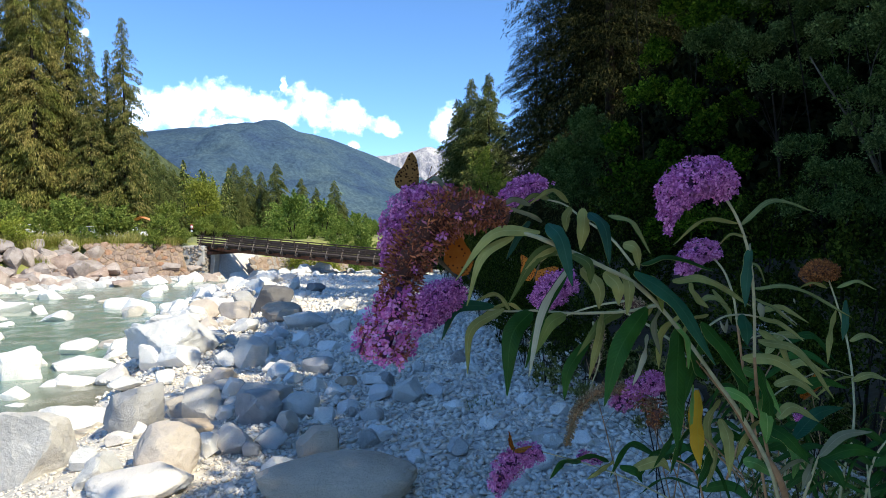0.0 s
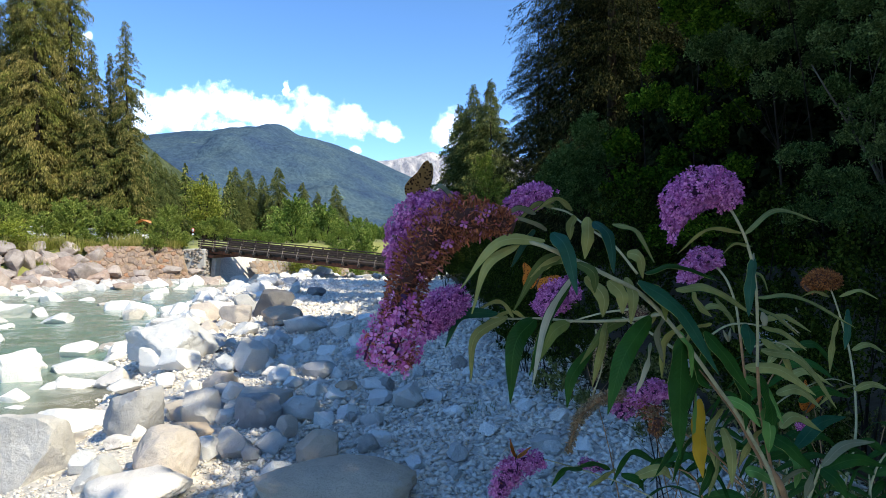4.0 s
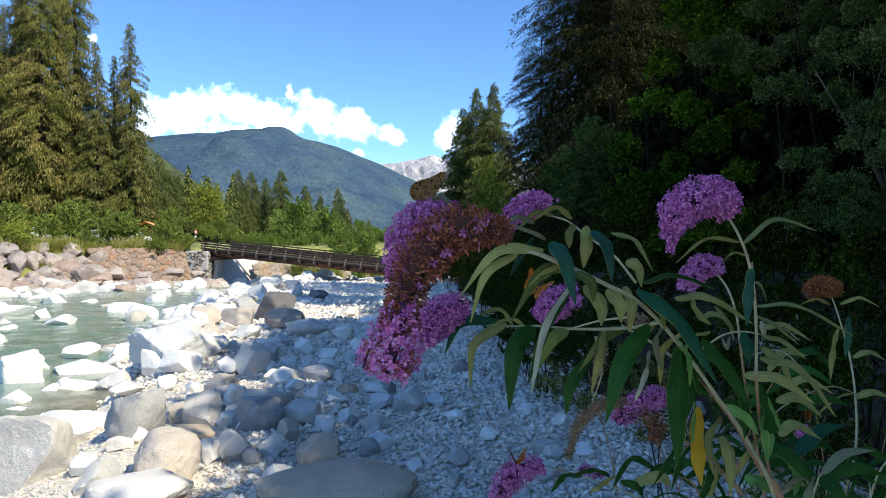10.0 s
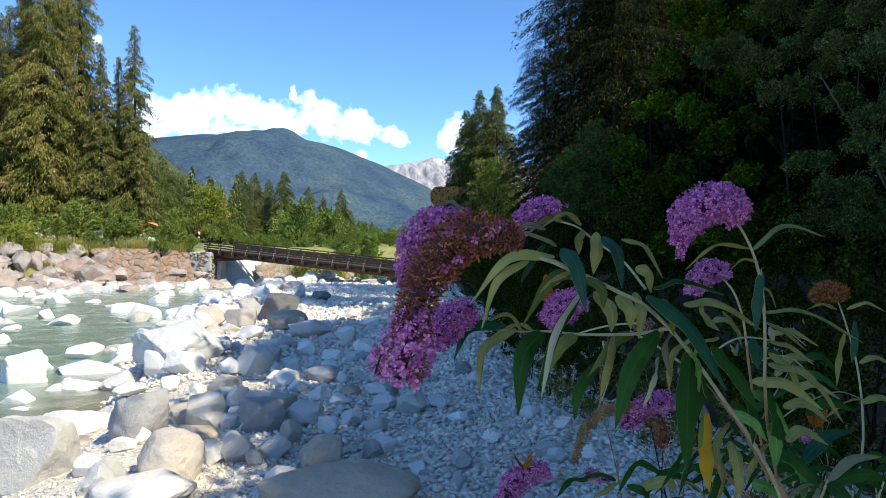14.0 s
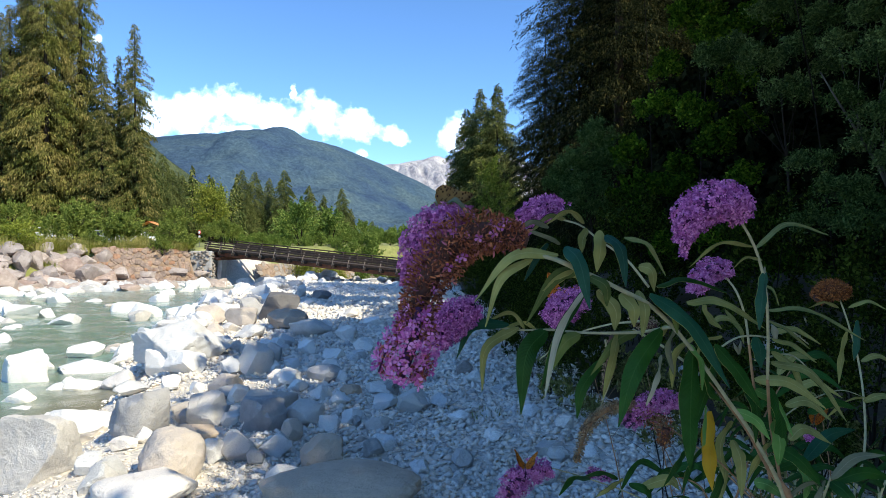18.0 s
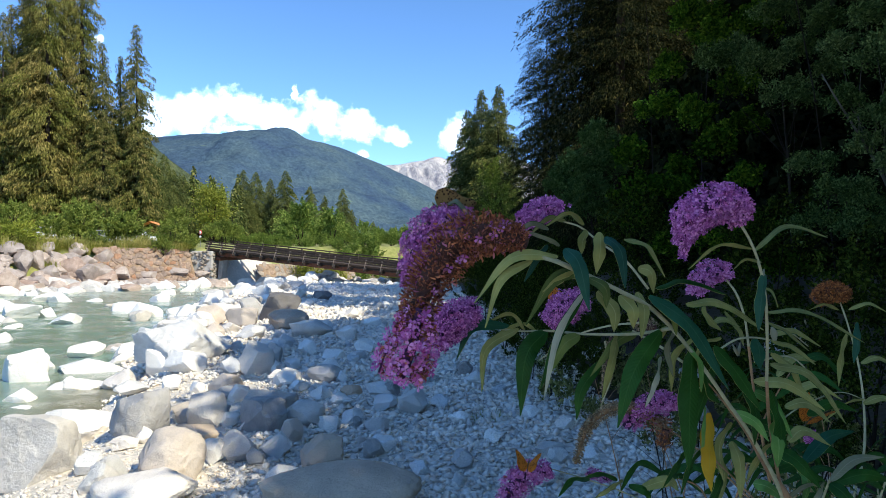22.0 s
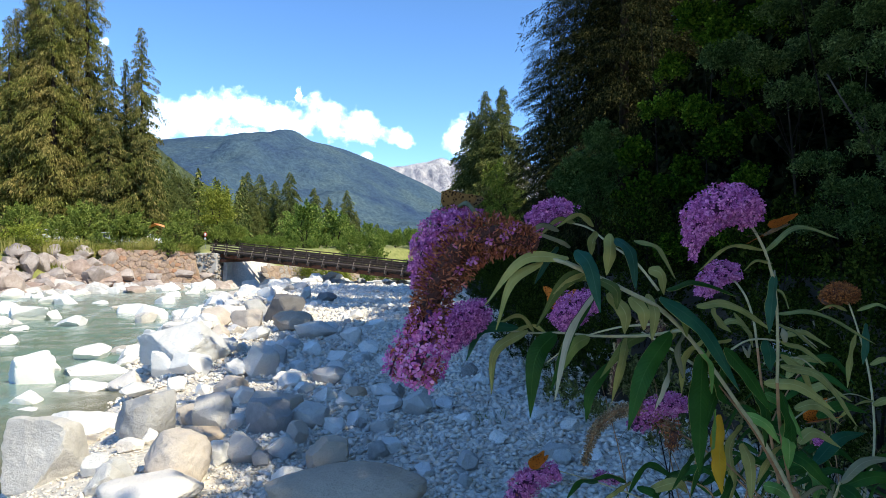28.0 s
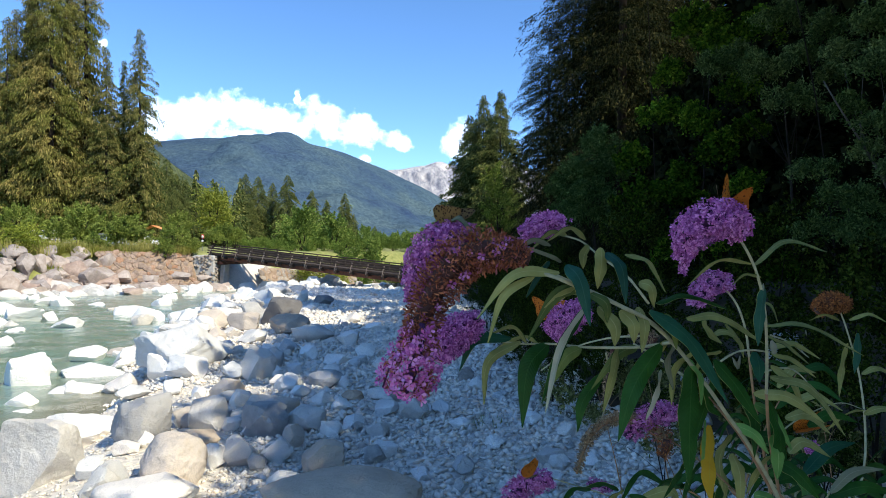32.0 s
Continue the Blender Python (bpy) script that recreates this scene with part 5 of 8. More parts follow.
stone_at(348, 402, 543, 580, 127, None, "rounded grey boulder at the water's edge", 3.4, 10)
stone_at(398, 462, 546, 582, 128, None, SHADY, 3.8, 10)
stone_at(418, 470, 528, 566, 129, None, SHADY, 3.4, 10)
stone_at(325, 368, 570, 588, 165, WHITE_ROCK, WHITE, 3.6, 10)
stone_at(360, 392, 574, 602, 166, None, SHADY, 3.6, 10)
stone_at(640, 698, 676, 703, 130, WHITE_ROCK, "pale flat stone on the gravel", 4.4, 10)
stone_at(600, 642, 684, 703, 131, UMBER_ROCK, "pale flat stone on the gravel", 3.8, 10)
stone_at(652, 702, 700, 730, 132, WHITE_ROCK, "angular grey stone on the gravel", 3.6, 9)
stone_at(702, 758, 688, 736, 133, None, "dark grey stone on the gravel", 3.8, 10)
stone_at(542, 602, 648, 682, 134, None, SHADY, 3.6, 10)
stone_at(796, 836, 800, 834, 135, None, SHADY, 3.6, 10)
stone_at(188, 250, 530, 554, 140, WHITE_ROCK, "white boulder in the river", 3.4, 10)
stone_at(226, 284, 532, 564, 141, WHITE_ROCK, "white boulder in the river", 3.2, 10)
stone_at(88, 142, 548, 576, 142, WHITE_ROCK, "low white boulder in the river", 3.4, 10)
stone_at(60, 96, 542, 564, 143, WHITE_ROCK, "low white boulder in the river", 3.4, 10)
stone_at(-6, 70, 528, 568, 144, WHITE_ROCK, "white boulder in the river", 3.8, 10)
stone_at(302, 340, 536, 551, 145, WHITE_ROCK, "low white boulder in the river", 3.6, 10)
stone_at(148, 182, 525, 538, 146, WHITE_ROCK, "low white boulder in the river", 3.6, 10)
stone_at(48, 106, 514, 538, 147, WHITE_ROCK, "low white boulder in the river", 3.6, 10)
stone_at(0, 36, 568, 586, 167, WHITE_ROCK, "low white boulder in the river", 3.6, 10)
boulder(-5.04, 25.96, 0.85, 0.53, 148, DARK_ROCK)
boulder(-2.68, 18.33, 0.65, 0.34, 149)
boulder(-6.23, 27.73, 0.61, 0.61, 150)
boulder(0.92, 5.52, 0.29, 0.15, 152, facets=9)
boulder(3.29, 30.47, 1.34, 0.80, 153)
boulder(2.89, 5.09, 0.27, 0.36, 154, facets=12, label="pale grey boulder under the bushes")
boulder(2.77, 6.95, 0.37, 0.30, 155)
boulder(2.22, 9.36, 0.49, 0.23, 156)


# angular stones in the shade
boulder(-2.43, 7.44, 0.28, 0.20, 900, WHITE_ROCK, facets=6, sub=3, label="angular pale grey stone on the gravel")
boulder(-2.77, 6.65, 0.21, 0.18, 901, WHITE_ROCK, facets=7, sub=3, label="angular pale grey stone on the gravel")
boulder(-2.59, 9.45, 0.37, 0.21, 902, WHITE_ROCK, facets=8, sub=3, label="angular pale grey stone on the gravel")
boulder(-2.32, 9.65, 0.26, 0.17, 903, WHITE_ROCK, facets=9, sub=3, label="angular pale grey stone on the gravel")
boulder(-1.66, 9.13, 0.32, 0.26, 904, WHITE_ROCK, facets=6, sub=3, label="angular pale grey stone on the gravel")
boulder(-1.42, 8.75, 0.19, 0.19, 905, WHITE_ROCK, facets=7, sub=3, label="angular pale grey stone on the gravel")
boulder(-2.21, 8.41, 0.30, 0.19, 906, WHITE_ROCK, facets=8, sub=3, label="angular pale grey stone on the gravel")
boulder(-1.83, 7.89, 0.28, 0.17, 907, WHITE_ROCK, facets=9, sub=3, label="angular pale grey stone on the gravel")
boulder(-1.48, 7.58, 0.27, 0.17, 908, WHITE_ROCK, facets=6, sub=3, label="angular pale grey stone on the gravel")
boulder(-1.22, 7.31, 0.29, 0.16, 909, WHITE_ROCK, facets=7, sub=3, label="angular pale grey stone on the gravel")
boulder(-0.96, 6.55, 0.23, 0.17, 910, WHITE_ROCK, facets=8, sub=3, label="angular pale grey stone on the gravel")
boulder(-2.21, 6.44, 0.23, 0.17, 911, WHITE_ROCK, facets=9, sub=3, label="angular pale grey stone on the gravel")
boulder(-1.97, 6.34, 0.22, 0.15, 912, WHITE_ROCK, facets=6, sub=3, label="angular pale grey stone on the gravel")
boulder(-3.12, 7.97, 0.21, 0.16, 913, WHITE_ROCK, facets=7, sub=3, label="angular pale grey stone on the gravel")
boulder(-3.64, 8.41, 0.30, 0.26, 914, WHITE_ROCK, facets=8, sub=3, label="angular pale grey stone on the gravel")
boulder(-1.51, 11.74, 0.41, 0.26, 915, WHITE_ROCK, facets=9, sub=3, label="angular pale grey stone on the gravel")
boulder(-1.01, 10.17, 0.31, 0.22, 916, WHITE_ROCK, facets=6, sub=3, label="angular pale grey stone on the gravel")
boulder(-1.97, 11.10, 0.49, 0.24, 917, WHITE_ROCK, facets=7, sub=3, label="angular pale grey stone on the gravel")
boulder(-2.56, 11.74, 0.41, 0.26, 918, WHITE_ROCK, facets=8, sub=3, label="angular pale grey stone on the gravel")
boulder(-3.07, 12.11, 0.43, 0.27, 919, WHITE_ROCK, facets=9, sub=3, label="angular pale grey stone on the gravel")
boulder(-1.79, 16.17, 0.57, 0.29, 920, WHITE_ROCK, facets=6, sub=3, label="angular pale grey stone on the gravel")
boulder(-2.15, 13.85, 0.49, 0.31, 921, WHITE_ROCK, facets=7, sub=3, label="angular pale grey stone on the gravel")
boulder(-0.55, 9.58, 0.34, 0.19, 922, WHITE_ROCK, facets=8, sub=3, label="angular pale grey stone on the gravel")
boulder(-0.03, 7.30, 0.26, 0.16, 923, WHITE_ROCK, facets=9, sub=3, label="angular pale grey stone on the gravel")
boulder(0.15, 6.62, 0.23, 0.13, 924, WHITE_ROCK, facets=6, sub=3, label="angular pale grey stone on the gravel")
boulder(0.46, 5.95, 0.21, 0.13, 925, WHITE_ROCK, facets=7, sub=3, label="angular pale grey stone on the gravel")
boulder(0.94, 6.78, 0.24, 0.15, 926, WHITE_ROCK, facets=8, sub=3, label="angular pale grey stone on the gravel")
boulder(1.20, 6.23, 0.22, 0.14, 927, WHITE_ROCK, facets=9, sub=3, label="angular pale grey stone on the gravel")
boulder(1.22, 5.46, 0.24, 0.12, 928, WHITE_ROCK, facets=6, sub=3, label="angular pale grey stone on the gravel")
boulder(-0.55, 5.70, 0.25, 0.15, 929, WHITE_ROCK, facets=7, sub=3, label="angular pale grey stone on the gravel")
boulder(-0.20, 5.08, 0.18, 0.13, 930, WHITE_ROCK, facets=8, sub=3, label="angular pale grey stone on the gravel")
boulder(-1.14, 6.23, 0.22, 0.16, 931, WHITE_ROCK, facets=9, sub=3, label="angular pale grey stone on the gravel")


def stones_under_bushes():
    """Loose stones on the dark ground beside the butterfly bush."""
    rng = random.Random(29)
    boulder(3.80, 7.0, 0.46, 0.32, 170, None, "grey boulder under the bushes", 0.2, 16)
    for i in range(34):
        y = rng.uniform(2.6, 6.8)
        x = float(right_edge(y)) + rng.uniform(-0.2, 1.5)
        w = rng.uniform(0.07, 0.24)
        boulder(x, y, w, w * rng.uniform(0.4, 0.7), 180 + i, None if i % 3 else UMBER_ROCK, "grey stone among the undergrowth", 0.25, 9, sub=3)


stones_under_bushes()


# blocks of the far bank
boulder(-25.71, 37.09, 1.31, 1.77, 950, BROWN_ROCK, facets=8, sub=3, label="angular reddish-grey block of the far bank")
boulder(-26.89, 40.36, 1.71, 1.28, 951, BROWN_ROCK, facets=8, sub=3, label="angular reddish-grey block of the far bank")
boulder(-25.70, 40.88, 1.59, 1.08, 952, BROWN_ROCK, facets=8, sub=3, label="angular reddish-grey block of the far bank")
boulder(-26.57, 41.09, 1.31, 1.20, 953, BROWN_ROCK, facets=8, sub=3, label="angular reddish-grey block of the far bank")
boulder(-26.01, 42.20, 1.34, 1.05, 954, BROWN_ROCK, facets=8, sub=3, label="angular reddish-grey block of the far bank")
boulder(-25.09, 42.37, 1.57, 1.35, 955, BROWN_ROCK, facets=8, sub=3, label="angular reddish-grey block of the far bank")
boulder(-27.81, 40.39, 1.64, 1.14, 956, BROWN_ROCK, facets=8, sub=3, label="angular reddish-grey block of the far bank")
boulder(-24.73, 43.74, 1.32, 1.16, 957, BROWN_ROCK, facets=8, sub=3, label="angular reddish-grey block of the far bank")
boulder(-23.89, 43.93, 1.94, 1.16, 958, BROWN_ROCK, facets=8, sub=3, label="angular reddish-grey block of the far bank")
boulder(-25.58, 44.00, 1.32, 0.93, 959, BROWN_ROCK, facets=8, sub=3, label="angular reddish-grey block of the far bank")
boulder(-25.89, 39.44, 1.46, 0.77, 960, BROWN_ROCK, facets=8, sub=3, label="angular reddish-grey block of the far bank")
boulder(-24.10, 44.90, 1.51, 1.11, 961, BROWN_ROCK, facets=8, sub=3, label="angular reddish-grey block of the far bank")
boulder(-23.03, 44.85, 1.82, 1.03, 962, BROWN_ROCK, facets=8, sub=3, label="angular reddish-grey block of the far bank")
boulder(-21.71, 46.04, 1.63, 0.98, 963, BROWN_ROCK, facets=8, sub=3, label="angular reddish-grey block of the far bank")
boulder(-20.42, 47.93, 2.11, 0.84, 964, BROWN_ROCK, facets=8, sub=3, label="angular reddish-grey block of the far bank")
boulder(-20.88, 42.12, 1.56, 0.74, 965, BROWN_ROCK, facets=8, sub=3, label="angular reddish-grey block of the far bank")
boulder(-26.74, 42.59, 1.13, 0.83, 966, BROWN_ROCK, facets=8, sub=3, label="angular reddish-grey block of the far bank")
boulder(-19.08, 49.35, 1.83, 0.65, 967, BROWN_ROCK, facets=8, sub=3, label="angular reddish-grey block of the far bank")
boulder(-23.79, 40.73, 1.44, 0.79, 968, BROWN_ROCK, facets=8, sub=3, label="angular reddish-grey block of the far bank")


def river_stones():
    """Cobbles and lesser boulders of the bed: a dozen shapes, each stone laid by itself."""
    shapes = []
    for k in range(12):
        me = solid("cobble", rock_points(3, 500 + k, 9 + k % 5), ico(3)[1])
        me.materials.append(GRANITE if k % 4 == 0 else WHITE_ROCK)
        crisp(me)
        shapes.append(me)
    rng = random.Random(17)
    n = 0
    while n < 285:
        y = 4.6 + 46 * rng.random() ** 1.7
        x = rng.uniform(far_bank(y) + 0.4, right_edge(y) + 0.4)
        nb = float(near_bank(y))
        dens = 1.0 if x > nb - 1 else (0.75 if x < float(far_bank(y)) + 3.5 else 0.09)
        if x > nb + 5:
            dens = 0.3
        if y < 9 and x < nb + 2.6:
            dens = 0.35
        if rng.random() > dens or abs(x) > 0.75 * y + 1:
            continue
        s = rng.uniform(0.07, 0.16) * (1 + 0.065 * y) * (1.35 if x < nb + 2.5 else 0.66)
        z = max(ground_at(x, y), float(bed(y)) - 0.5 if x < nb else -9)
        h = s * rng.uniform(0.5, 0.85)
        o = new("cobble", shapes[rng.randrange(12)])
        o.location, o.rotation_euler = (x, y, z + h * 0.55), (rng.uniform(-0.25, 0.25), rng.uniform(-0.25, 0.25), rng.uniform(0, 6.28))
        o.scale = (s, s * rng.uniform(0.7, 1.0), h)
        tagged(o, "rounded pale granite cobble on the gravel", "stone", "cobbles of the river bed")
        n += 1


river_stones()


def bank_boulders():
    """Rip-rap of the far bank: reddish-grey blocks piled on the slope."""
    rng = random.Random(23)
    for i in range(170):
        y = rng.uniform(36.0, 44.0) if i < 132 else rng.uniform(43.5, 49.5)
        k = rng.random() if i < 132 else rng.uniform(0, 0.12)
        fb = float(far_bank(y))
        x = fb + 1.3 - 4.2 * k + rng.uniform(-0.3, 0.3)
        s = rng.uniform(0.7, 1.7) * (1.1 if k < 0.6 else 0.75)
        me = solid("boulder", rock_points(3, 700 + i, 8, 0.04, 0.006) * np.array([s * 0.62, s * 0.5, s * 0.42]), ico(3)[1])
        o = part("boulder", me, BROWN_ROCK if rng.random() < 0.5 + 0.9 * k else GRANITE)
        crisp(me, 20)
        o.location, o.rotation_euler = (x, y, ground_at(x, y) + s * 0.18), (rng.uniform(-0.3, 0.3), rng.uniform(-0.3, 0.3), rng.uniform(0, 6))
        tagged(o, "reddish-grey rip-rap boulder on the far bank" if k > 0.3 else "pale boulder at the foot of the far bank", "boulder", "rip-rap boulders")


bank_boulders()


def gravel():
    """Loose gravel: thousands of pebbles laid on the bed."""
    rng = np.random.RandomState(31)
    corners = np.array([(1, 0, 0), (-1, 0, 0), (0, 1, 0), (0, -1, 0), (0, 0, 1), (0, 0, -1)], dtype=float)
    shapes = []
    for k in range(24):
        r = np.random.RandomState(k)
        shapes.append((corners + r.normal(0, 0.28, (6, 3))) * r.uniform(0.8, 1.2, (6, 1)))
    faces = np.array([(0, 2, 4), (2, 1, 4), (1, 3, 4), (3, 0, 4), (2, 0, 5), (1, 2, 5), (3, 1, 5), (0, 3, 5)])
    nv = 6
    count = 95000
    u = rng.rand(count)
    y = 3.4 + 42 * u ** 2.3
    x = near_bank(y) - 0.6 + (right_edge(y) + 0.9 - near_bank(y) + 0.6) * rng.rand(count)
    keep = (np.abs(x) < 0.74 * y + 0.5) & ((x > near_bank(y) + 1.7) | (y > 9) | (rng.rand(count) < 0.45))
    x, y = x[keep], y[keep]
    s = 0.0105 * np.exp(rng.normal(0, 0.62, len(x))) * (1 + 0.14 * y)
    s = np.clip(s, 0.010, 0.022 + 0.0036 * y)
    s = np.where((x < near_bank(y) + 1.9) & (y < 9), s * 0.6, s)
    z = surface_z(x, y)
    v = []
    for i in range(len(x)):
        a = rng.rand() * 6.283
        c, sn = math.cos(a), math.sin(a)
        p = shapes[i % 24] * np.array([1.1, rng.uniform(0.55, 0.95), rng.uniform(0.45, 0.85)]) * s[i]
        v.append(np.stack([p[:, 0] * c - p[:, 1] * sn + x[i], p[:, 0] * sn + p[:, 1] * c + y[i], p[:, 2] + z[i] + s[i] * 0.4], 1))
    f = (faces[None] + (np.arange(len(v)) * nv)[:, None, None]).reshape(-1, 3)
    tagged(part("gravel", solid("gravel", np.concatenate(v), f), GRAVEL, smooth=False), "loose pale blue-grey gravel and pebbles", "gravel", kind="stuff")


gravel()


# ---- small things on the banks ----
def grass_tuft(x, y, z, w, h, blades, seed, mat, label="dry yellow-green grass tuft on the bank", group="grass tufts"):
    rng = np.random.RandomState(seed)
    q = []
    for i in range(blades):
        a = rng.rand() * 6.283
        r = w * 0.5 * math.sqrt(rng.rand())
        b = np.array([math.cos(a) * r, math.sin(a) * r, -0.02])
        lean = np.array([math.cos(a), math.sin(a), 0]) * rng.uniform(0, 0.7) * h + rng.normal(0, 0.08 * h, 3)
        t = b + np.array([0, 0, h * rng.uniform(0.5, 1.1)]) + lean
        m = (b + t) / 2 + np.array([0, 0, 0.1 * h])
        s = np.array([-math.sin(a + 0.5), math.cos(a + 0.5), 0]) * h * 0.022
        q += [(b - s, b + s, m + s * 0.8, m - s * 0.8), (m - s * 0.8, m + s * 0.8, t, t)]
    o = part("grass_tuft", soup("grass_tuft", np.array(q)), mat, smooth=False)
    o.location = (x, y, z)
    return tagged(o, label, "grass", group)


def bank_grass():
    rng = random.Random(41)
    src = [grass_tuft(-24.5, 43.5, ground_at(-24.5, 43.5), 1.5, 0.75, 240, 91, GRASS), grass_tuft(-26, 42, ground_at(-26, 42), 1.3, 0.6, 240, 92, YELLOW_GREEN)]
    for i in range(46):
        y = rng.uniform(36, 49)
        x = float(far_bank(y)) - rng.uniform(3.4, 6.0)
        o = copy_thing(src[i % 3 % 2], pose(x, y, ground_at(x, y) - 0.05, 0, 0, rng.uniform(0, 360)))
        o.scale = [rng.uniform(0.8, 1.5)] * 3
    for i in range(26):
        s = rng.random()
        x, y = -23.9 + 5.2 * s - 1.2, 44.6 + 4.6 * s + 0.4
        o = copy_thing(src[i % 2], pose(x, y, 0.98 + rng.uniform(-0.25, 0.1), 0, 0, rng.uniform(0, 360)))
        o.scale = [rng.uniform(0.5, 0.9)] * 3
    g = "small weeds on the gravel"
    lab = "small green weed growing in the gravel"
    w = grass_tuft(0.47, 6.82, -0.28, 0.34, 0.17, 90, 93, GREEN_LEAF, lab, g)
    for x, y, k in ((1.70, 9.46, 1.6), (1.40, 10.06, 1.2), (1.68, 8.31, 1.0), (1.50, 16.67, 1.5), (2.01, 12.76, 1.9), (-1.27, 6.36, 0.4), (2.39, 7.96, 1.2)):
        o = copy_thing(w, pose(x, y, ground_at(x, y), 0, 0, x * 90))
        o.scale = (k, k, k)


bank_grass()


def signpost():
    x, y, z = (-19.677, 51.000, 1.381)
    t = thing("road_sign", "round red and white road sign on a grey post", "sign", at=(x, y, z))
    t.scale = (0.42, 0.42, 0.62)
    part("post", tube_mesh(bmesh.new(), [(0, 0, -0.4), (0, 0, 1.75)], (0.045, 0.045), 8), plain_material("galvanised_post", (0.3, 0.3, 0.3), (0.42, 0.42, 0.42), 6, 0.5, 0.6), t)
    red, white = plain_material("red_paint", (0.5, 0.03, 0.02), (0.62, 0.06, 0.04), 4, 0.4), plain_material("white_paint", (0.7, 0.7, 0.68), (0.8, 0.8, 0.78), 4, 0.4)
    part("disc", tube_mesh(bmesh.new(), [(0, -0.05, 1.45), (0, -0.075, 1.45)], (0.32, 0.32), 24), red, t, "red rim")
    part("disc_face", tube_mesh(bmesh.new(), [(0, -0.076, 1.45), (0, -0.085, 1.45)], (0.21, 0.21), 24), white, t, "white face")
    part("plate", box_mesh(bmesh.new(), (0.4, 0.02, 0.22), (0, -0.06, 0.92), None, 0.004), white, t, "small white plate", smooth=False)


signpost()


def parked_car(at, turn, paint, label):
    """A small hatchback, mostly behind the bushes."""
    t = thing("parked_car", label, "car", "cars parked on the far bank", at)
    t.rotation_euler = (0, 0, turn)
    bm = bmesh.new()
    prof = [(-2.0, 0.35), (-2.05, 0.75), (-1.75, 0.95), (-1.35, 1.42), (0.35, 1.48), (1.0, 1.0), (1.9, 0.88), (2.05, 0.6), (2.0, 0.35)]
    rows = [[bm.verts.new((x, y * (0.84 if z > 1.2 else 0.85 + 0.03), z)) for x, z in prof] for y in (-0.9, 0.9)]
    n = len(prof)
    for i in range(n):
        bm.faces.new((rows[0][i], rows[0][(i + 1) % n], rows[1][(i + 1) % n], rows[1][i]))
    bm.faces.new(rows[0][::-1])
    bm.faces.new(rows[1])
    bmesh.ops.recalc_face_normals(bm, faces=bm.faces)
    bmesh.ops.bevel(bm, geom=list(bm.edges), offset=0.06, segments=2, affect="EDGES")
    part("body", bm, paint, t)
    glass = plain_material("dark_window", (0.02, 0.025, 0.03), (0.03, 0.035, 0.04), 3, 0.08)
    for y in (-0.79, 0.79):
        for x0, x1 in ((-1.2, -0.4), (-0.3, 0.5)):
            part("side_window", box_mesh(bmesh.new(), (x1 - x0, 0.03, 0.36), ((x0 + x1) / 2, y, 1.2), None, 0.01), glass, t, smooth=False)
    rubber = plain_material("tyre_rubber", (0.02, 0.02, 0.02), (0.04, 0.04, 0.04), 20, 0.8)
    for x in (-1.25, 1.3):
        for y in (-0.8, 0.8):
            w = part("wheel", tube_mesh(bmesh.new(), [(x, y - 0.1, 0.32), (x, y + 0.1, 0.32)], (0.32, 0.32), 18), rubber, t)
            part("rim", tube_mesh(bmesh.new(), [(x, y - 0.108, 0.32), (x, y + 0.108, 0.32)], (0.19, 0.19), 14), CONCRETE, w)
    return t


CAR_WHITE = plain_material("white_car_paint", (0.7, 0.7, 0.7), (0.8, 0.8, 0.8), 1, 0.25)
CAR_SILVER = plain_material("silver_car_paint", (0.5, 0.5, 0.52), (0.6, 0.6, 0.62), 1, 0.3, 0.4)
parked_car((-26.820, 55.000, 1.061), 0.1, CAR_WHITE, "white car parked behind the bushes")
parked_car((-29.408, 56.000, 1.100), 0.05, CAR_SILVER, "silver car parked behind the bushes")
parked_car((-35.209, 56.000, 1.350), 0.1, CAR_WHITE, "white car parked behind the bushes")


def awning(at):
    """A small orange awning on four poles, glimpsed between the bushes."""
    t = thing("awning", "orange cloth awning glimpsed between the bushes", "awning", at=at)
    bm = bmesh.new()
    g = [[bm.verts.new((x * 0.9, y * 0.6, 2.1 + 0.35 * (1 - abs(x)) + s)) for x in (-1, -0.5, 0, 0.5, 1) for y in (-1, 1)] for s in (0, -0.03)]
    for k in (0, 1):
        for i in range(4):
            q = (g[k][2 * i], g[k][2 * i + 2], g[k][2 * i + 3], g[k][2 * i + 1])
            bm.faces.new(q if k == 0 else q[::-1])
    part("cloth", bm, plain_material("orange_cloth", (0.6, 0.22, 0.05), (0.75, 0.33, 0.1), 3, 0.8), t)
    for x in (-0.88, 0.88):
        for y in (-0.58, 0.58):
            part("pole", tube_mesh(bmesh.new(), [(x, y, -0.3), (x, y, 2.12)], (0.03, 0.03), 6), GREY_TIMBER, t)


awning((-26.832, 58.000, 0.923))


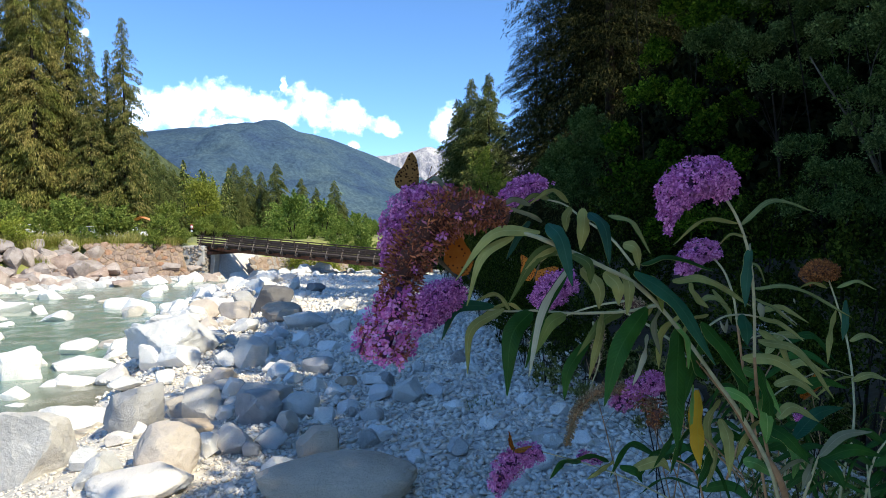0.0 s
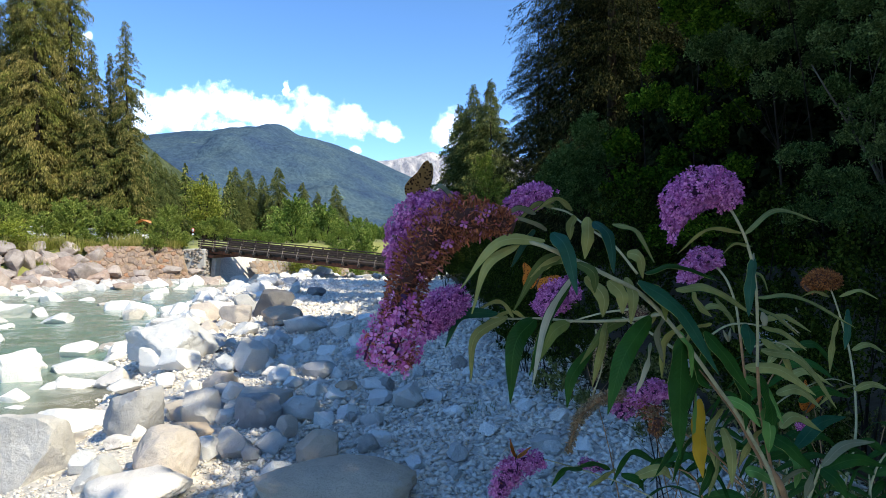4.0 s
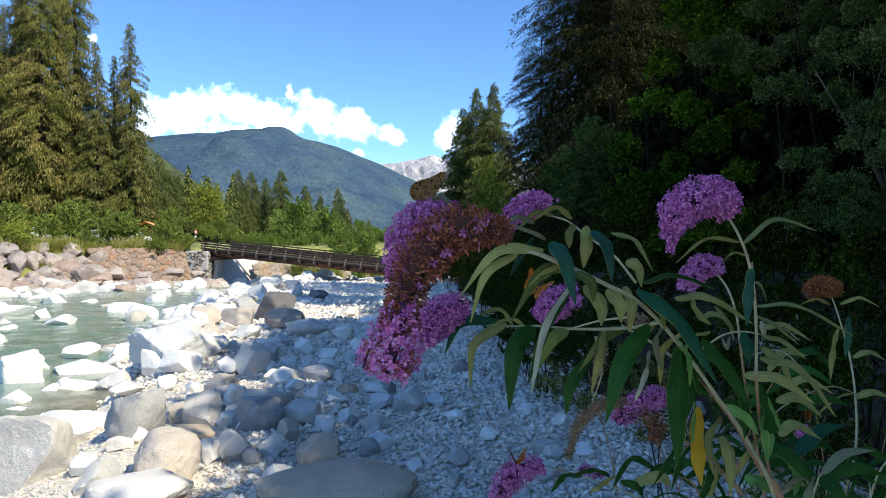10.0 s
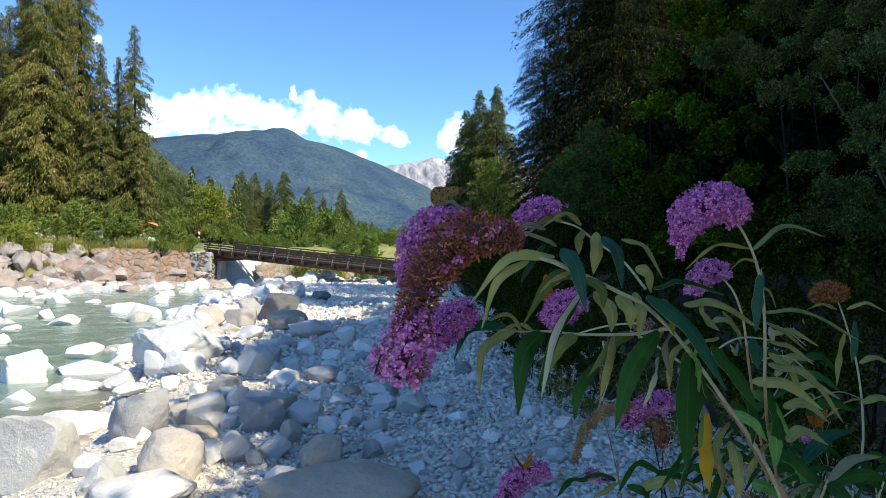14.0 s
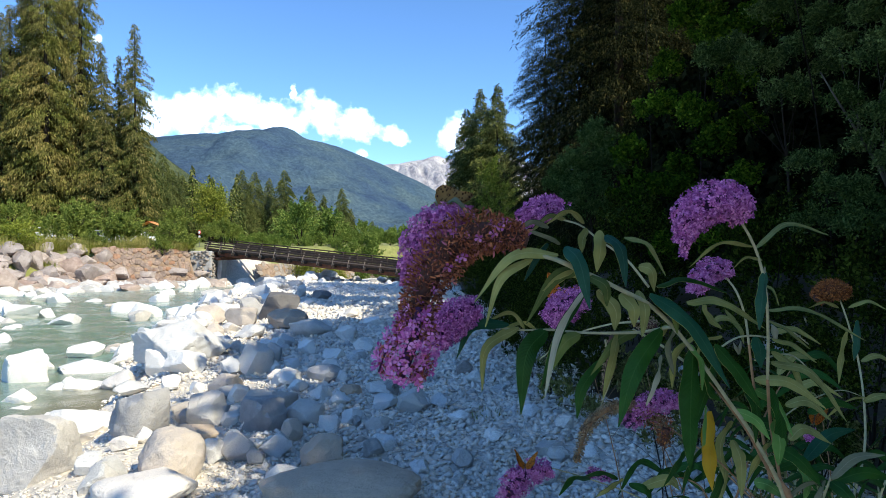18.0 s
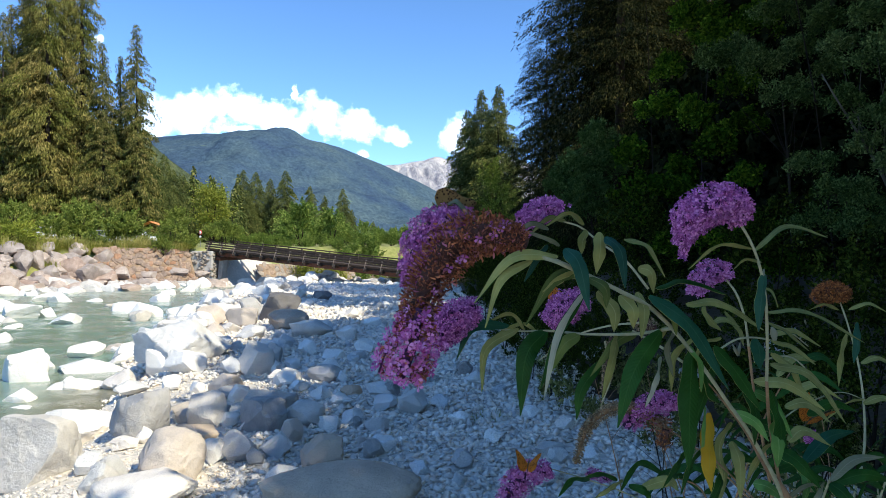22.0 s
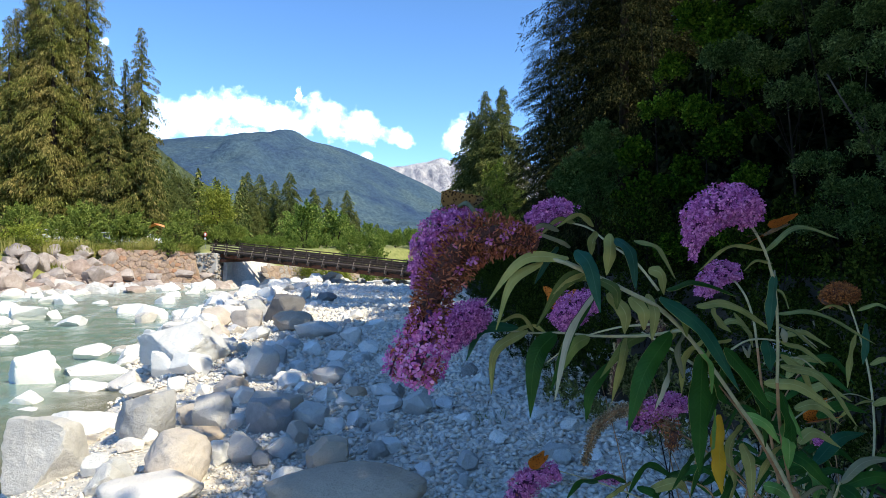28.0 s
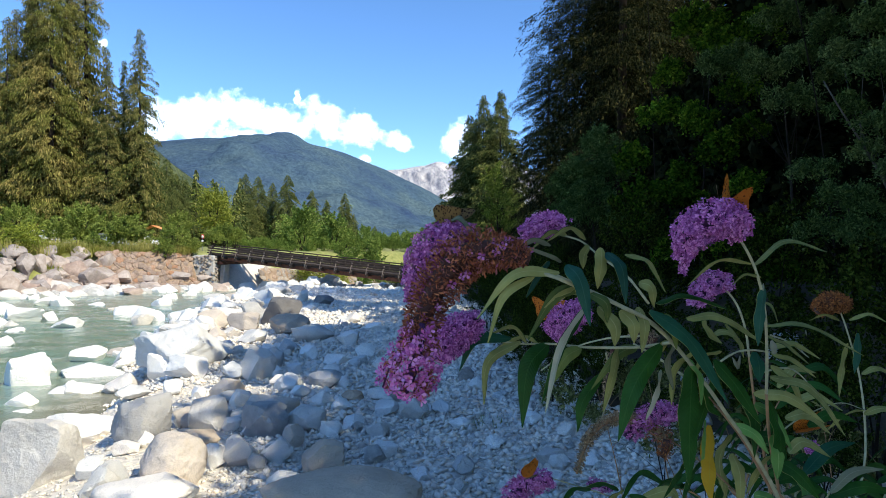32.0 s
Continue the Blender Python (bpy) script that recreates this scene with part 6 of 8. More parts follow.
# ---- butterfly bush ----
def blade_material(name, low, high, vein, rough=0.55, through=0.2):
    """A leaf surface: paler midrib and side veins along the blade, blotches."""
    m, n, l, b = material(name)
    uv = n.new("ShaderNodeUVMap")
    sep = n.new("ShaderNodeSeparateXYZ")
    l.new(uv.outputs[0], sep.inputs[0])
    mid = n.new("ShaderNodeMath")
    mid.operation = "ABSOLUTE"
    l.new(sep.outputs[1], mid.inputs[0])
    rib = ramp(n, [(0.02, (0.55, 0.55, 0.55)), (0.08, (0, 0, 0))])
    l.new(mid.outputs[0], rib.inputs[0])
    slant = n.new("ShaderNodeMath")
    slant.operation = "MULTIPLY_ADD"
    l.new(mid.outputs[0], slant.inputs[0])
    slant.inputs[1].default_value = -0.10
    l.new(sep.outputs[0], slant.inputs[2])
    wave = n.new("ShaderNodeMath")
    wave.operation = "SINE"
    k = n.new("ShaderNodeMath")
    k.operation = "MULTIPLY"
    k.inputs[1].default_value = 150
    l.new(slant.outputs[0], k.inputs[0])
    l.new(k.outputs[0], wave.inputs[0])
    side = ramp(n, [(0.86, (0, 0, 0)), (1.0, (0.06, 0.06, 0.06))])
    l.new(wave.outputs[0], side.inputs[0])
    a = noise_node(n, l, 38, 5)
    c = ramp(n, [(0.3, low), (0.7, high)])
    l.new(a.outputs[0], c.inputs[0])
    rnd = n.new("ShaderNodeObjectInfo")
    vary = ramp(n, [(0, (0.75, 0.78, 0.75)), (1, (1.2, 1.18, 1.1))])
    l.new(rnd.outputs["Random"], vary.inputs[0])
    col = mix(n, l, c.outputs[0], vary.outputs[0], 1.0, "MULTIPLY")
    col = mix(n, l, col, vein, side.outputs[0])
    col = mix(n, l, col, vein, rib.outputs[0])
    l.new(col, b.inputs["Base Color"])
    b.inputs["Roughness"].default_value, b.inputs["Specular IOR Level"].default_value = rough, 0.22
    wrinkle = noise_node(n, l, 260, 4, rough=0.7)
    both = n.new("ShaderNodeMath")
    both.operation = "MULTIPLY_ADD"
    both.inputs[1].default_value = 0.22
    l.new(wave.outputs[0], both.inputs[0])
    l.new(wrinkle.outputs[0], both.inputs[2])
    bump(n, l, b, both.outputs[0], 0.3, 0.0012)
    tr = n.new("ShaderNodeBsdfTranslucent")
    l.new(col, tr.inputs[0])
    mx = n.new("ShaderNodeMixShader")
    mx.inputs[0].default_value = through
    l.new(b.outputs[0], mx.inputs[1])
    l.new(tr.outputs[0], mx.inputs[2])
    l.new(mx.outputs[0], n["Material Output"].inputs[0])
    return m


TEAL = blade_material("teal_leaf", (0.030, 0.090, 0.052), (0.058, 0.138, 0.080), (0.110, 0.185, 0.110))
DARK = blade_material("dark_green_leaf", (0.023, 0.072, 0.005), (0.046, 0.117, 0.013), (0.088, 0.165, 0.029))
TEALDARK = blade_material("deep_teal_leaf", (0.018, 0.069, 0.032), (0.039, 0.109, 0.051), (0.081, 0.149, 0.074))
OLIVEDARK = blade_material("olive_leaf", (0.117, 0.150, 0.029), (0.208, 0.227, 0.047), (0.325, 0.319, 0.098), 0.7)
PALEOL = blade_material("silvery_leaf", (0.230, 0.222, 0.119), (0.321, 0.297, 0.173), (0.398, 0.351, 0.216), 0.8)
OLIVE = blade_material("felted_leaf", (0.285, 0.265, 0.072), (0.465, 0.425, 0.125), (0.610, 0.540, 0.210), 0.8)
LIGHT = blade_material("light_green_leaf", (0.167, 0.309, 0.053), (0.282, 0.437, 0.100), (0.489, 0.570, 0.196))
# yellowed leaf, its colour raised to include the sun fleck on it
GOLD = blade_material("yellow_leaf", (0.75, 0.40, 0.01), (0.90, 0.56, 0.03), (0.55, 0.40, 0.05))
PALE = blade_material("pale_leaf", (0.60, 0.55, 0.36), (0.78, 0.71, 0.48), (0.82, 0.75, 0.52), 0.8)
STEM = plain_material("felted_stem", (0.35, 0.31, 0.15), (0.60, 0.52, 0.27), 60, 0.85, depth=0.0005)
WOODY = plain_material("woody_stem", (0.24, 0.12, 0.045), (0.46, 0.27, 0.12), 50, 0.85, depth=0.0005)


def floret_material(name, stops, through=0.25):
    m, n, l, b = material(name)
    c = ramp(n, stops)
    l.new(n.new("ShaderNodeNewGeometry").outputs["Random Per Island"], c.inputs[0])
    l.new(c.outputs[0], b.inputs["Base Color"])
    b.inputs["Roughness"].default_value = 0.65
    tr = n.new("ShaderNodeBsdfTranslucent")
    l.new(c.outputs[0], tr.inputs[0])
    mx = n.new("ShaderNodeMixShader")
    mx.inputs[0].default_value = through
    l.new(b.outputs[0], mx.inputs[1])
    l.new(tr.outputs[0], mx.inputs[2])
    l.new(mx.outputs[0], n["Material Output"].inputs[0])
    return m


PURPLE = floret_material("purple_florets", [(0, (0.30, 0.055, 0.23)), (0.5, (0.62, 0.175, 0.46)), (1, (0.95, 0.42, 0.72))])
PINK = floret_material("pink_florets", [(0, (0.55, 0.10, 0.33)), (0.5, (0.82, 0.25, 0.54)), (1, (0.96, 0.46, 0.74))])
MAUVE = floret_material("mauve_florets", [(0, (0.38, 0.08, 0.26)), (0.5, (0.60, 0.19, 0.43)), (1, (0.80, 0.36, 0.62))])
WITHERED = floret_material("withered_bloom", [(0, (0.13, 0.030, 0.012)), (0.5, (0.36, 0.105, 0.035)), (0.85, (0.62, 0.23, 0.075)), (1, (0.504, 0.168, 0.270))], 0.1)
STRAW = floret_material("dry_seed_heads", [(0, (0.16, 0.10, 0.045)), (0.5, (0.38, 0.26, 0.125)), (1, (0.60, 0.45, 0.25))], 0.1)
RUSTY = floret_material("rusty_seed_heads", [(0, (0.12, 0.036, 0.008)), (0.5, (0.34, 0.115, 0.022)), (1, (0.58, 0.24, 0.05))], 0.1)
CORE = plain_material("panicle_core", (0.05, 0.015, 0.05), (0.10, 0.03, 0.09), 80, 0.9, depth=0.0005)
BROWN_CORE = plain_material("withered_core", (0.07, 0.03, 0.02), (0.14, 0.06, 0.04), 80, 0.9, depth=0.0005)

BUSH = thing("butterfly_bush", "butterfly bush with drooping purple panicles and long grey-green leaves", "bush")


def leaf(base, mid, tip, width, upper=None, under=None, roll=0.0, parent=None, curl=0.18):
    """A lance-shaped leaf with a folded midrib, two skins and a curved axis."""
    n, across = 15, 5
    axis = spline([base, mid, tip], n)
    rng = np.random.RandomState(int(abs(base[0] * 7919 + tip[2] * 6151) * 1000) % 99991)
    verts, uvs = [], []
    rng_phase = rng.rand() * 6
    width = width * 0.92
    for layer in (0, 1):
        for i in range(n):
            s = i / (n - 1)
            d = Vector(axis[min(i + 1, n - 1)] - axis[max(i - 1, 0)]).normalized()
            side = d.cross(Vector((0, 1, 0)))
            side = side.normalized() if side.length > 1e-4 else Vector((1, 0, 0))
            nrm = side.cross(d).normalized()
            turn = radians(roll) + 0.25 * math.sin(s * 5 + rng.rand() * 0.4)
            side, nrm = side * math.cos(turn) + nrm * math.sin(turn), nrm * math.cos(turn) - side * math.sin(turn)
            w = width * 0.5 * 2.55 * (s + 0.012) ** 0.6 * max(0.0, 1 - s) ** 1.05 + 0.0004
            for k in range(across):
                c = -1 + 2 * k / (across - 1)
                ripple = 0.13 * math.sin(15 * s + c * 2 + rng_phase) * abs(c)
                p = Vector(axis[i]) + side * (c * w) + nrm * ((abs(c) * curl + ripple) * w - layer * 0.0006)
                verts.append(p[:])
                uvs.append((s, c))
    q, mats = [], []
    for layer in (0, 1):
        o = layer * n * across
        for i in range(n - 1):
            for k in range(across - 1):
                a = o + i * across + k
                q.append((a, a + 1, a + across + 1, a + across) if layer else (a, a + across, a + across + 1, a + 1))
                mats.append(layer)
    me = solid("leaf", verts, q)
    me.polygons.foreach_set("material_index", mats)
    lay = me.uv_layers.new(name="UVMap")
    idx = np.array(q).ravel()
    lay.data.foreach_set("uv", np.array(uvs, dtype=np.float32)[idx].ravel())
    names = {id(GOLD): "yellowed leaf", id(PALE): "pale rolled leaf"}
    return part("leaf", me, [under or OLIVE, upper or DARK], parent or BUSH, names.get(id(upper), ""))


def stem(points, radii, mat=None, name="stem"):
    n = max(8, len(points) * 5)
    return part(name, tube_mesh(bmesh.new(), spline(points, n), radii, 8, np.random.RandomState(3), 0.06), mat or STEM, BUSH)


def florets(path, radius, count, size, seed, petal=4, half=None, out=0.35, ratio=0.62):
    """Small four-petalled flowers all round a curved spike; half: the side on which they sit."""
    rng = np.random.RandomState(seed)
    ax = spline(path, 60)
    rad = np.interp(np.linspace(0, 1, 60), np.linspace(0, 1, len(radius)), radius)
    quads = []
    made = 0
    tries = 0
    while made < count and tries < count * 6:
        tries += 1
        i = rng.randint(1, 59)
        d = ax[min(i + 1, 59)] - ax[i - 1]
        d = d / np.linalg.norm(d)
        v = rng.normal(size=3)
        v -= d * v.dot(d)
        v /= np.linalg.norm(v)
        if half is not None and v.dot(half) < -0.15:
            continue
        made += 1
        nrm = v + rng.normal(0, out, 3)
        nrm /= np.linalg.norm(nrm)
        c = ax[i] + v * rad[i] * rng.uniform(0.62, 1.16) + d * rng.normal(0, 0.002)
        a = np.cross(nrm, rng.normal(size=3))
        a /= np.linalg.norm(a)
        b = np.cross(nrm, a)
        s = size * rng.uniform(0.75, 1.2)
        for k in range(petal):
            t = 2 * math.pi * k / petal
            e, f = a * math.cos(t) + b * math.sin(t), b * math.cos(t) - a * math.sin(t)
            lift = nrm * s * 0.12
            quads.append((c + e * s * 0.04, c + e * s * 0.34 + f * s * ratio * 0.34 + lift, c + e * s * 0.54 + f * s * 0.13 + lift * 1.6, c + e * s * 0.54 - f * s * 0.13 + lift * 1.6, c + e * s * 0.34 - f * s * ratio * 0.34 + lift))
        # the tube below the flower
        back = c - nrm * s * 0.75
        quads.append((c + a * s * 0.07, c - a * s * 0.07, back - a * s * 0.04, back, back + a * s * 0.04))
    return soup("bloom", quads)


def chaff(path, radius, count, size, seed, half=None):
    """Withered, shrivelled flowers: short twisted scraps all round a spike."""
    rng = np.random.RandomState(seed)
    ax = spline(path, 60)
    rad = np.interp(np.linspace(0, 1, 60), np.linspace(0, 1, len(radius)), radius)
    quads = []
    for j in range(count):
        i = rng.randint(1, 59)
        d = ax[min(i + 1, 59)] - ax[i - 1]
        d = d / np.linalg.norm(d)
        v = rng.normal(size=3)
        v -= d * v.dot(d)
        v /= np.linalg.norm(v)
        if half is not None and v.dot(half) < -0.2:
            v = -v
        c = ax[i] + v * rad[i] * rng.uniform(0.55, 1.0)
        e = v * 0.7 + rng.normal(0, 0.5, 3)
        e /= np.linalg.norm(e)
        f = np.cross(e, rng.normal(size=3))
        f /= np.linalg.norm(f)
        s = size * rng.uniform(0.6, 1.35)
        g = np.cross(e, f) * s * 0.12
        quads.append((c - e * s * 0.5, c + f * s * 0.12 + g, c + e * s * 0.5 + f * s * 0.16 - g, c + e * s * 0.75 - f * s * 0.05, c + e * s * 0.15 - f * s * 0.12 + g))
    return soup("withered_bloom", quads)


def panicle(path, radius, count, size, mat, seed, label, brown=0, half=None, core=None, brown_part=None, brown_mat=None, thin=0.46):
    """A flower spike: its axis, its fresh florets and its withered ones."""
    p = part("panicle", tube_mesh(bmesh.new(), spline(path, 24), [r * thin for r in radius], 9), core or CORE, BUSH, label)
    if count:
        tagged(part("bloom", florets(path, radius, int(count * 2.0), size * 0.74, seed, half=half), mat, p, "fresh four-petalled florets", smooth=False), kind="stuff")
    if brown:
        tagged(part("withered_bloom", chaff(brown_part or path, radius, int(brown * (1.0 if brown > 2000 else 2.6)), size * 0.5, seed + 1), brown_mat or WITHERED, p, "withered brown florets", smooth=False), kind="stuff")
    return p


# stems
stem([(0.054, 0.470, 1.692), (0.078, 0.470, 1.686), (0.097, 0.480, 1.678), (0.073, 0.490, 1.690), (0.113, 0.510, 1.673), (0.146, 0.530, 1.658), (0.175, 0.550, 1.644), (0.209, 0.580, 1.618), (0.246, 0.610, 1.581), (0.286, 0.640, 1.536), (0.333, 0.680, 1.484), (0.398, 0.740, 1.393), (0.454, 0.800, 1.247)], (0.0014, 0.0016, 0.0019, 0.0020, 0.0025), STEM, "main_stem")
stem([(0.262, 0.630, 1.558), (0.295, 0.660, 1.527), (0.326, 0.680, 1.493), (0.370, 0.720, 1.437), (0.408, 0.740, 1.385), (0.462, 0.79, 1.25)], (0.0006, 0.0034, 0.0044), WOODY, "woody_stem")
stem([(0.038, 0.620, 1.616), (0.071, 0.620, 1.612), (0.103, 0.620, 1.612), (0.137, 0.620, 1.609), (0.183, 0.610, 1.611), (0.209, 0.590, 1.619)], (0.0008, 0.0012, 0.0017))
stem([(0.194, 0.660, 1.607), (0.216, 0.640, 1.594), (0.233, 0.620, 1.581)], (0.0011, 0.0014))
stem([(0.335, 0.660, 1.555), (0.325, 0.640, 1.602), (0.307, 0.610, 1.651), (0.288, 0.590, 1.689), (0.268, 0.580, 1.717), (0.255, 0.580, 1.722)], (0.0017, 0.0014, 0.0011))
stem([(0.335, 0.660, 1.555), (0.359, 0.700, 1.499), (0.389, 0.740, 1.434), (0.424, 0.780, 1.353)], (0.0017, 0.0021), WOODY)
stem([(0.470, 0.980, 1.538), (0.464, 0.980, 1.580), (0.452, 0.980, 1.616), (0.441, 0.990, 1.638), (0.427, 0.990, 1.650)], (0.0020, 0.0016))
stem([(0.470, 0.980, 1.538), (0.489, 1.000, 1.462), (0.507, 1.000, 1.365), (0.536, 1.020, 1.246)], (0.0020, 0.0025), WOODY)
stem([(0.772, 1.240, 1.587), (0.776, 1.220, 1.543), (0.784, 1.200, 1.473), (0.770, 1.160, 1.396), (0.744, 1.120, 1.324), (0.712, 1.100, 1.244), (0.699, 1.100, 1.144)], (0.0015, 0.0020, 0.0025))
stem([(0.113, 0.620, 1.720), (0.126, 0.600, 1.714), (0.139, 0.580, 1.700), (0.158, 0.560, 1.683), (0.175, 0.550, 1.659)], (0.0008, 0.0012))
stem([(0.133, 0.900, 1.530), (0.167, 0.850, 1.570), (0.189, 0.750, 1.599), (0.196, 0.640, 1.618)], (0.0009, 0.0012))
stem([(0.339, 0.970, 1.413), (0.372, 0.950, 1.393), (0.405, 0.920, 1.363), (0.440, 0.900, 1.327)], (0.0011, 0.0017), WOODY)
stem([(0.165, 0.990, 1.342), (0.229, 1.000, 1.320), (0.300, 1.000, 1.294), (0.407, 1.000, 1.240)], (0.0008, 0.0014))
stem([(0.271, 0.660, 1.481), (0.317, 0.700, 1.440), (0.352, 0.720, 1.406)], (0.0010, 0.0012), WOODY)
stem([(0.488, 0.800, 1.398), (0.493, 0.820, 1.370), (0.492, 0.840, 1.326)], (0.0012, 0.0019))
for p in ([(0.291, 0.700, 1.572), (0.335, 0.720, 1.590), (0.394, 0.750, 1.581), (0.459, 0.800, 1.551)], [(0.391, 0.800, 1.548), (0.467, 0.850, 1.544), (0.539, 0.900, 1.486)], [(0.462, 0.900, 1.584), (0.516, 0.950, 1.566), (0.574, 1.000, 1.535)], [(0.462, 0.900, 1.431), (0.562, 1.000, 1.438), (0.685, 1.100, 1.438), (0.772, 1.160, 1.410)], [(0.201, 0.800, 1.573), (0.222, 0.850, 1.518), (0.226, 0.920, 1.459)]):
    stem(p, (0.0013, 0.0008))

# leaves
leaf((0.174, 0.545, 1.653), (0.210, 0.545, 1.627), (0.250, 0.560, 1.569), 0.0188, TEALDARK, OLIVE, 25)
leaf((0.196, 0.580, 1.618), (0.164, 0.555, 1.585), (0.149, 0.550, 1.537), 0.0213, DARK, OLIVE, -20)
leaf((0.233, 0.600, 1.597), (0.228, 0.592, 1.545), (0.231, 0.600, 1.480), 0.0277, DARK, OLIVE, 10)
leaf((0.275, 0.660, 1.521), (0.273, 0.655, 1.480), (0.280, 0.665, 1.436), 0.026, GOLD, GOLD, 20)
leaf((0.269, 0.655, 1.528), (0.266, 0.650, 1.498), (0.269, 0.660, 1.469), 0.0136, LIGHT, OLIVE, 40)
leaf((0.258, 0.610, 1.599), (0.280, 0.608, 1.573), (0.310, 0.620, 1.533), 0.0187, DARK, OLIVE, 20)
leaf((0.359, 0.700, 1.536), (0.364, 0.686, 1.499), (0.363, 0.690, 1.453), 0.0279, DARK, OLIVE, 30)
leaf((0.360, 0.692, 1.502), (0.360, 0.682, 1.480), (0.362, 0.688, 1.454), 0.0210, LIGHT, OLIVE, 10)
leaf((0.344, 0.680, 1.624), (0.398, 0.694, 1.623), (0.477, 0.720, 1.585), 0.0102, OLIVE, DARK, 55)
leaf((0.227, 0.600, 1.640), (0.271, 0.625, 1.639), (0.331, 0.660, 1.608), 0.0123, OLIVE, DARK, 40)
leaf((0.292, 0.600, 1.692), (0.336, 0.625, 1.716), (0.397, 0.660, 1.705), 0.0077, OLIVE, DARK, 50)
leaf((0.284, 0.590, 1.694), (0.243, 0.566, 1.697), (0.213, 0.560, 1.676), 0.0070, OLIVE, DARK, 50)
leaf((0.298, 0.600, 1.681), (0.274, 0.581, 1.684), (0.262, 0.580, 1.675), 0.0050, OLIVE, DARK, 50)
leaf((0.301, 0.600, 1.670), (0.294, 0.592, 1.644), (0.296, 0.600, 1.615), 0.0153, TEAL, OLIVE, 10)
leaf((0.298, 0.610, 1.658), (0.315, 0.613, 1.652), (0.330, 0.630, 1.635), 0.0053, OLIVE, DARK, 40)
leaf((0.182, 0.550, 1.659), (0.220, 0.581, 1.664), (0.274, 0.620, 1.648), 0.0100, DARK, OLIVE, 60)
leaf((0.088, 0.475, 1.695), (0.096, 0.464, 1.683), (0.105, 0.470, 1.649), 0.0160, TEAL, OLIVE, 15)
leaf((0.077, 0.490, 1.697), (0.068, 0.482, 1.687), (0.059, 0.490, 1.669), 0.0077, TEAL, OLIVE, 30)
leaf((0.132, 0.530, 1.704), (0.141, 0.516, 1.692), (0.146, 0.520, 1.662), 0.0147, TEAL, OLIVE, 25)
leaf((0.156, 0.560, 1.702), (0.176, 0.557, 1.696), (0.196, 0.570, 1.668), 0.0089, OLIVE, DARK, 45)
leaf((0.130, 0.540, 1.708), (0.128, 0.532, 1.692), (0.127, 0.540, 1.673), 0.0151, OLIVE, DARK, 10)
leaf((0.169, 0.560, 1.677), (0.179, 0.557, 1.673), (0.186, 0.570, 1.654), 0.0137, OLIVE, DARK, 20)
leaf((0.082, 0.475, 1.689), (0.046, 0.459, 1.688), (0.019, 0.460, 1.655), 0.0093, OLIVE, DARK, -35)
leaf((0.062, 0.470, 1.686), (0.038, 0.457, 1.672), (0.027, 0.460, 1.637), 0.0073, OLIVE, DARK, -25)
leaf((0.100, 0.490, 1.676), (0.081, 0.487, 1.670), (0.062, 0.500, 1.634), 0.0112, OLIVEDARK, DARK, -30)
leaf((0.111, 0.515, 1.659), (0.088, 0.501, 1.627), (0.077, 0.505, 1.574), 0.0089, PALE, DARK, 25)
leaf((0.113, 0.525, 1.656), (0.092, 0.520, 1.623), (0.078, 0.530, 1.576), 0.0105, DARK, OLIVE, 20)
leaf((0.097, 0.620, 1.612), (0.075, 0.601, 1.590), (0.070, 0.600, 1.534), 0.0228, DARK, OLIVE, -15)
leaf((0.070, 0.620, 1.614), (0.037, 0.601, 1.597), (0.033, 0.600, 1.556), 0.0106, OLIVE, DARK, -25)
leaf((0.060, 0.620, 1.617), (0.024, 0.601, 1.618), (0.009, 0.600, 1.588), 0.0117, TEALDARK, OLIVE, -30)
leaf((0.076, 0.620, 1.613), (0.062, 0.618, 1.629), (0.039, 0.630, 1.619), 0.0071, OLIVE, DARK, 40)
leaf((0.088, 0.625, 1.612), (0.071, 0.625, 1.618), (0.040, 0.640, 1.599), 0.0082, OLIVE, DARK, 45)
leaf((0.162, 0.660, 1.575), (0.138, 0.646, 1.548), (0.134, 0.650, 1.516), 0.0143, DARK, OLIVE, -20)
leaf((0.210, 0.620, 1.587), (0.204, 0.612, 1.565), (0.195, 0.620, 1.537), 0.0143, PALE, DARK, 40)
leaf((0.123, 0.520, 1.659), (0.135, 0.512, 1.644), (0.137, 0.520, 1.626), 0.0152, OLIVE, DARK, 15)
leaf((0.147, 0.540, 1.654), (0.156, 0.532, 1.643), (0.159, 0.540, 1.626), 0.0158, OLIVE, DARK, 15)
leaf((0.104, 0.500, 1.672), (0.090, 0.486, 1.673), (0.073, 0.490, 1.661), 0.0108, OLIVE, DARK, 30)
leaf((0.370, 0.720, 1.587), (0.404, 0.734, 1.577), (0.445, 0.760, 1.552), 0.0117, OLIVE, DARK, 45)
leaf((0.359, 0.700, 1.564), (0.414, 0.714, 1.548), (0.469, 0.740, 1.487), 0.0166, OLIVE, DARK, 40)
leaf((0.341, 0.700, 1.545), (0.382, 0.703, 1.541), (0.432, 0.720, 1.508), 0.0173, OLIVE, DARK, 30)
leaf((0.313, 0.640, 1.602), (0.313, 0.632, 1.590), (0.318, 0.640, 1.571), 0.0202, TEALDARK, OLIVE, 10)
leaf((0.345, 0.680, 1.613), (0.373, 0.694, 1.602), (0.413, 0.720, 1.576), 0.0094, OLIVE, DARK, 50)
leaf((0.278, 0.640, 1.602), (0.253, 0.626, 1.597), (0.243, 0.630, 1.565), 0.0116, OLIVE, DARK, 40)
leaf((0.778, 1.220, 1.569), (0.821, 1.228, 1.581), (0.874, 1.250, 1.561), 0.0120, OLIVE, DARK, 50)
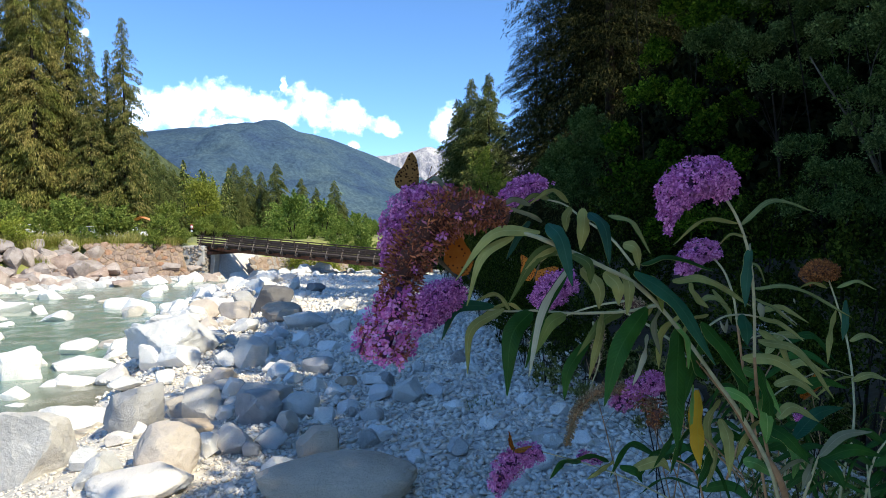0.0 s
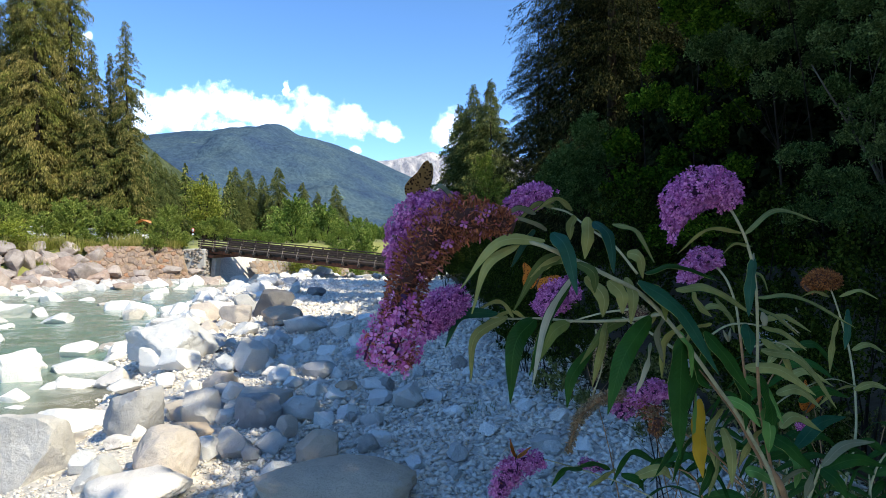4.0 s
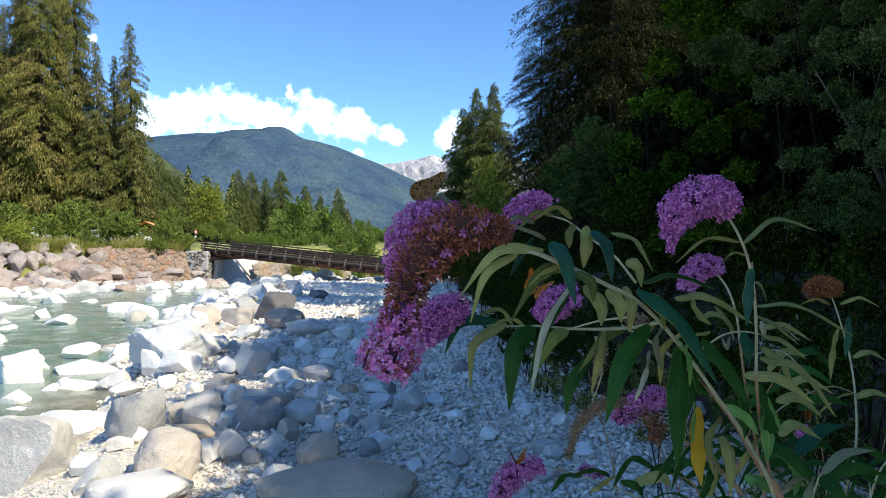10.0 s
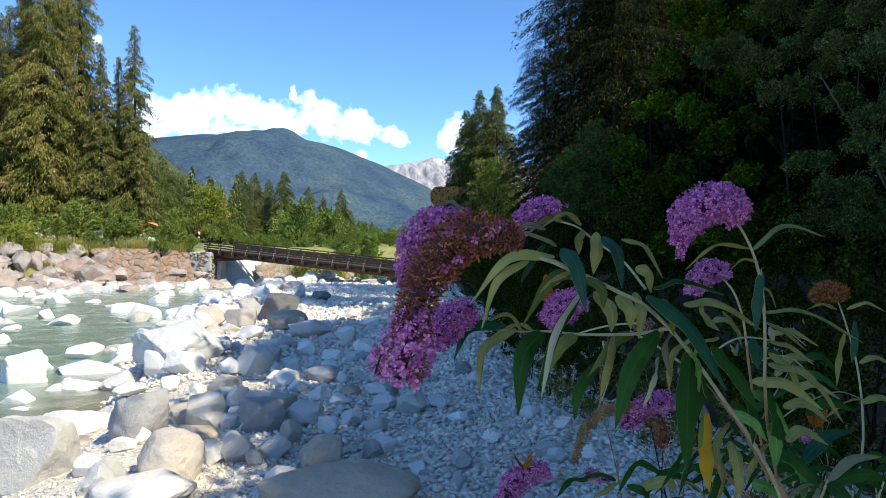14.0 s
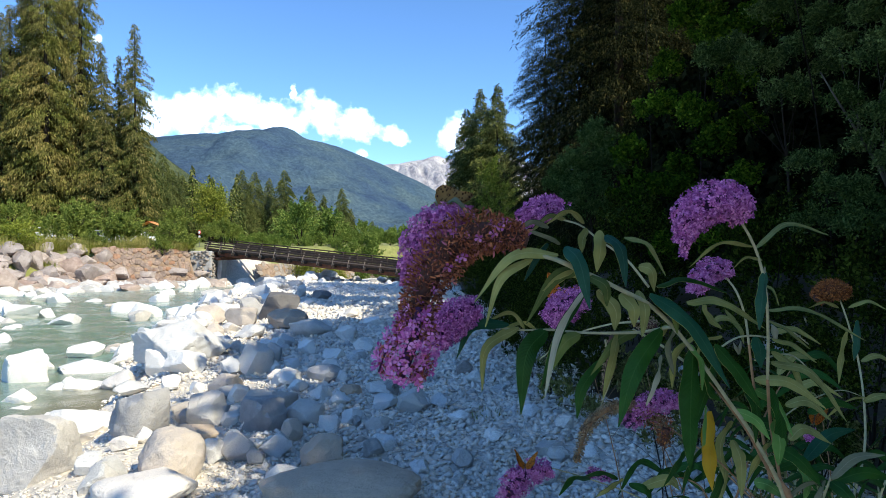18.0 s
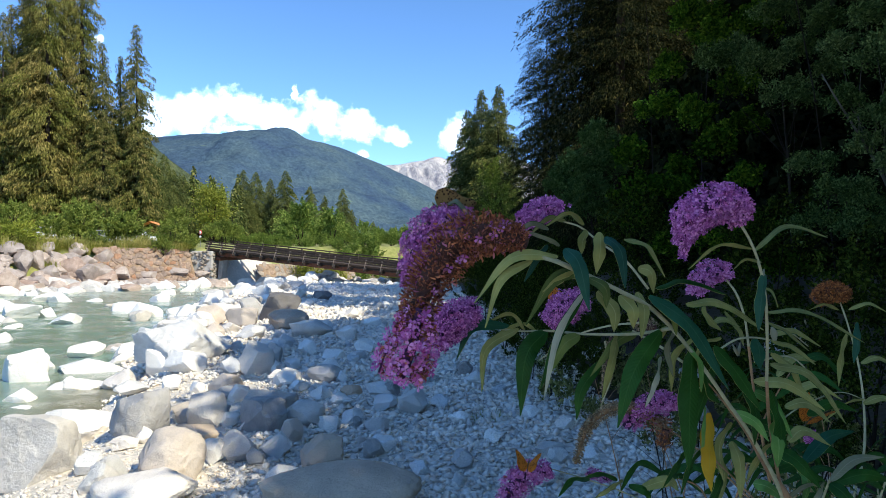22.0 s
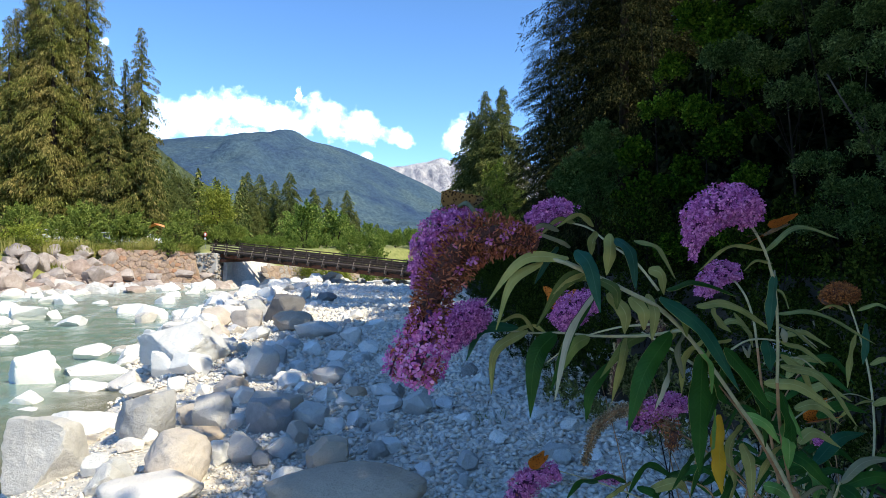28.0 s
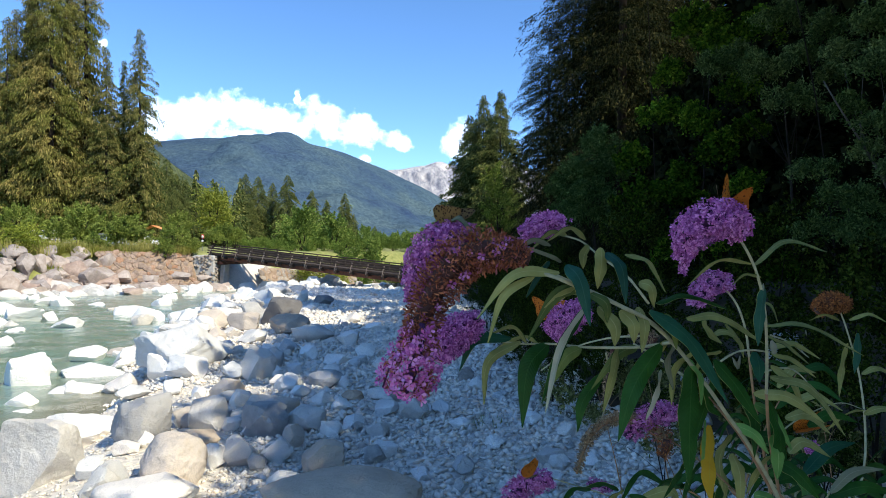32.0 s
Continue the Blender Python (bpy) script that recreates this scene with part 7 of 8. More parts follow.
leaf((0.758, 1.220, 1.569), (0.719, 1.201, 1.581), (0.689, 1.200, 1.571), 0.0118, OLIVE, DARK, 50)
leaf((0.789, 1.210, 1.546), (0.780, 1.196, 1.510), (0.776, 1.200, 1.470), 0.0249, TEAL, OLIVE, 10)
leaf((0.763, 1.200, 1.528), (0.745, 1.187, 1.483), (0.741, 1.190, 1.428), 0.0233, OLIVE, DARK, 20)
leaf((0.790, 1.200, 1.469), (0.822, 1.203, 1.480), (0.867, 1.220, 1.460), 0.0147, OLIVE, DARK, 40)
leaf((0.769, 1.160, 1.410), (0.711, 1.119, 1.413), (0.658, 1.100, 1.385), 0.0179, OLIVE, DARK, 40)
leaf((0.769, 1.160, 1.403), (0.791, 1.147, 1.417), (0.828, 1.150, 1.405), 0.0169, OLIVE, DARK, 40)
leaf((0.483, 0.850, 1.402), (0.528, 0.870, 1.430), (0.584, 0.900, 1.430), 0.0224, TEALDARK, OLIVE, 35)
leaf((0.477, 0.780, 1.404), (0.507, 0.783, 1.429), (0.556, 0.800, 1.427), 0.0144, PALEOL, DARK, 40)
leaf((0.479, 0.780, 1.401), (0.521, 0.783, 1.411), (0.571, 0.800, 1.395), 0.0192, DARK, OLIVE, 30)
leaf((0.301, 0.660, 1.522), (0.322, 0.657, 1.512), (0.343, 0.670, 1.488), 0.0138, LIGHT, OLIVE, 20)
leaf((0.383, 0.740, 1.463), (0.362, 0.727, 1.452), (0.348, 0.730, 1.421), 0.0170, OLIVE, DARK, 25)
leaf((0.392, 0.740, 1.456), (0.405, 0.721, 1.447), (0.429, 0.720, 1.418), 0.0222, DARK, OLIVE, 25)
leaf((0.317, 0.700, 1.478), (0.320, 0.686, 1.459), (0.323, 0.690, 1.416), 0.0194, OLIVE, DARK, 10)
leaf((0.469, 0.780, 1.401), (0.432, 0.761, 1.402), (0.406, 0.760, 1.385), 0.0159, PALEOL, DARK, 30)
leaf((0.469, 0.780, 1.401), (0.453, 0.761, 1.394), (0.443, 0.760, 1.371), 0.0187, PALEOL, DARK, 10)
leaf((0.476, 0.780, 1.401), (0.483, 0.761, 1.394), (0.496, 0.760, 1.371), 0.0215, DARK, OLIVE, 10)
leaf((0.343, 0.900, 1.399), (0.329, 0.892, 1.382), (0.311, 0.900, 1.348), 0.0153, DARK, OLIVE, 20)
leaf((0.312, 0.750, 1.458), (0.288, 0.737, 1.440), (0.276, 0.740, 1.402), 0.0136, DARK, OLIVE, 30)
leaf((0.335, 0.760, 1.427), (0.324, 0.747, 1.409), (0.312, 0.750, 1.380), 0.0184, DARK, OLIVE, 20)
leaf((0.391, 0.800, 1.393), (0.406, 0.792, 1.391), (0.435, 0.800, 1.369), 0.0195, LIGHT, OLIVE, 30)
leaf((0.189, 0.630, 1.608), (0.166, 0.617, 1.602), (0.141, 0.620, 1.567), 0.0129, OLIVEDARK, DARK, -30)
leaf((0.167, 0.620, 1.609), (0.160, 0.607, 1.589), (0.150, 0.610, 1.547), 0.0135, OLIVE, DARK, 20)
leaf((0.130, 0.620, 1.608), (0.112, 0.607, 1.600), (0.098, 0.610, 1.570), 0.0150, OLIVEDARK, DARK, -30)
leaf((0.209, 0.600, 1.619), (0.196, 0.592, 1.606), (0.195, 0.600, 1.590), 0.0131, OLIVE, DARK, 20)
leaf((0.230, 0.600, 1.601), (0.241, 0.598, 1.583), (0.246, 0.610, 1.555), 0.0125, LIGHT, OLIVE, 40)
leaf((0.262, 0.640, 1.571), (0.263, 0.632, 1.550), (0.278, 0.640, 1.536), 0.0117, DARK, OLIVE, 30)
leaf((0.115, 0.620, 1.720), (0.096, 0.601, 1.722), (0.078, 0.600, 1.707), 0.0089, OLIVE, DARK, 50)
leaf((0.129, 0.600, 1.716), (0.111, 0.581, 1.726), (0.089, 0.580, 1.714), 0.0093, OLIVE, DARK, 55)
leaf((0.128, 0.580, 1.710), (0.122, 0.572, 1.701), (0.123, 0.580, 1.689), 0.0120, OLIVE, DARK, 20)
leaf((0.079, 0.500, 1.710), (0.064, 0.486, 1.714), (0.054, 0.490, 1.707), 0.0052, PALEOL, DARK, 30)
leaf((0.086, 0.490, 1.697), (0.075, 0.476, 1.702), (0.053, 0.480, 1.710), 0.0046, PALEOL, DARK, 40)
leaf((0.352, 0.800, 1.612), (0.373, 0.803, 1.587), (0.386, 0.820, 1.565), 0.0118, OLIVE, DARK, 30)
leaf((0.473, 0.900, 1.508), (0.505, 0.919, 1.532), (0.557, 0.950, 1.520), 0.0169, OLIVE, DARK, 40)
leaf((0.484, 0.900, 1.464), (0.518, 0.903, 1.469), (0.562, 0.920, 1.436), 0.0188, OLIVE, DARK, 35)
leaf((0.550, 1.000, 1.462), (0.598, 1.020, 1.470), (0.660, 1.050, 1.437), 0.0175, OLIVE, DARK, 40)
leaf((0.574, 1.000, 1.425), (0.623, 1.020, 1.439), (0.686, 1.050, 1.418), 0.0212, DARK, OLIVE, 35)
leaf((0.283, 0.700, 1.631), (0.292, 0.703, 1.614), (0.313, 0.720, 1.599), 0.0130, OLIVE, DARK, 30)
leaf((0.317, 0.750, 1.604), (0.334, 0.758, 1.607), (0.362, 0.780, 1.595), 0.0102, OLIVE, DARK, 40)
leaf((0.282, 1.000, 1.320), (0.262, 0.992, 1.310), (0.238, 1.000, 1.292), 0.0179, OLIVE, DARK, 30)
leaf((0.273, 1.000, 1.320), (0.244, 0.992, 1.332), (0.211, 1.000, 1.320), 0.0143, DARK, OLIVE, 30)
leaf((0.229, 1.000, 1.320), (0.198, 0.981, 1.326), (0.176, 0.980, 1.302), 0.0195, DARK, OLIVE, 30)
leaf((0.291, 1.000, 1.312), (0.315, 0.992, 1.306), (0.327, 1.000, 1.285), 0.0161, DARK, OLIVE, 30)
leaf((0.309, 1.000, 1.307), (0.351, 0.992, 1.323), (0.371, 1.000, 1.303), 0.0214, OLIVE, DARK, 30)
leaf((0.383, 0.900, 1.399), (0.395, 0.892, 1.369), (0.387, 0.900, 1.318), 0.0209, OLIVE, DARK, 20)
leaf((-0.000, 0.500, 1.730), (0.007, 0.484, 1.730), (0.020, 0.485, 1.713), 0.0056, PALEOL, DARK, 40)

leaf((0.287, 0.660, 1.579), (0.265, 0.646, 1.546), (0.255, 0.650, 1.506), 0.0183, DARK, OLIVE, 15)
leaf((0.316, 0.680, 1.555), (0.326, 0.666, 1.525), (0.328, 0.670, 1.484), 0.0181, DARK, OLIVE, 20)
leaf((0.352, 0.720, 1.529), (0.373, 0.718, 1.516), (0.401, 0.730, 1.473), 0.0176, LIGHT, OLIVE, 25)
leaf((0.380, 0.740, 1.569), (0.408, 0.743, 1.550), (0.432, 0.760, 1.510), 0.0155, OLIVE, DARK, 30)
leaf((0.370, 0.720, 1.594), (0.410, 0.745, 1.595), (0.462, 0.780, 1.571), 0.0110, OLIVE, DARK, 45)
leaf((0.317, 0.700, 1.499), (0.300, 0.692, 1.476), (0.308, 0.700, 1.435), 0.0162, OLIVE, DARK, 20)
leaf((0.446, 0.820, 1.440), (0.474, 0.834, 1.451), (0.525, 0.860, 1.422), 0.0174, OLIVE, DARK, 35)
leaf((0.362, 0.740, 1.488), (0.388, 0.738, 1.480), (0.408, 0.750, 1.444), 0.0181, DARK, OLIVE, 25)
leaf((0.450, 0.800, 1.412), (0.452, 0.786, 1.398), (0.449, 0.790, 1.373), 0.0193, LIGHT, OLIVE, 20)
leaf((0.243, 0.620, 1.605), (0.219, 0.607, 1.589), (0.217, 0.610, 1.555), 0.0127, OLIVE, DARK, 25)
leaf((0.217, 0.600, 1.616), (0.207, 0.592, 1.599), (0.215, 0.600, 1.572), 0.0110, PALEOL, DARK, 30)
leaf((0.165, 0.550, 1.656), (0.169, 0.542, 1.640), (0.169, 0.550, 1.616), 0.0134, OLIVE, DARK, 15)
leaf((0.196, 0.570, 1.648), (0.201, 0.562, 1.638), (0.207, 0.570, 1.616), 0.0125, OLIVEDARK, DARK, 20)
leaf((0.113, 0.510, 1.671), (0.125, 0.502, 1.663), (0.128, 0.510, 1.647), 0.0112, OLIVEDARK, DARK, 20)

# shoots deeper in the bush
def back_shoots():
    rng = random.Random(77)
    for i in range(8):
        foot = Vector((rng.uniform(0.45, 0.8), rng.uniform(0.95, 1.25), rng.uniform(1.1, 1.22)))
        top = foot + Vector((rng.uniform(-0.12, 0.16), rng.uniform(-0.05, 0.1), rng.uniform(0.1, 0.26)))
        mid = (foot + top) / 2 + Vector((rng.uniform(-0.03, 0.03), 0, 0.03))
        ax = spline([foot, mid, top], 12)
        stem([foot[:], mid[:], top[:]], (0.0024, 0.001), rng.choice((STEM, WOODY)))
        for k in range(3, 12, 2):
            for s in (-1, 1):
                b = Vector(ax[k])
                ln = rng.uniform(0.06, 0.11)
                out = Vector((s * rng.uniform(0.5, 1.0), rng.uniform(-0.5, 0.5), 0.1)).normalized()
                leaf(b[:], (b + out * ln * 0.55 + Vector((0, 0, 0.012)))[:], (b + out * ln - Vector((0, 0, rng.uniform(0.02, 0.06))))[:], rng.uniform(0.012, 0.022), DARK, DARK, rng.uniform(20, 60))


back_shoots()


def dry_twigs():
    """Grey dead shoots that stand in the gravel under the bush."""
    rng = random.Random(78)
    t = thing("dry_brushwood", "grey-brown dead twigs under the butterfly bush", "twigs")
    for i in range(44):
        x, y = rng.uniform(0.95, 2.3), rng.uniform(1.7, 3.1)
        z = ground_at(x, y)
        lean = Vector((rng.uniform(-0.35, 0.3), rng.uniform(-0.2, 0.2), rng.uniform(0.7, 1.25)))
        foot = Vector((x, y, z - 0.03))
        mid = foot + lean * 0.55 + Vector((rng.uniform(-0.06, 0.06), 0, 0.04))
        pts = spline([foot, mid, foot + lean], 12)
        bm = tube_mesh(bmesh.new(), pts, (0.0045, 0.0032, 0.0012), 5)
        for k in (5, 7, 9):
            b = Vector(pts[k])
            out = Vector((rng.uniform(-1, 1), rng.uniform(-0.5, 0.5), rng.uniform(0.2, 0.9))) * rng.uniform(0.1, 0.26)
            tube_mesh(bm, spline([b, b + out * 0.5 + Vector((0, 0, 0.02)), b + out], 6), (0.0016, 0.001, 0.0005), 4)
        part("twig", bm, WOODY if i % 3 else BARK, t)


dry_twigs()


def undergrowth():
    """Low weeds and trailing shoots that cover the ground beside the bush."""
    g = "undergrowth beside the butterfly bush"
    lab = "low olive-green weeds in the shade of the bush"
    src = [leafy("weed", (2.0, 3.4, ground_at(2.0, 3.4)), (0.8, 0.7, 0.5), 26, 900, 0.05, 301, WEED_LEAF, lab, "weed", g, limbs=10, thick=0.006, low=0.0, shoot=0.16, rise=0.9, fat=0.2, ratio=0.36, hollow=0.3),
           leafy("weed", (2.5, 4.2, ground_at(2.5, 4.2)), (0.9, 0.8, 0.7), 26, 900, 0.06, 302, WEED_LEAF, lab, "weed", g, limbs=10, thick=0.006, low=0.0, shoot=0.18, rise=1.2, fat=0.2, ratio=0.5, hollow=0.3)]
    rng = random.Random(83)
    for i in range(24):
        y = rng.uniform(2.3, 7.5)
        x = float(right_edge(y)) + rng.uniform(-0.05, 1.7)
        again(src[i % 2], x, y, ground_at(x, y) - 0.02, rng.uniform(0.5, 1.1), rng.uniform(0, 6))


undergrowth()

# flower heads
panicle([(0.059, 0.470, 1.699), (0.032, 0.475, 1.706), (0.007, 0.480, 1.700), (-0.012, 0.480, 1.676), (-0.024, 0.475, 1.647), (-0.029, 0.465, 1.627)], [0.009, 0.0165, 0.021, 0.0185, 0.0135, 0.011], 30, 0.0085, MAUVE, 11, "drooping panicle, its middle withered brown", brown=4400, core=BROWN_CORE)
panicle([(0.017, 0.495, 1.716), (0.000, 0.500, 1.715), (-0.016, 0.500, 1.707), (-0.025, 0.495, 1.689), (-0.030, 0.490, 1.667)], [0.009, 0.0135, 0.0145, 0.0125, 0.006], 620, 0.0062, PURPLE, 13, "fresh purple side of the panicle")
panicle([(-0.022, 0.462, 1.651), (-0.025, 0.457, 1.629), (-0.031, 0.452, 1.613), (-0.035, 0.450, 1.601)], [0.011, 0.0175, 0.0215, 0.014], 120, 0.0078, PINK, 15, "pink drooping tip of the panicle, loosely set", brown=260, thin=0.22)
panicle([(-0.034, 0.455, 1.634), (-0.045, 0.452, 1.620), (-0.050, 0.450, 1.606)], [0.003, 0.007, 0.006], 9, 0.0084, PINK, 16, "loose pink florets beside the tip", thin=0.12)
panicle([(0.027, 0.600, 1.636), (0.009, 0.595, 1.628), (-0.005, 0.590, 1.618), (-0.011, 0.585, 1.602)], [0.010, 0.0165, 0.017, 0.009], 520, 0.0062, PURPLE, 17, "purple panicle hanging lower")
panicle([(0.113, 0.620, 1.734), (0.092, 0.620, 1.730), (0.070, 0.620, 1.720)], [0.007, 0.0125, 0.008], 270, 0.0066, PURPLE, 19, "small purple panicle", half=None)
panicle([(0.272, 0.585, 1.722), (0.260, 0.580, 1.735), (0.237, 0.575, 1.734), (0.220, 0.575, 1.720), (0.214, 0.575, 1.700)], [0.010, 0.0155, 0.0175, 0.0155, 0.007], 700, 0.0067, PURPLE, 21, "domed purple panicle in full bloom", brown=14)
panicle([(0.216, 0.575, 1.697), (0.214, 0.575, 1.686)], [0.004, 0.0025], 14, 0.0075, PURPLE, 22, "loose florets at the tip")
panicle([(0.443, 0.990, 1.652), (0.416, 0.985, 1.654), (0.393, 0.980, 1.637), (0.383, 0.980, 1.619)], [0.011, 0.018, 0.017, 0.010], 230, 0.0095, MAUVE, 23, "short mauve panicle on a pale stalk")
panicle([(0.201, 0.900, 1.621), (0.171, 0.900, 1.607), (0.144, 0.900, 1.584)], [0.014, 0.022, 0.014], 380, 0.0078, PURPLE, 25, "mauve panicle behind the leaves")
panicle([(0.356, 0.970, 1.452), (0.331, 0.965, 1.453), (0.300, 0.960, 1.448), (0.274, 0.960, 1.416)], [0.010, 0.017, 0.015, 0.014], 190, 0.0095, MAUVE, 27, "low mauve panicle, partly withered", brown=120, brown_part=[(0.347, 0.970, 1.413), (0.319, 0.965, 1.423), (0.288, 0.960, 1.442)])
panicle([(0.166, 0.990, 1.340), (0.133, 0.985, 1.337), (0.106, 0.980, 1.319), (0.091, 0.980, 1.284)], [0.010, 0.019, 0.020, 0.012], 260, 0.0095, MAUVE, 29, "purple-pink panicle low over the gravel", brown=20)
panicle([(0.781, 1.230, 1.598), (0.741, 1.220, 1.604), (0.714, 1.220, 1.586)], [0.014, 0.023, 0.014], 0, 0.010, RUSTY, 31, "rust-brown dried flower head", brown=1300, core=BROWN_CORE, brown_mat=RUSTY)
panicle([(0.339, 0.970, 1.413), (0.291, 0.960, 1.444), (0.245, 0.950, 1.446), (0.213, 0.950, 1.416), (0.196, 0.950, 1.364)], [0.008, 0.0095, 0.0095, 0.008, 0.004], 0, 0.010, STRAW, 33, "long drooping dried seed spike", brown=900, core=WOODY, brown_mat=STRAW)
panicle([(0.660, 1.120, 1.355), (0.646, 1.120, 1.345)], [0.010, 0.009], 50, 0.009, PURPLE, 35, "small purple panicle among the leaves")
panicle([(0.229, 1.020, 1.324), (0.247, 1.020, 1.321), (0.269, 1.020, 1.313)], [0.006, 0.010, 0.006], 40, 0.008, MAUVE, 37, "budding mauve sprig")
panicle([(0.235, 0.800, 1.603), (0.246, 0.780, 1.597), (0.255, 0.770, 1.594)], [0.008, 0.012, 0.008], 0, 0.008, STRAW, 39, "dried seed cluster", brown=110, core=BROWN_CORE, brown_mat=STRAW)
panicle([(0.222, 0.850, 1.570), (0.227, 0.880, 1.528), (0.224, 0.900, 1.486)], [0.006, 0.010, 0.005], 0, 0.008, STRAW, 41, "dried seed spike", brown=140, core=BROWN_CORE, brown_mat=STRAW)
panicle([(0.332, 0.950, 1.416), (0.329, 0.950, 1.399), (0.325, 0.950, 1.390)], [0.012, 0.012, 0.007], 0, 0.008, STRAW, 43, "dried seed cluster", brown=110, core=BROWN_CORE, brown_mat=RUSTY)
part("bud", tube_mesh(bmesh.new(), spline([(0.343, 0.660, 1.597), (0.342, 0.660, 1.605), (0.340, 0.660, 1.611)], 8), (0.002, 0.0042, 0.0012), 8), PALEOL, BUSH, "pale green leaf bud")
for a, b in (((0.305, 0.660, 1.581), (0.307, 0.660, 1.595)), ((0.305, 0.660, 1.581), (0.299, 0.660, 1.593)), ((0.299, 0.600, 1.665), (0.301, 0.600, 1.675)), ((0.682, 1.200, 1.552), (0.685, 1.200, 1.542))):
    part("bud", tube_mesh(bmesh.new(), [a, tuple((np.array(a) + np.array(b)) / 2), b], (0.0012, 0.0018, 0.0004), 6), PALEOL, BUSH)


# ---- butterflies ----
def wing_material(name, ground, dark, edge, size, limit, sheen=(1, 1, 1)):
    """A fritillary's wing: orange or grey-olive with rows of dark round spots."""
    m, n, l, b = material(name)
    tc = n.new("ShaderNodeTexCoord")
    v = n.new("ShaderNodeTexVoronoi")
    v.inputs["Scale"].default_value, v.inputs["Randomness"].default_value = size, 0.55
    l.new(tc.outputs["Object"], v.inputs["Vector"])
    s = ramp(n, [(limit, (1, 1, 1)), (limit + 0.05, (0, 0, 0))])
    l.new(v.outputs["Distance"], s.inputs[0])
    big = noise_node(n, l, 60, 3)
    g = ramp(n, [(0.3, ground), (0.7, edge)])
    l.new(big.outputs[0], g.inputs[0])
    col = mix(n, l, g.outputs[0], dark, s.outputs[0])
    l.new(col, b.inputs["Base Color"])
    b.inputs["Roughness"].default_value, b.inputs["Specular IOR Level"].default_value = 0.7, 0.1
    tr = n.new("ShaderNodeBsdfTranslucent")
    l.new(col, tr.inputs[0])
    mx = n.new("ShaderNodeMixShader")
    mx.inputs[0].default_value = 0.3
    l.new(b.outputs[0], mx.inputs[1])
    l.new(tr.outputs[0], mx.inputs[2])
    l.new(mx.outputs[0], n["Material Output"].inputs[0])
    return m


W_ORANGE = wing_material("orange_wing", (0.62, 0.20, 0.02), (0.08, 0.025, 0.01), (0.72, 0.27, 0.03), 330, 0.29)
W_PALE = wing_material("wing_underside", (0.22, 0.125, 0.036), (0.020, 0.011, 0.005), (0.34, 0.21, 0.07), 430, 0.36)
W_TAN = wing_material("orange_wing_underside", (0.50, 0.14, 0.010), (0.12, 0.04, 0.010), (0.62, 0.22, 0.025), 300, 0.26)
W_BROWN = wing_material("brown_wing", (0.20, 0.12, 0.04), (0.02, 0.013, 0.007), (0.30, 0.19, 0.07), 430, 0.34)
FUR = plain_material("butterfly_body", (0.08, 0.05, 0.02), (0.20, 0.14, 0.06), 300, 0.9, depth=0.0004)


def wing_mesh(name, outline, upper, under):
    """A thin wing with two skins; outline in the wing's plane, hinge at the origin."""
    pts = np.array([(x, y, 0) for x, y in outline])
    line = np.stack([np.interp(np.linspace(0, len(pts) - 1, 34), np.arange(len(pts)), pts[:, k]) for k in range(3)], 1)
    ring = (0.45 * spline(pts, 34) + 0.55 * line)[:, :2]
    c = ring.mean(0)
    verts, faces, mats = [], [], []
    for layer, dz in ((0, 0.00018), (1, -0.00018)):
        o = len(verts)
        for k in (0.0, 0.55, 1.0):
            for x, y in ring:
                px, py = c[0] + (x - c[0]) * k, c[1] + (y - c[1]) * k
                verts.append((px, py, dz + 0.05 * math.hypot(px, py) ** 2 * 6 + 0.0003 * math.sin(py * 900) * k))
        n = len(ring)
        for r in range(2):
            for i in range(n):
                a, b = o + r * n + i, o + r * n + (i + 1) % n
                faces.append((a, b, b + n, a + n) if not layer else (a, a + n, b + n, b))
                mats.append(layer)
    me = solid(name, verts, faces)
    me.polygons.foreach_set("material_index", mats)
    me.materials.append(upper)
    me.materials.append(under)
    return me


FORE = ((0.002, 0.0), (0.011, 0.012), (0.0175, 0.024), (0.019, 0.0335), (0.013, 0.0335), (0.003, 0.0275), (-0.009, 0.0225), (-0.009, 0.004), (0.002, 0.0))
HIND = ((0.0, 0.0), (0.006, 0.012), (0.005, 0.022), (-0.005, 0.0265), (-0.017, 0.021), (-0.021, 0.013), (-0.018, 0.004), (-0.008, 0.0), (0.0, 0.0))


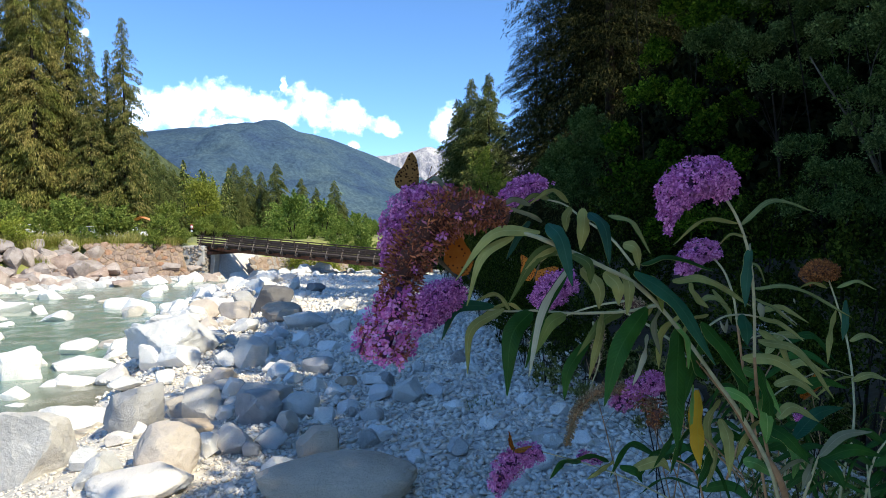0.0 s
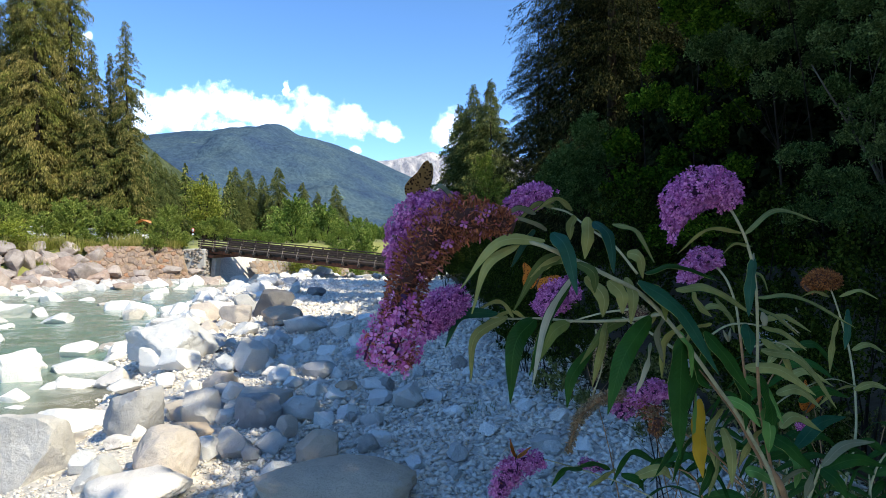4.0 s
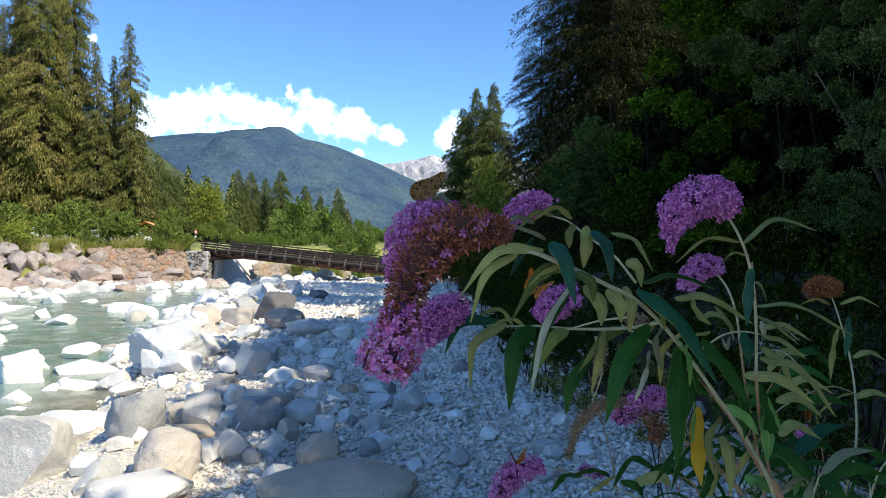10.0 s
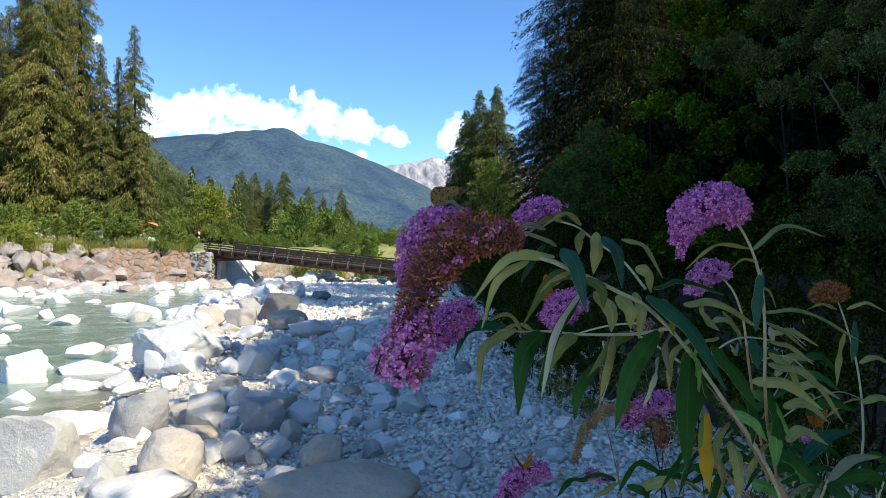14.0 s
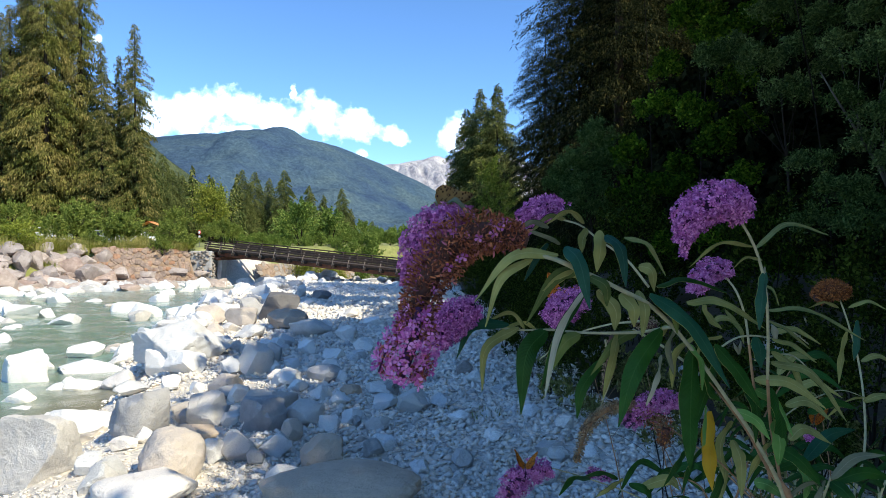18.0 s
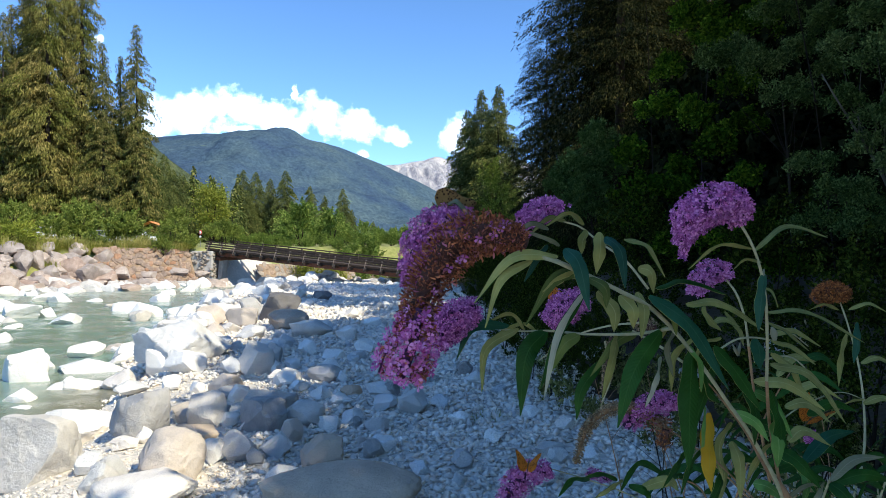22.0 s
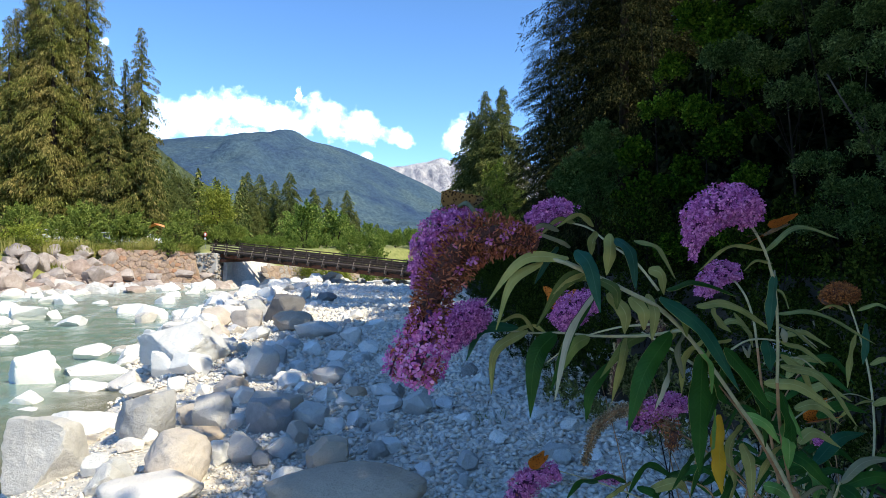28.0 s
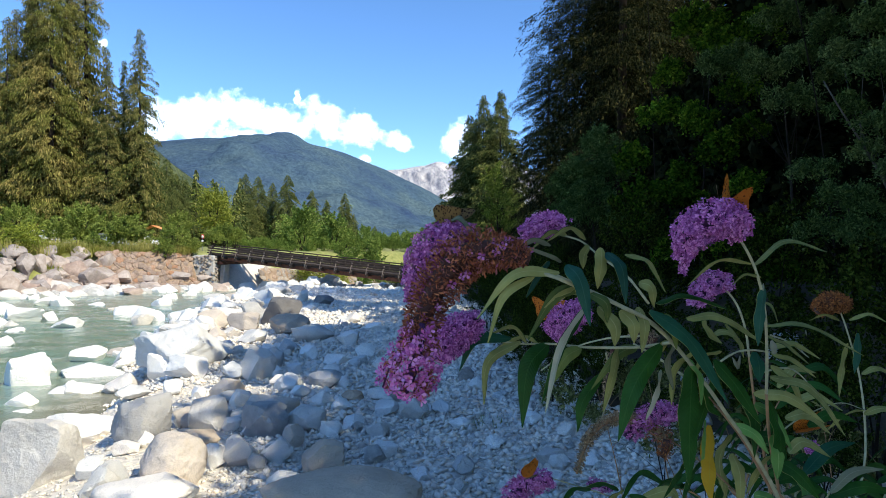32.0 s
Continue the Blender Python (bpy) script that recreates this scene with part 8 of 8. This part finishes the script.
def butterfly(label, upper, under, size=1.0):
    """Body along x (head forward), wings hinged on it; z is up."""
    t = thing("butterfly", label, "butterfly", "butterflies on the bush")
    bm = bmesh.new()
    tube_mesh(bm, spline([(-0.016 * size, 0, -0.001), (-0.006 * size, 0, 0), (0.004 * size, 0, 0.0005), (0.011 * size, 0, 0)], 12), [k * size for k in (0.0006, 0.0017, 0.0024, 0.0012)], 8)
    part("body", bm, FUR, t, "furry brown body")
    bm = bmesh.new()
    bmesh.ops.create_uvsphere(bm, u_segments=8, v_segments=6, radius=0.0016 * size, matrix=Matrix.Translation((0.0125 * size, 0, 0.0003)))
    part("head", bm, FUR, t)
    for y in (-1, 1):
        part("antenna", tube_mesh(bmesh.new(), [(0.013 * size, 0, 0.001), (0.02 * size, y * 0.004 * size, 0.005 * size), (0.026 * size, y * 0.007 * size, 0.008 * size)], (0.00018, 0.00018, 0.0005), 5), FUR, t)
    wings = []
    for y in (1, -1):
        for nm, out, h in (("forewing", FORE, 0.0009), ("hindwing", HIND, 0.0)):
            o = [(a * size, b * size * y) for a, b in out]
            w = part(nm, wing_mesh(nm, o, upper if y > 0 else upper, under) if y > 0 else wing_mesh(nm, o[::-1], upper, under), [upper, under], t)
            wings.append((w, y, h))
    return t, wings


def flap(wings, rows):
    """rows: seconds and how far each wing stands up from the flat, in degrees."""
    for w, y, h in wings:
        walk(w, [(t, pose(0, y * 0.0008, 0.001 + h, y * a, 0, 0)) for t, a in rows])


# ---- what moves ----
B_TOP = butterfly("greyish spotted fritillary butterfly feeding on the purple panicle", W_BROWN, W_PALE, 0.72)
B_FLY = butterfly("orange spotted fritillary butterfly that leaves the panicle", W_ORANGE, W_TAN, 0.85)
B_LEAF = butterfly("orange fritillary butterfly on the panicle behind the leaves", W_ORANGE, W_TAN, 0.85)
B_LOW = butterfly("orange fritillary butterfly on the low panicle", W_ORANGE, W_TAN, 0.72)
B_SHADE = butterfly("orange fritillary butterfly among the lower leaves", W_ORANGE, W_TAN, 1.15)
B_GUEST = butterfly("orange fritillary butterfly that lands on the domed panicle", W_ORANGE, W_TAN, 0.86)


def spot(p, rx=0, ry=0, rz=0):
    return pose(*p, rx, ry, rz)


def motions():
    for o, y0, across, pace in FOAM:
        rows = []
        for s in (0, 4, 8, 12, 16, 20, 24, 28, 32):
            y = y0 + pace * s
            lo, hi = float(far_bank(y)) + 1.0, float(near_bank(y)) - 1.2
            rows.append((float(s), pose(lo + (hi - lo) * across, y, float(bed(y)) - 0.335, 1.83, 0, 14)))
        walk(o, rows)
    t, w = B_TOP
    walk(t, [(0.0, spot((-0.008, 0.515, 1.727), -20, -28, -25)), (1.2, spot((-0.009, 0.515, 1.727), -20, -28, -25)), (1.6, spot((-0.007, 0.515, 1.725), 0, -28, -8)), (6.0, spot((-0.005, 0.515, 1.725), 0, -22, -8)), (9.0, spot((-0.005, 0.515, 1.726), 0, -15, -10)), (10.0, spot((-0.005, 0.515, 1.726), 0, 2, 0)), (13.0, spot((-0.004, 0.515, 1.725), 0, 25, -42)), (16.5, spot((-0.003, 0.515, 1.725), 0, 30, -42)), (20.0, spot((-0.006, 0.515, 1.724), 0, 52, -20)), (24.0, spot((-0.005, 0.515, 1.724), 0, 42, -15)), (32.0, spot((-0.006, 0.515, 1.724), 0, 30, -35))])
    flap(w, [(0.0, 35), (0.6, 30), (1.2, 40), (1.6, 74), (3.0, 70), (5.5, 66), (7.0, 60), (9.0, 66), (10.0, 84), (13.0, 84), (17.0, 84), (20.0, 84), (24.0, 72), (25.5, 74), (29.0, 66), (32.0, 66)])
    t, w = B_FLY
    walk(t, [(0.0, spot((0.011, 0.500, 1.664), 40, -40, 160)), (0.6, spot((0.014, 0.500, 1.667), 45, -40, 170)), (1.2, spot((0.011, 0.500, 1.666), 40, -40, 160)), (1.8, spot((0.012, 0.500, 1.669), 40, -30, 170)), (2.0, spot((-0.002, 0.500, 1.640), 20, -10, 185)), (2.2, spot((-0.017, 0.520, 1.641), 20, 0, 190)), (2.4, spot((-0.060, 0.580, 1.661), 30, 10, 190)), (2.6, spot((-0.128, 0.680, 1.620), 0, 10, 185)), (2.8, spot((-0.230, 0.750, 1.611), 10, 5, 180)), (3.0, spot((-0.246, 0.560, 1.629), 40, 10, 180)), (3.2, spot((-0.207, 0.370, 1.663), 72, -25, 172)), (3.3, spot((-0.239, 0.360, 1.657), 74, -10, 172)), (3.5, spot((-0.373, 0.400, 1.637), 50, 10, 175)), (5.0, (pose(-3.4, 3.2, 0.9, 0, 0, 160))), (7.0, pose(-6.5, 3.0, 0.15, 0, 0, 150)), (32.0, pose(-6.5, 3.0, 0.15, 0, 0, 150))])
    beat = [(0.0, 70), (0.6, 60), (1.2, 75), (1.5, 30), (1.8, 70)] + [(1.9 + 0.1 * i, (5, 70, 35, 10)[i % 4] if i < 12 else 28) for i in range(17)] + [(5.0, 60), (7.0, 80), (32.0, 80)]
    flap(w, beat)
    t, w = B_LEAF
    walk(t, [(0.0, spot((0.151, 0.930, 1.629), 62, -68, 10)), (2.5, spot((0.151, 0.930, 1.629), 62, -68, 10)), (6.0, spot((0.148, 0.930, 1.623), 60, -62, 10)), (8.0, spot((0.148, 0.930, 1.621), 35, -40, 20)), (10.0, spot((0.149, 0.930, 1.624), 45, -50, 20)), (12.0, spot((0.161, 0.930, 1.616), 30, -40, 30)), (14.0, spot((0.161, 0.930, 1.621), 45, -50, 20)), (17.0, spot((0.167, 0.930, 1.626), 55, -62, 15)), (20.0, spot((0.173, 0.930, 1.621), 62, -66, 10)), (24.0, spot((0.172, 0.925, 1.619), 58, -86, 10)), (28.0, spot((0.160, 0.925, 1.619), 50, -86, 10)), (32.0, spot((0.152, 0.925, 1.617), 50, -86, 10))])
    flap(w, [(0.0, 14), (2.0, 10), (5.5, 15), (7.0, 30), (8.0, 62), (9.5, 45), (11.0, 55), (12.0, 75), (14.0, 42), (16.5, 25), (18.0, 20), (20.0, 15), (23.0, 18), (25.0, 30), (29.0, 30), (32.0, 32)])
    t, w = B_LOW
    walk(t, [(0.0, spot((0.119, 0.965, 1.354), 30, 0, 75)), (8.0, spot((0.120, 0.965, 1.354), 10, 0, 85)), (13.0, spot((0.120, 0.965, 1.354), 5, -5, 95)), (17.0, spot((0.121, 0.965, 1.354), 5, -15, 85)), (19.0, spot((0.122, 0.965, 1.354), 5, -22, 82)), (20.0, spot((0.124, 0.965, 1.356), 0, -38, 78)), (23.0, spot((0.127, 0.965, 1.356), 5, -36, 62)), (25.0, spot((0.128, 0.965, 1.354), 15, 0, 25)), (32.0, spot((0.129, 0.965, 1.353), 5, -10, 15))])
    flap(w, [(0.0, 35), (1.0, 50), (3.0, 45), (6.0, 50), (8.0, 35), (10.0, 55), (12.0, 70), (13.0, 35), (14.0, 50), (17.0, 42), (19.0, 46), (20.0, 36), (21.0, 38), (23.0, 40), (25.0, 72), (28.0, 74), (32.0, 82)])
    t, w = B_SHADE
    walk(t, [(0.0, spot((0.642, 1.080, 1.398), 30, -20, 20)), (8.0, spot((0.635, 1.080, 1.394), 10, -30, 50)), (16.0, spot((0.633, 1.080, 1.394), 10, -30, 60)), (24.0, spot((0.623, 1.080, 1.396), 30, -10, 20)), (32.0, spot((0.612, 1.080, 1.392), 40, 0, 10))])
    flap(w, [(0.0, 75), (3.0, 60), (6.0, 72), (10.0, 80), (14.0, 60), (20.0, 65), (23.0, 45), (28.0, 60), (32.0, 70)])
    t, w = B_GUEST
    walk(t, [(0.0, pose(1.9, 1.4, 2.6, 0, 0, 180)), (4.6, pose(1.2, 1.1, 2.2, 0, 0, 180)), (5.5, spot((0.305, 0.950, 1.745), 40, 0, -20)), (5.6, spot((0.298, 0.920, 1.726), 30, 0, -20)), (5.7, spot((0.295, 0.880, 1.710), 30, 0, -10)), (5.8, spot((0.275, 0.780, 1.709), 30, 0, 0)), (6.0, spot((0.252, 0.640, 1.711), 30, 0, 0)), (10.0, spot((0.261, 0.640, 1.719), 0, 0, 0)), (26.5, spot((0.261, 0.640, 1.719), 0, 0, 0)), (26.9, spot((0.426, 0.750, 1.690), 20, 0, 0)), (27.2, spot((0.457, 0.660, 1.673), 50, 0, 180)), (27.5, spot((0.364, 0.580, 1.680), 50, 0, 180)), (27.7, spot((0.318, 0.570, 1.690), 40, 0, 180)), (27.9, spot((0.292, 0.570, 1.705), 0, 35, 180)), (28.1, spot((0.287, 0.580, 1.719), 40, 10, 180)), (28.3, spot((0.289, 0.600, 1.726), 10, 0, 180)), (28.5, spot((0.289, 0.610, 1.724), 30, 0, 170)), (28.7, spot((0.268, 0.610, 1.743), 10, -20, 180)), (28.9, spot((0.259, 0.600, 1.750), -12, -36, 180)), (29.1, spot((0.256, 0.595, 1.749), -26, -44, 180)), (29.4, spot((0.255, 0.590, 1.747), -33, -46, 180)), (30.0, spot((0.256, 0.590, 1.747), -35, -45, 198)), (31.0, spot((0.256, 0.590, 1.747), -36, -43, 212)), (32.0, spot((0.255, 0.590, 1.746), -38, -40, 228))])
    flap(w, [(0.0, 40), (4.6, 40), (5.5, 50), (5.6, 15), (5.7, 60), (5.8, 20), (6.0, 80), (10.0, 86), (26.5, 86), (26.9, 20), (27.2, 60), (27.5, 55), (27.7, 5), (27.9, 0), (28.1, 10), (28.3, 20), (28.5, 50), (28.7, 10), (28.9, 25), (29.1, 72), (29.4, 60), (29.8, 48), (30.2, 48), (30.6, 54), (31.0, 56), (31.5, 58), (32.0, 56)])


motions()
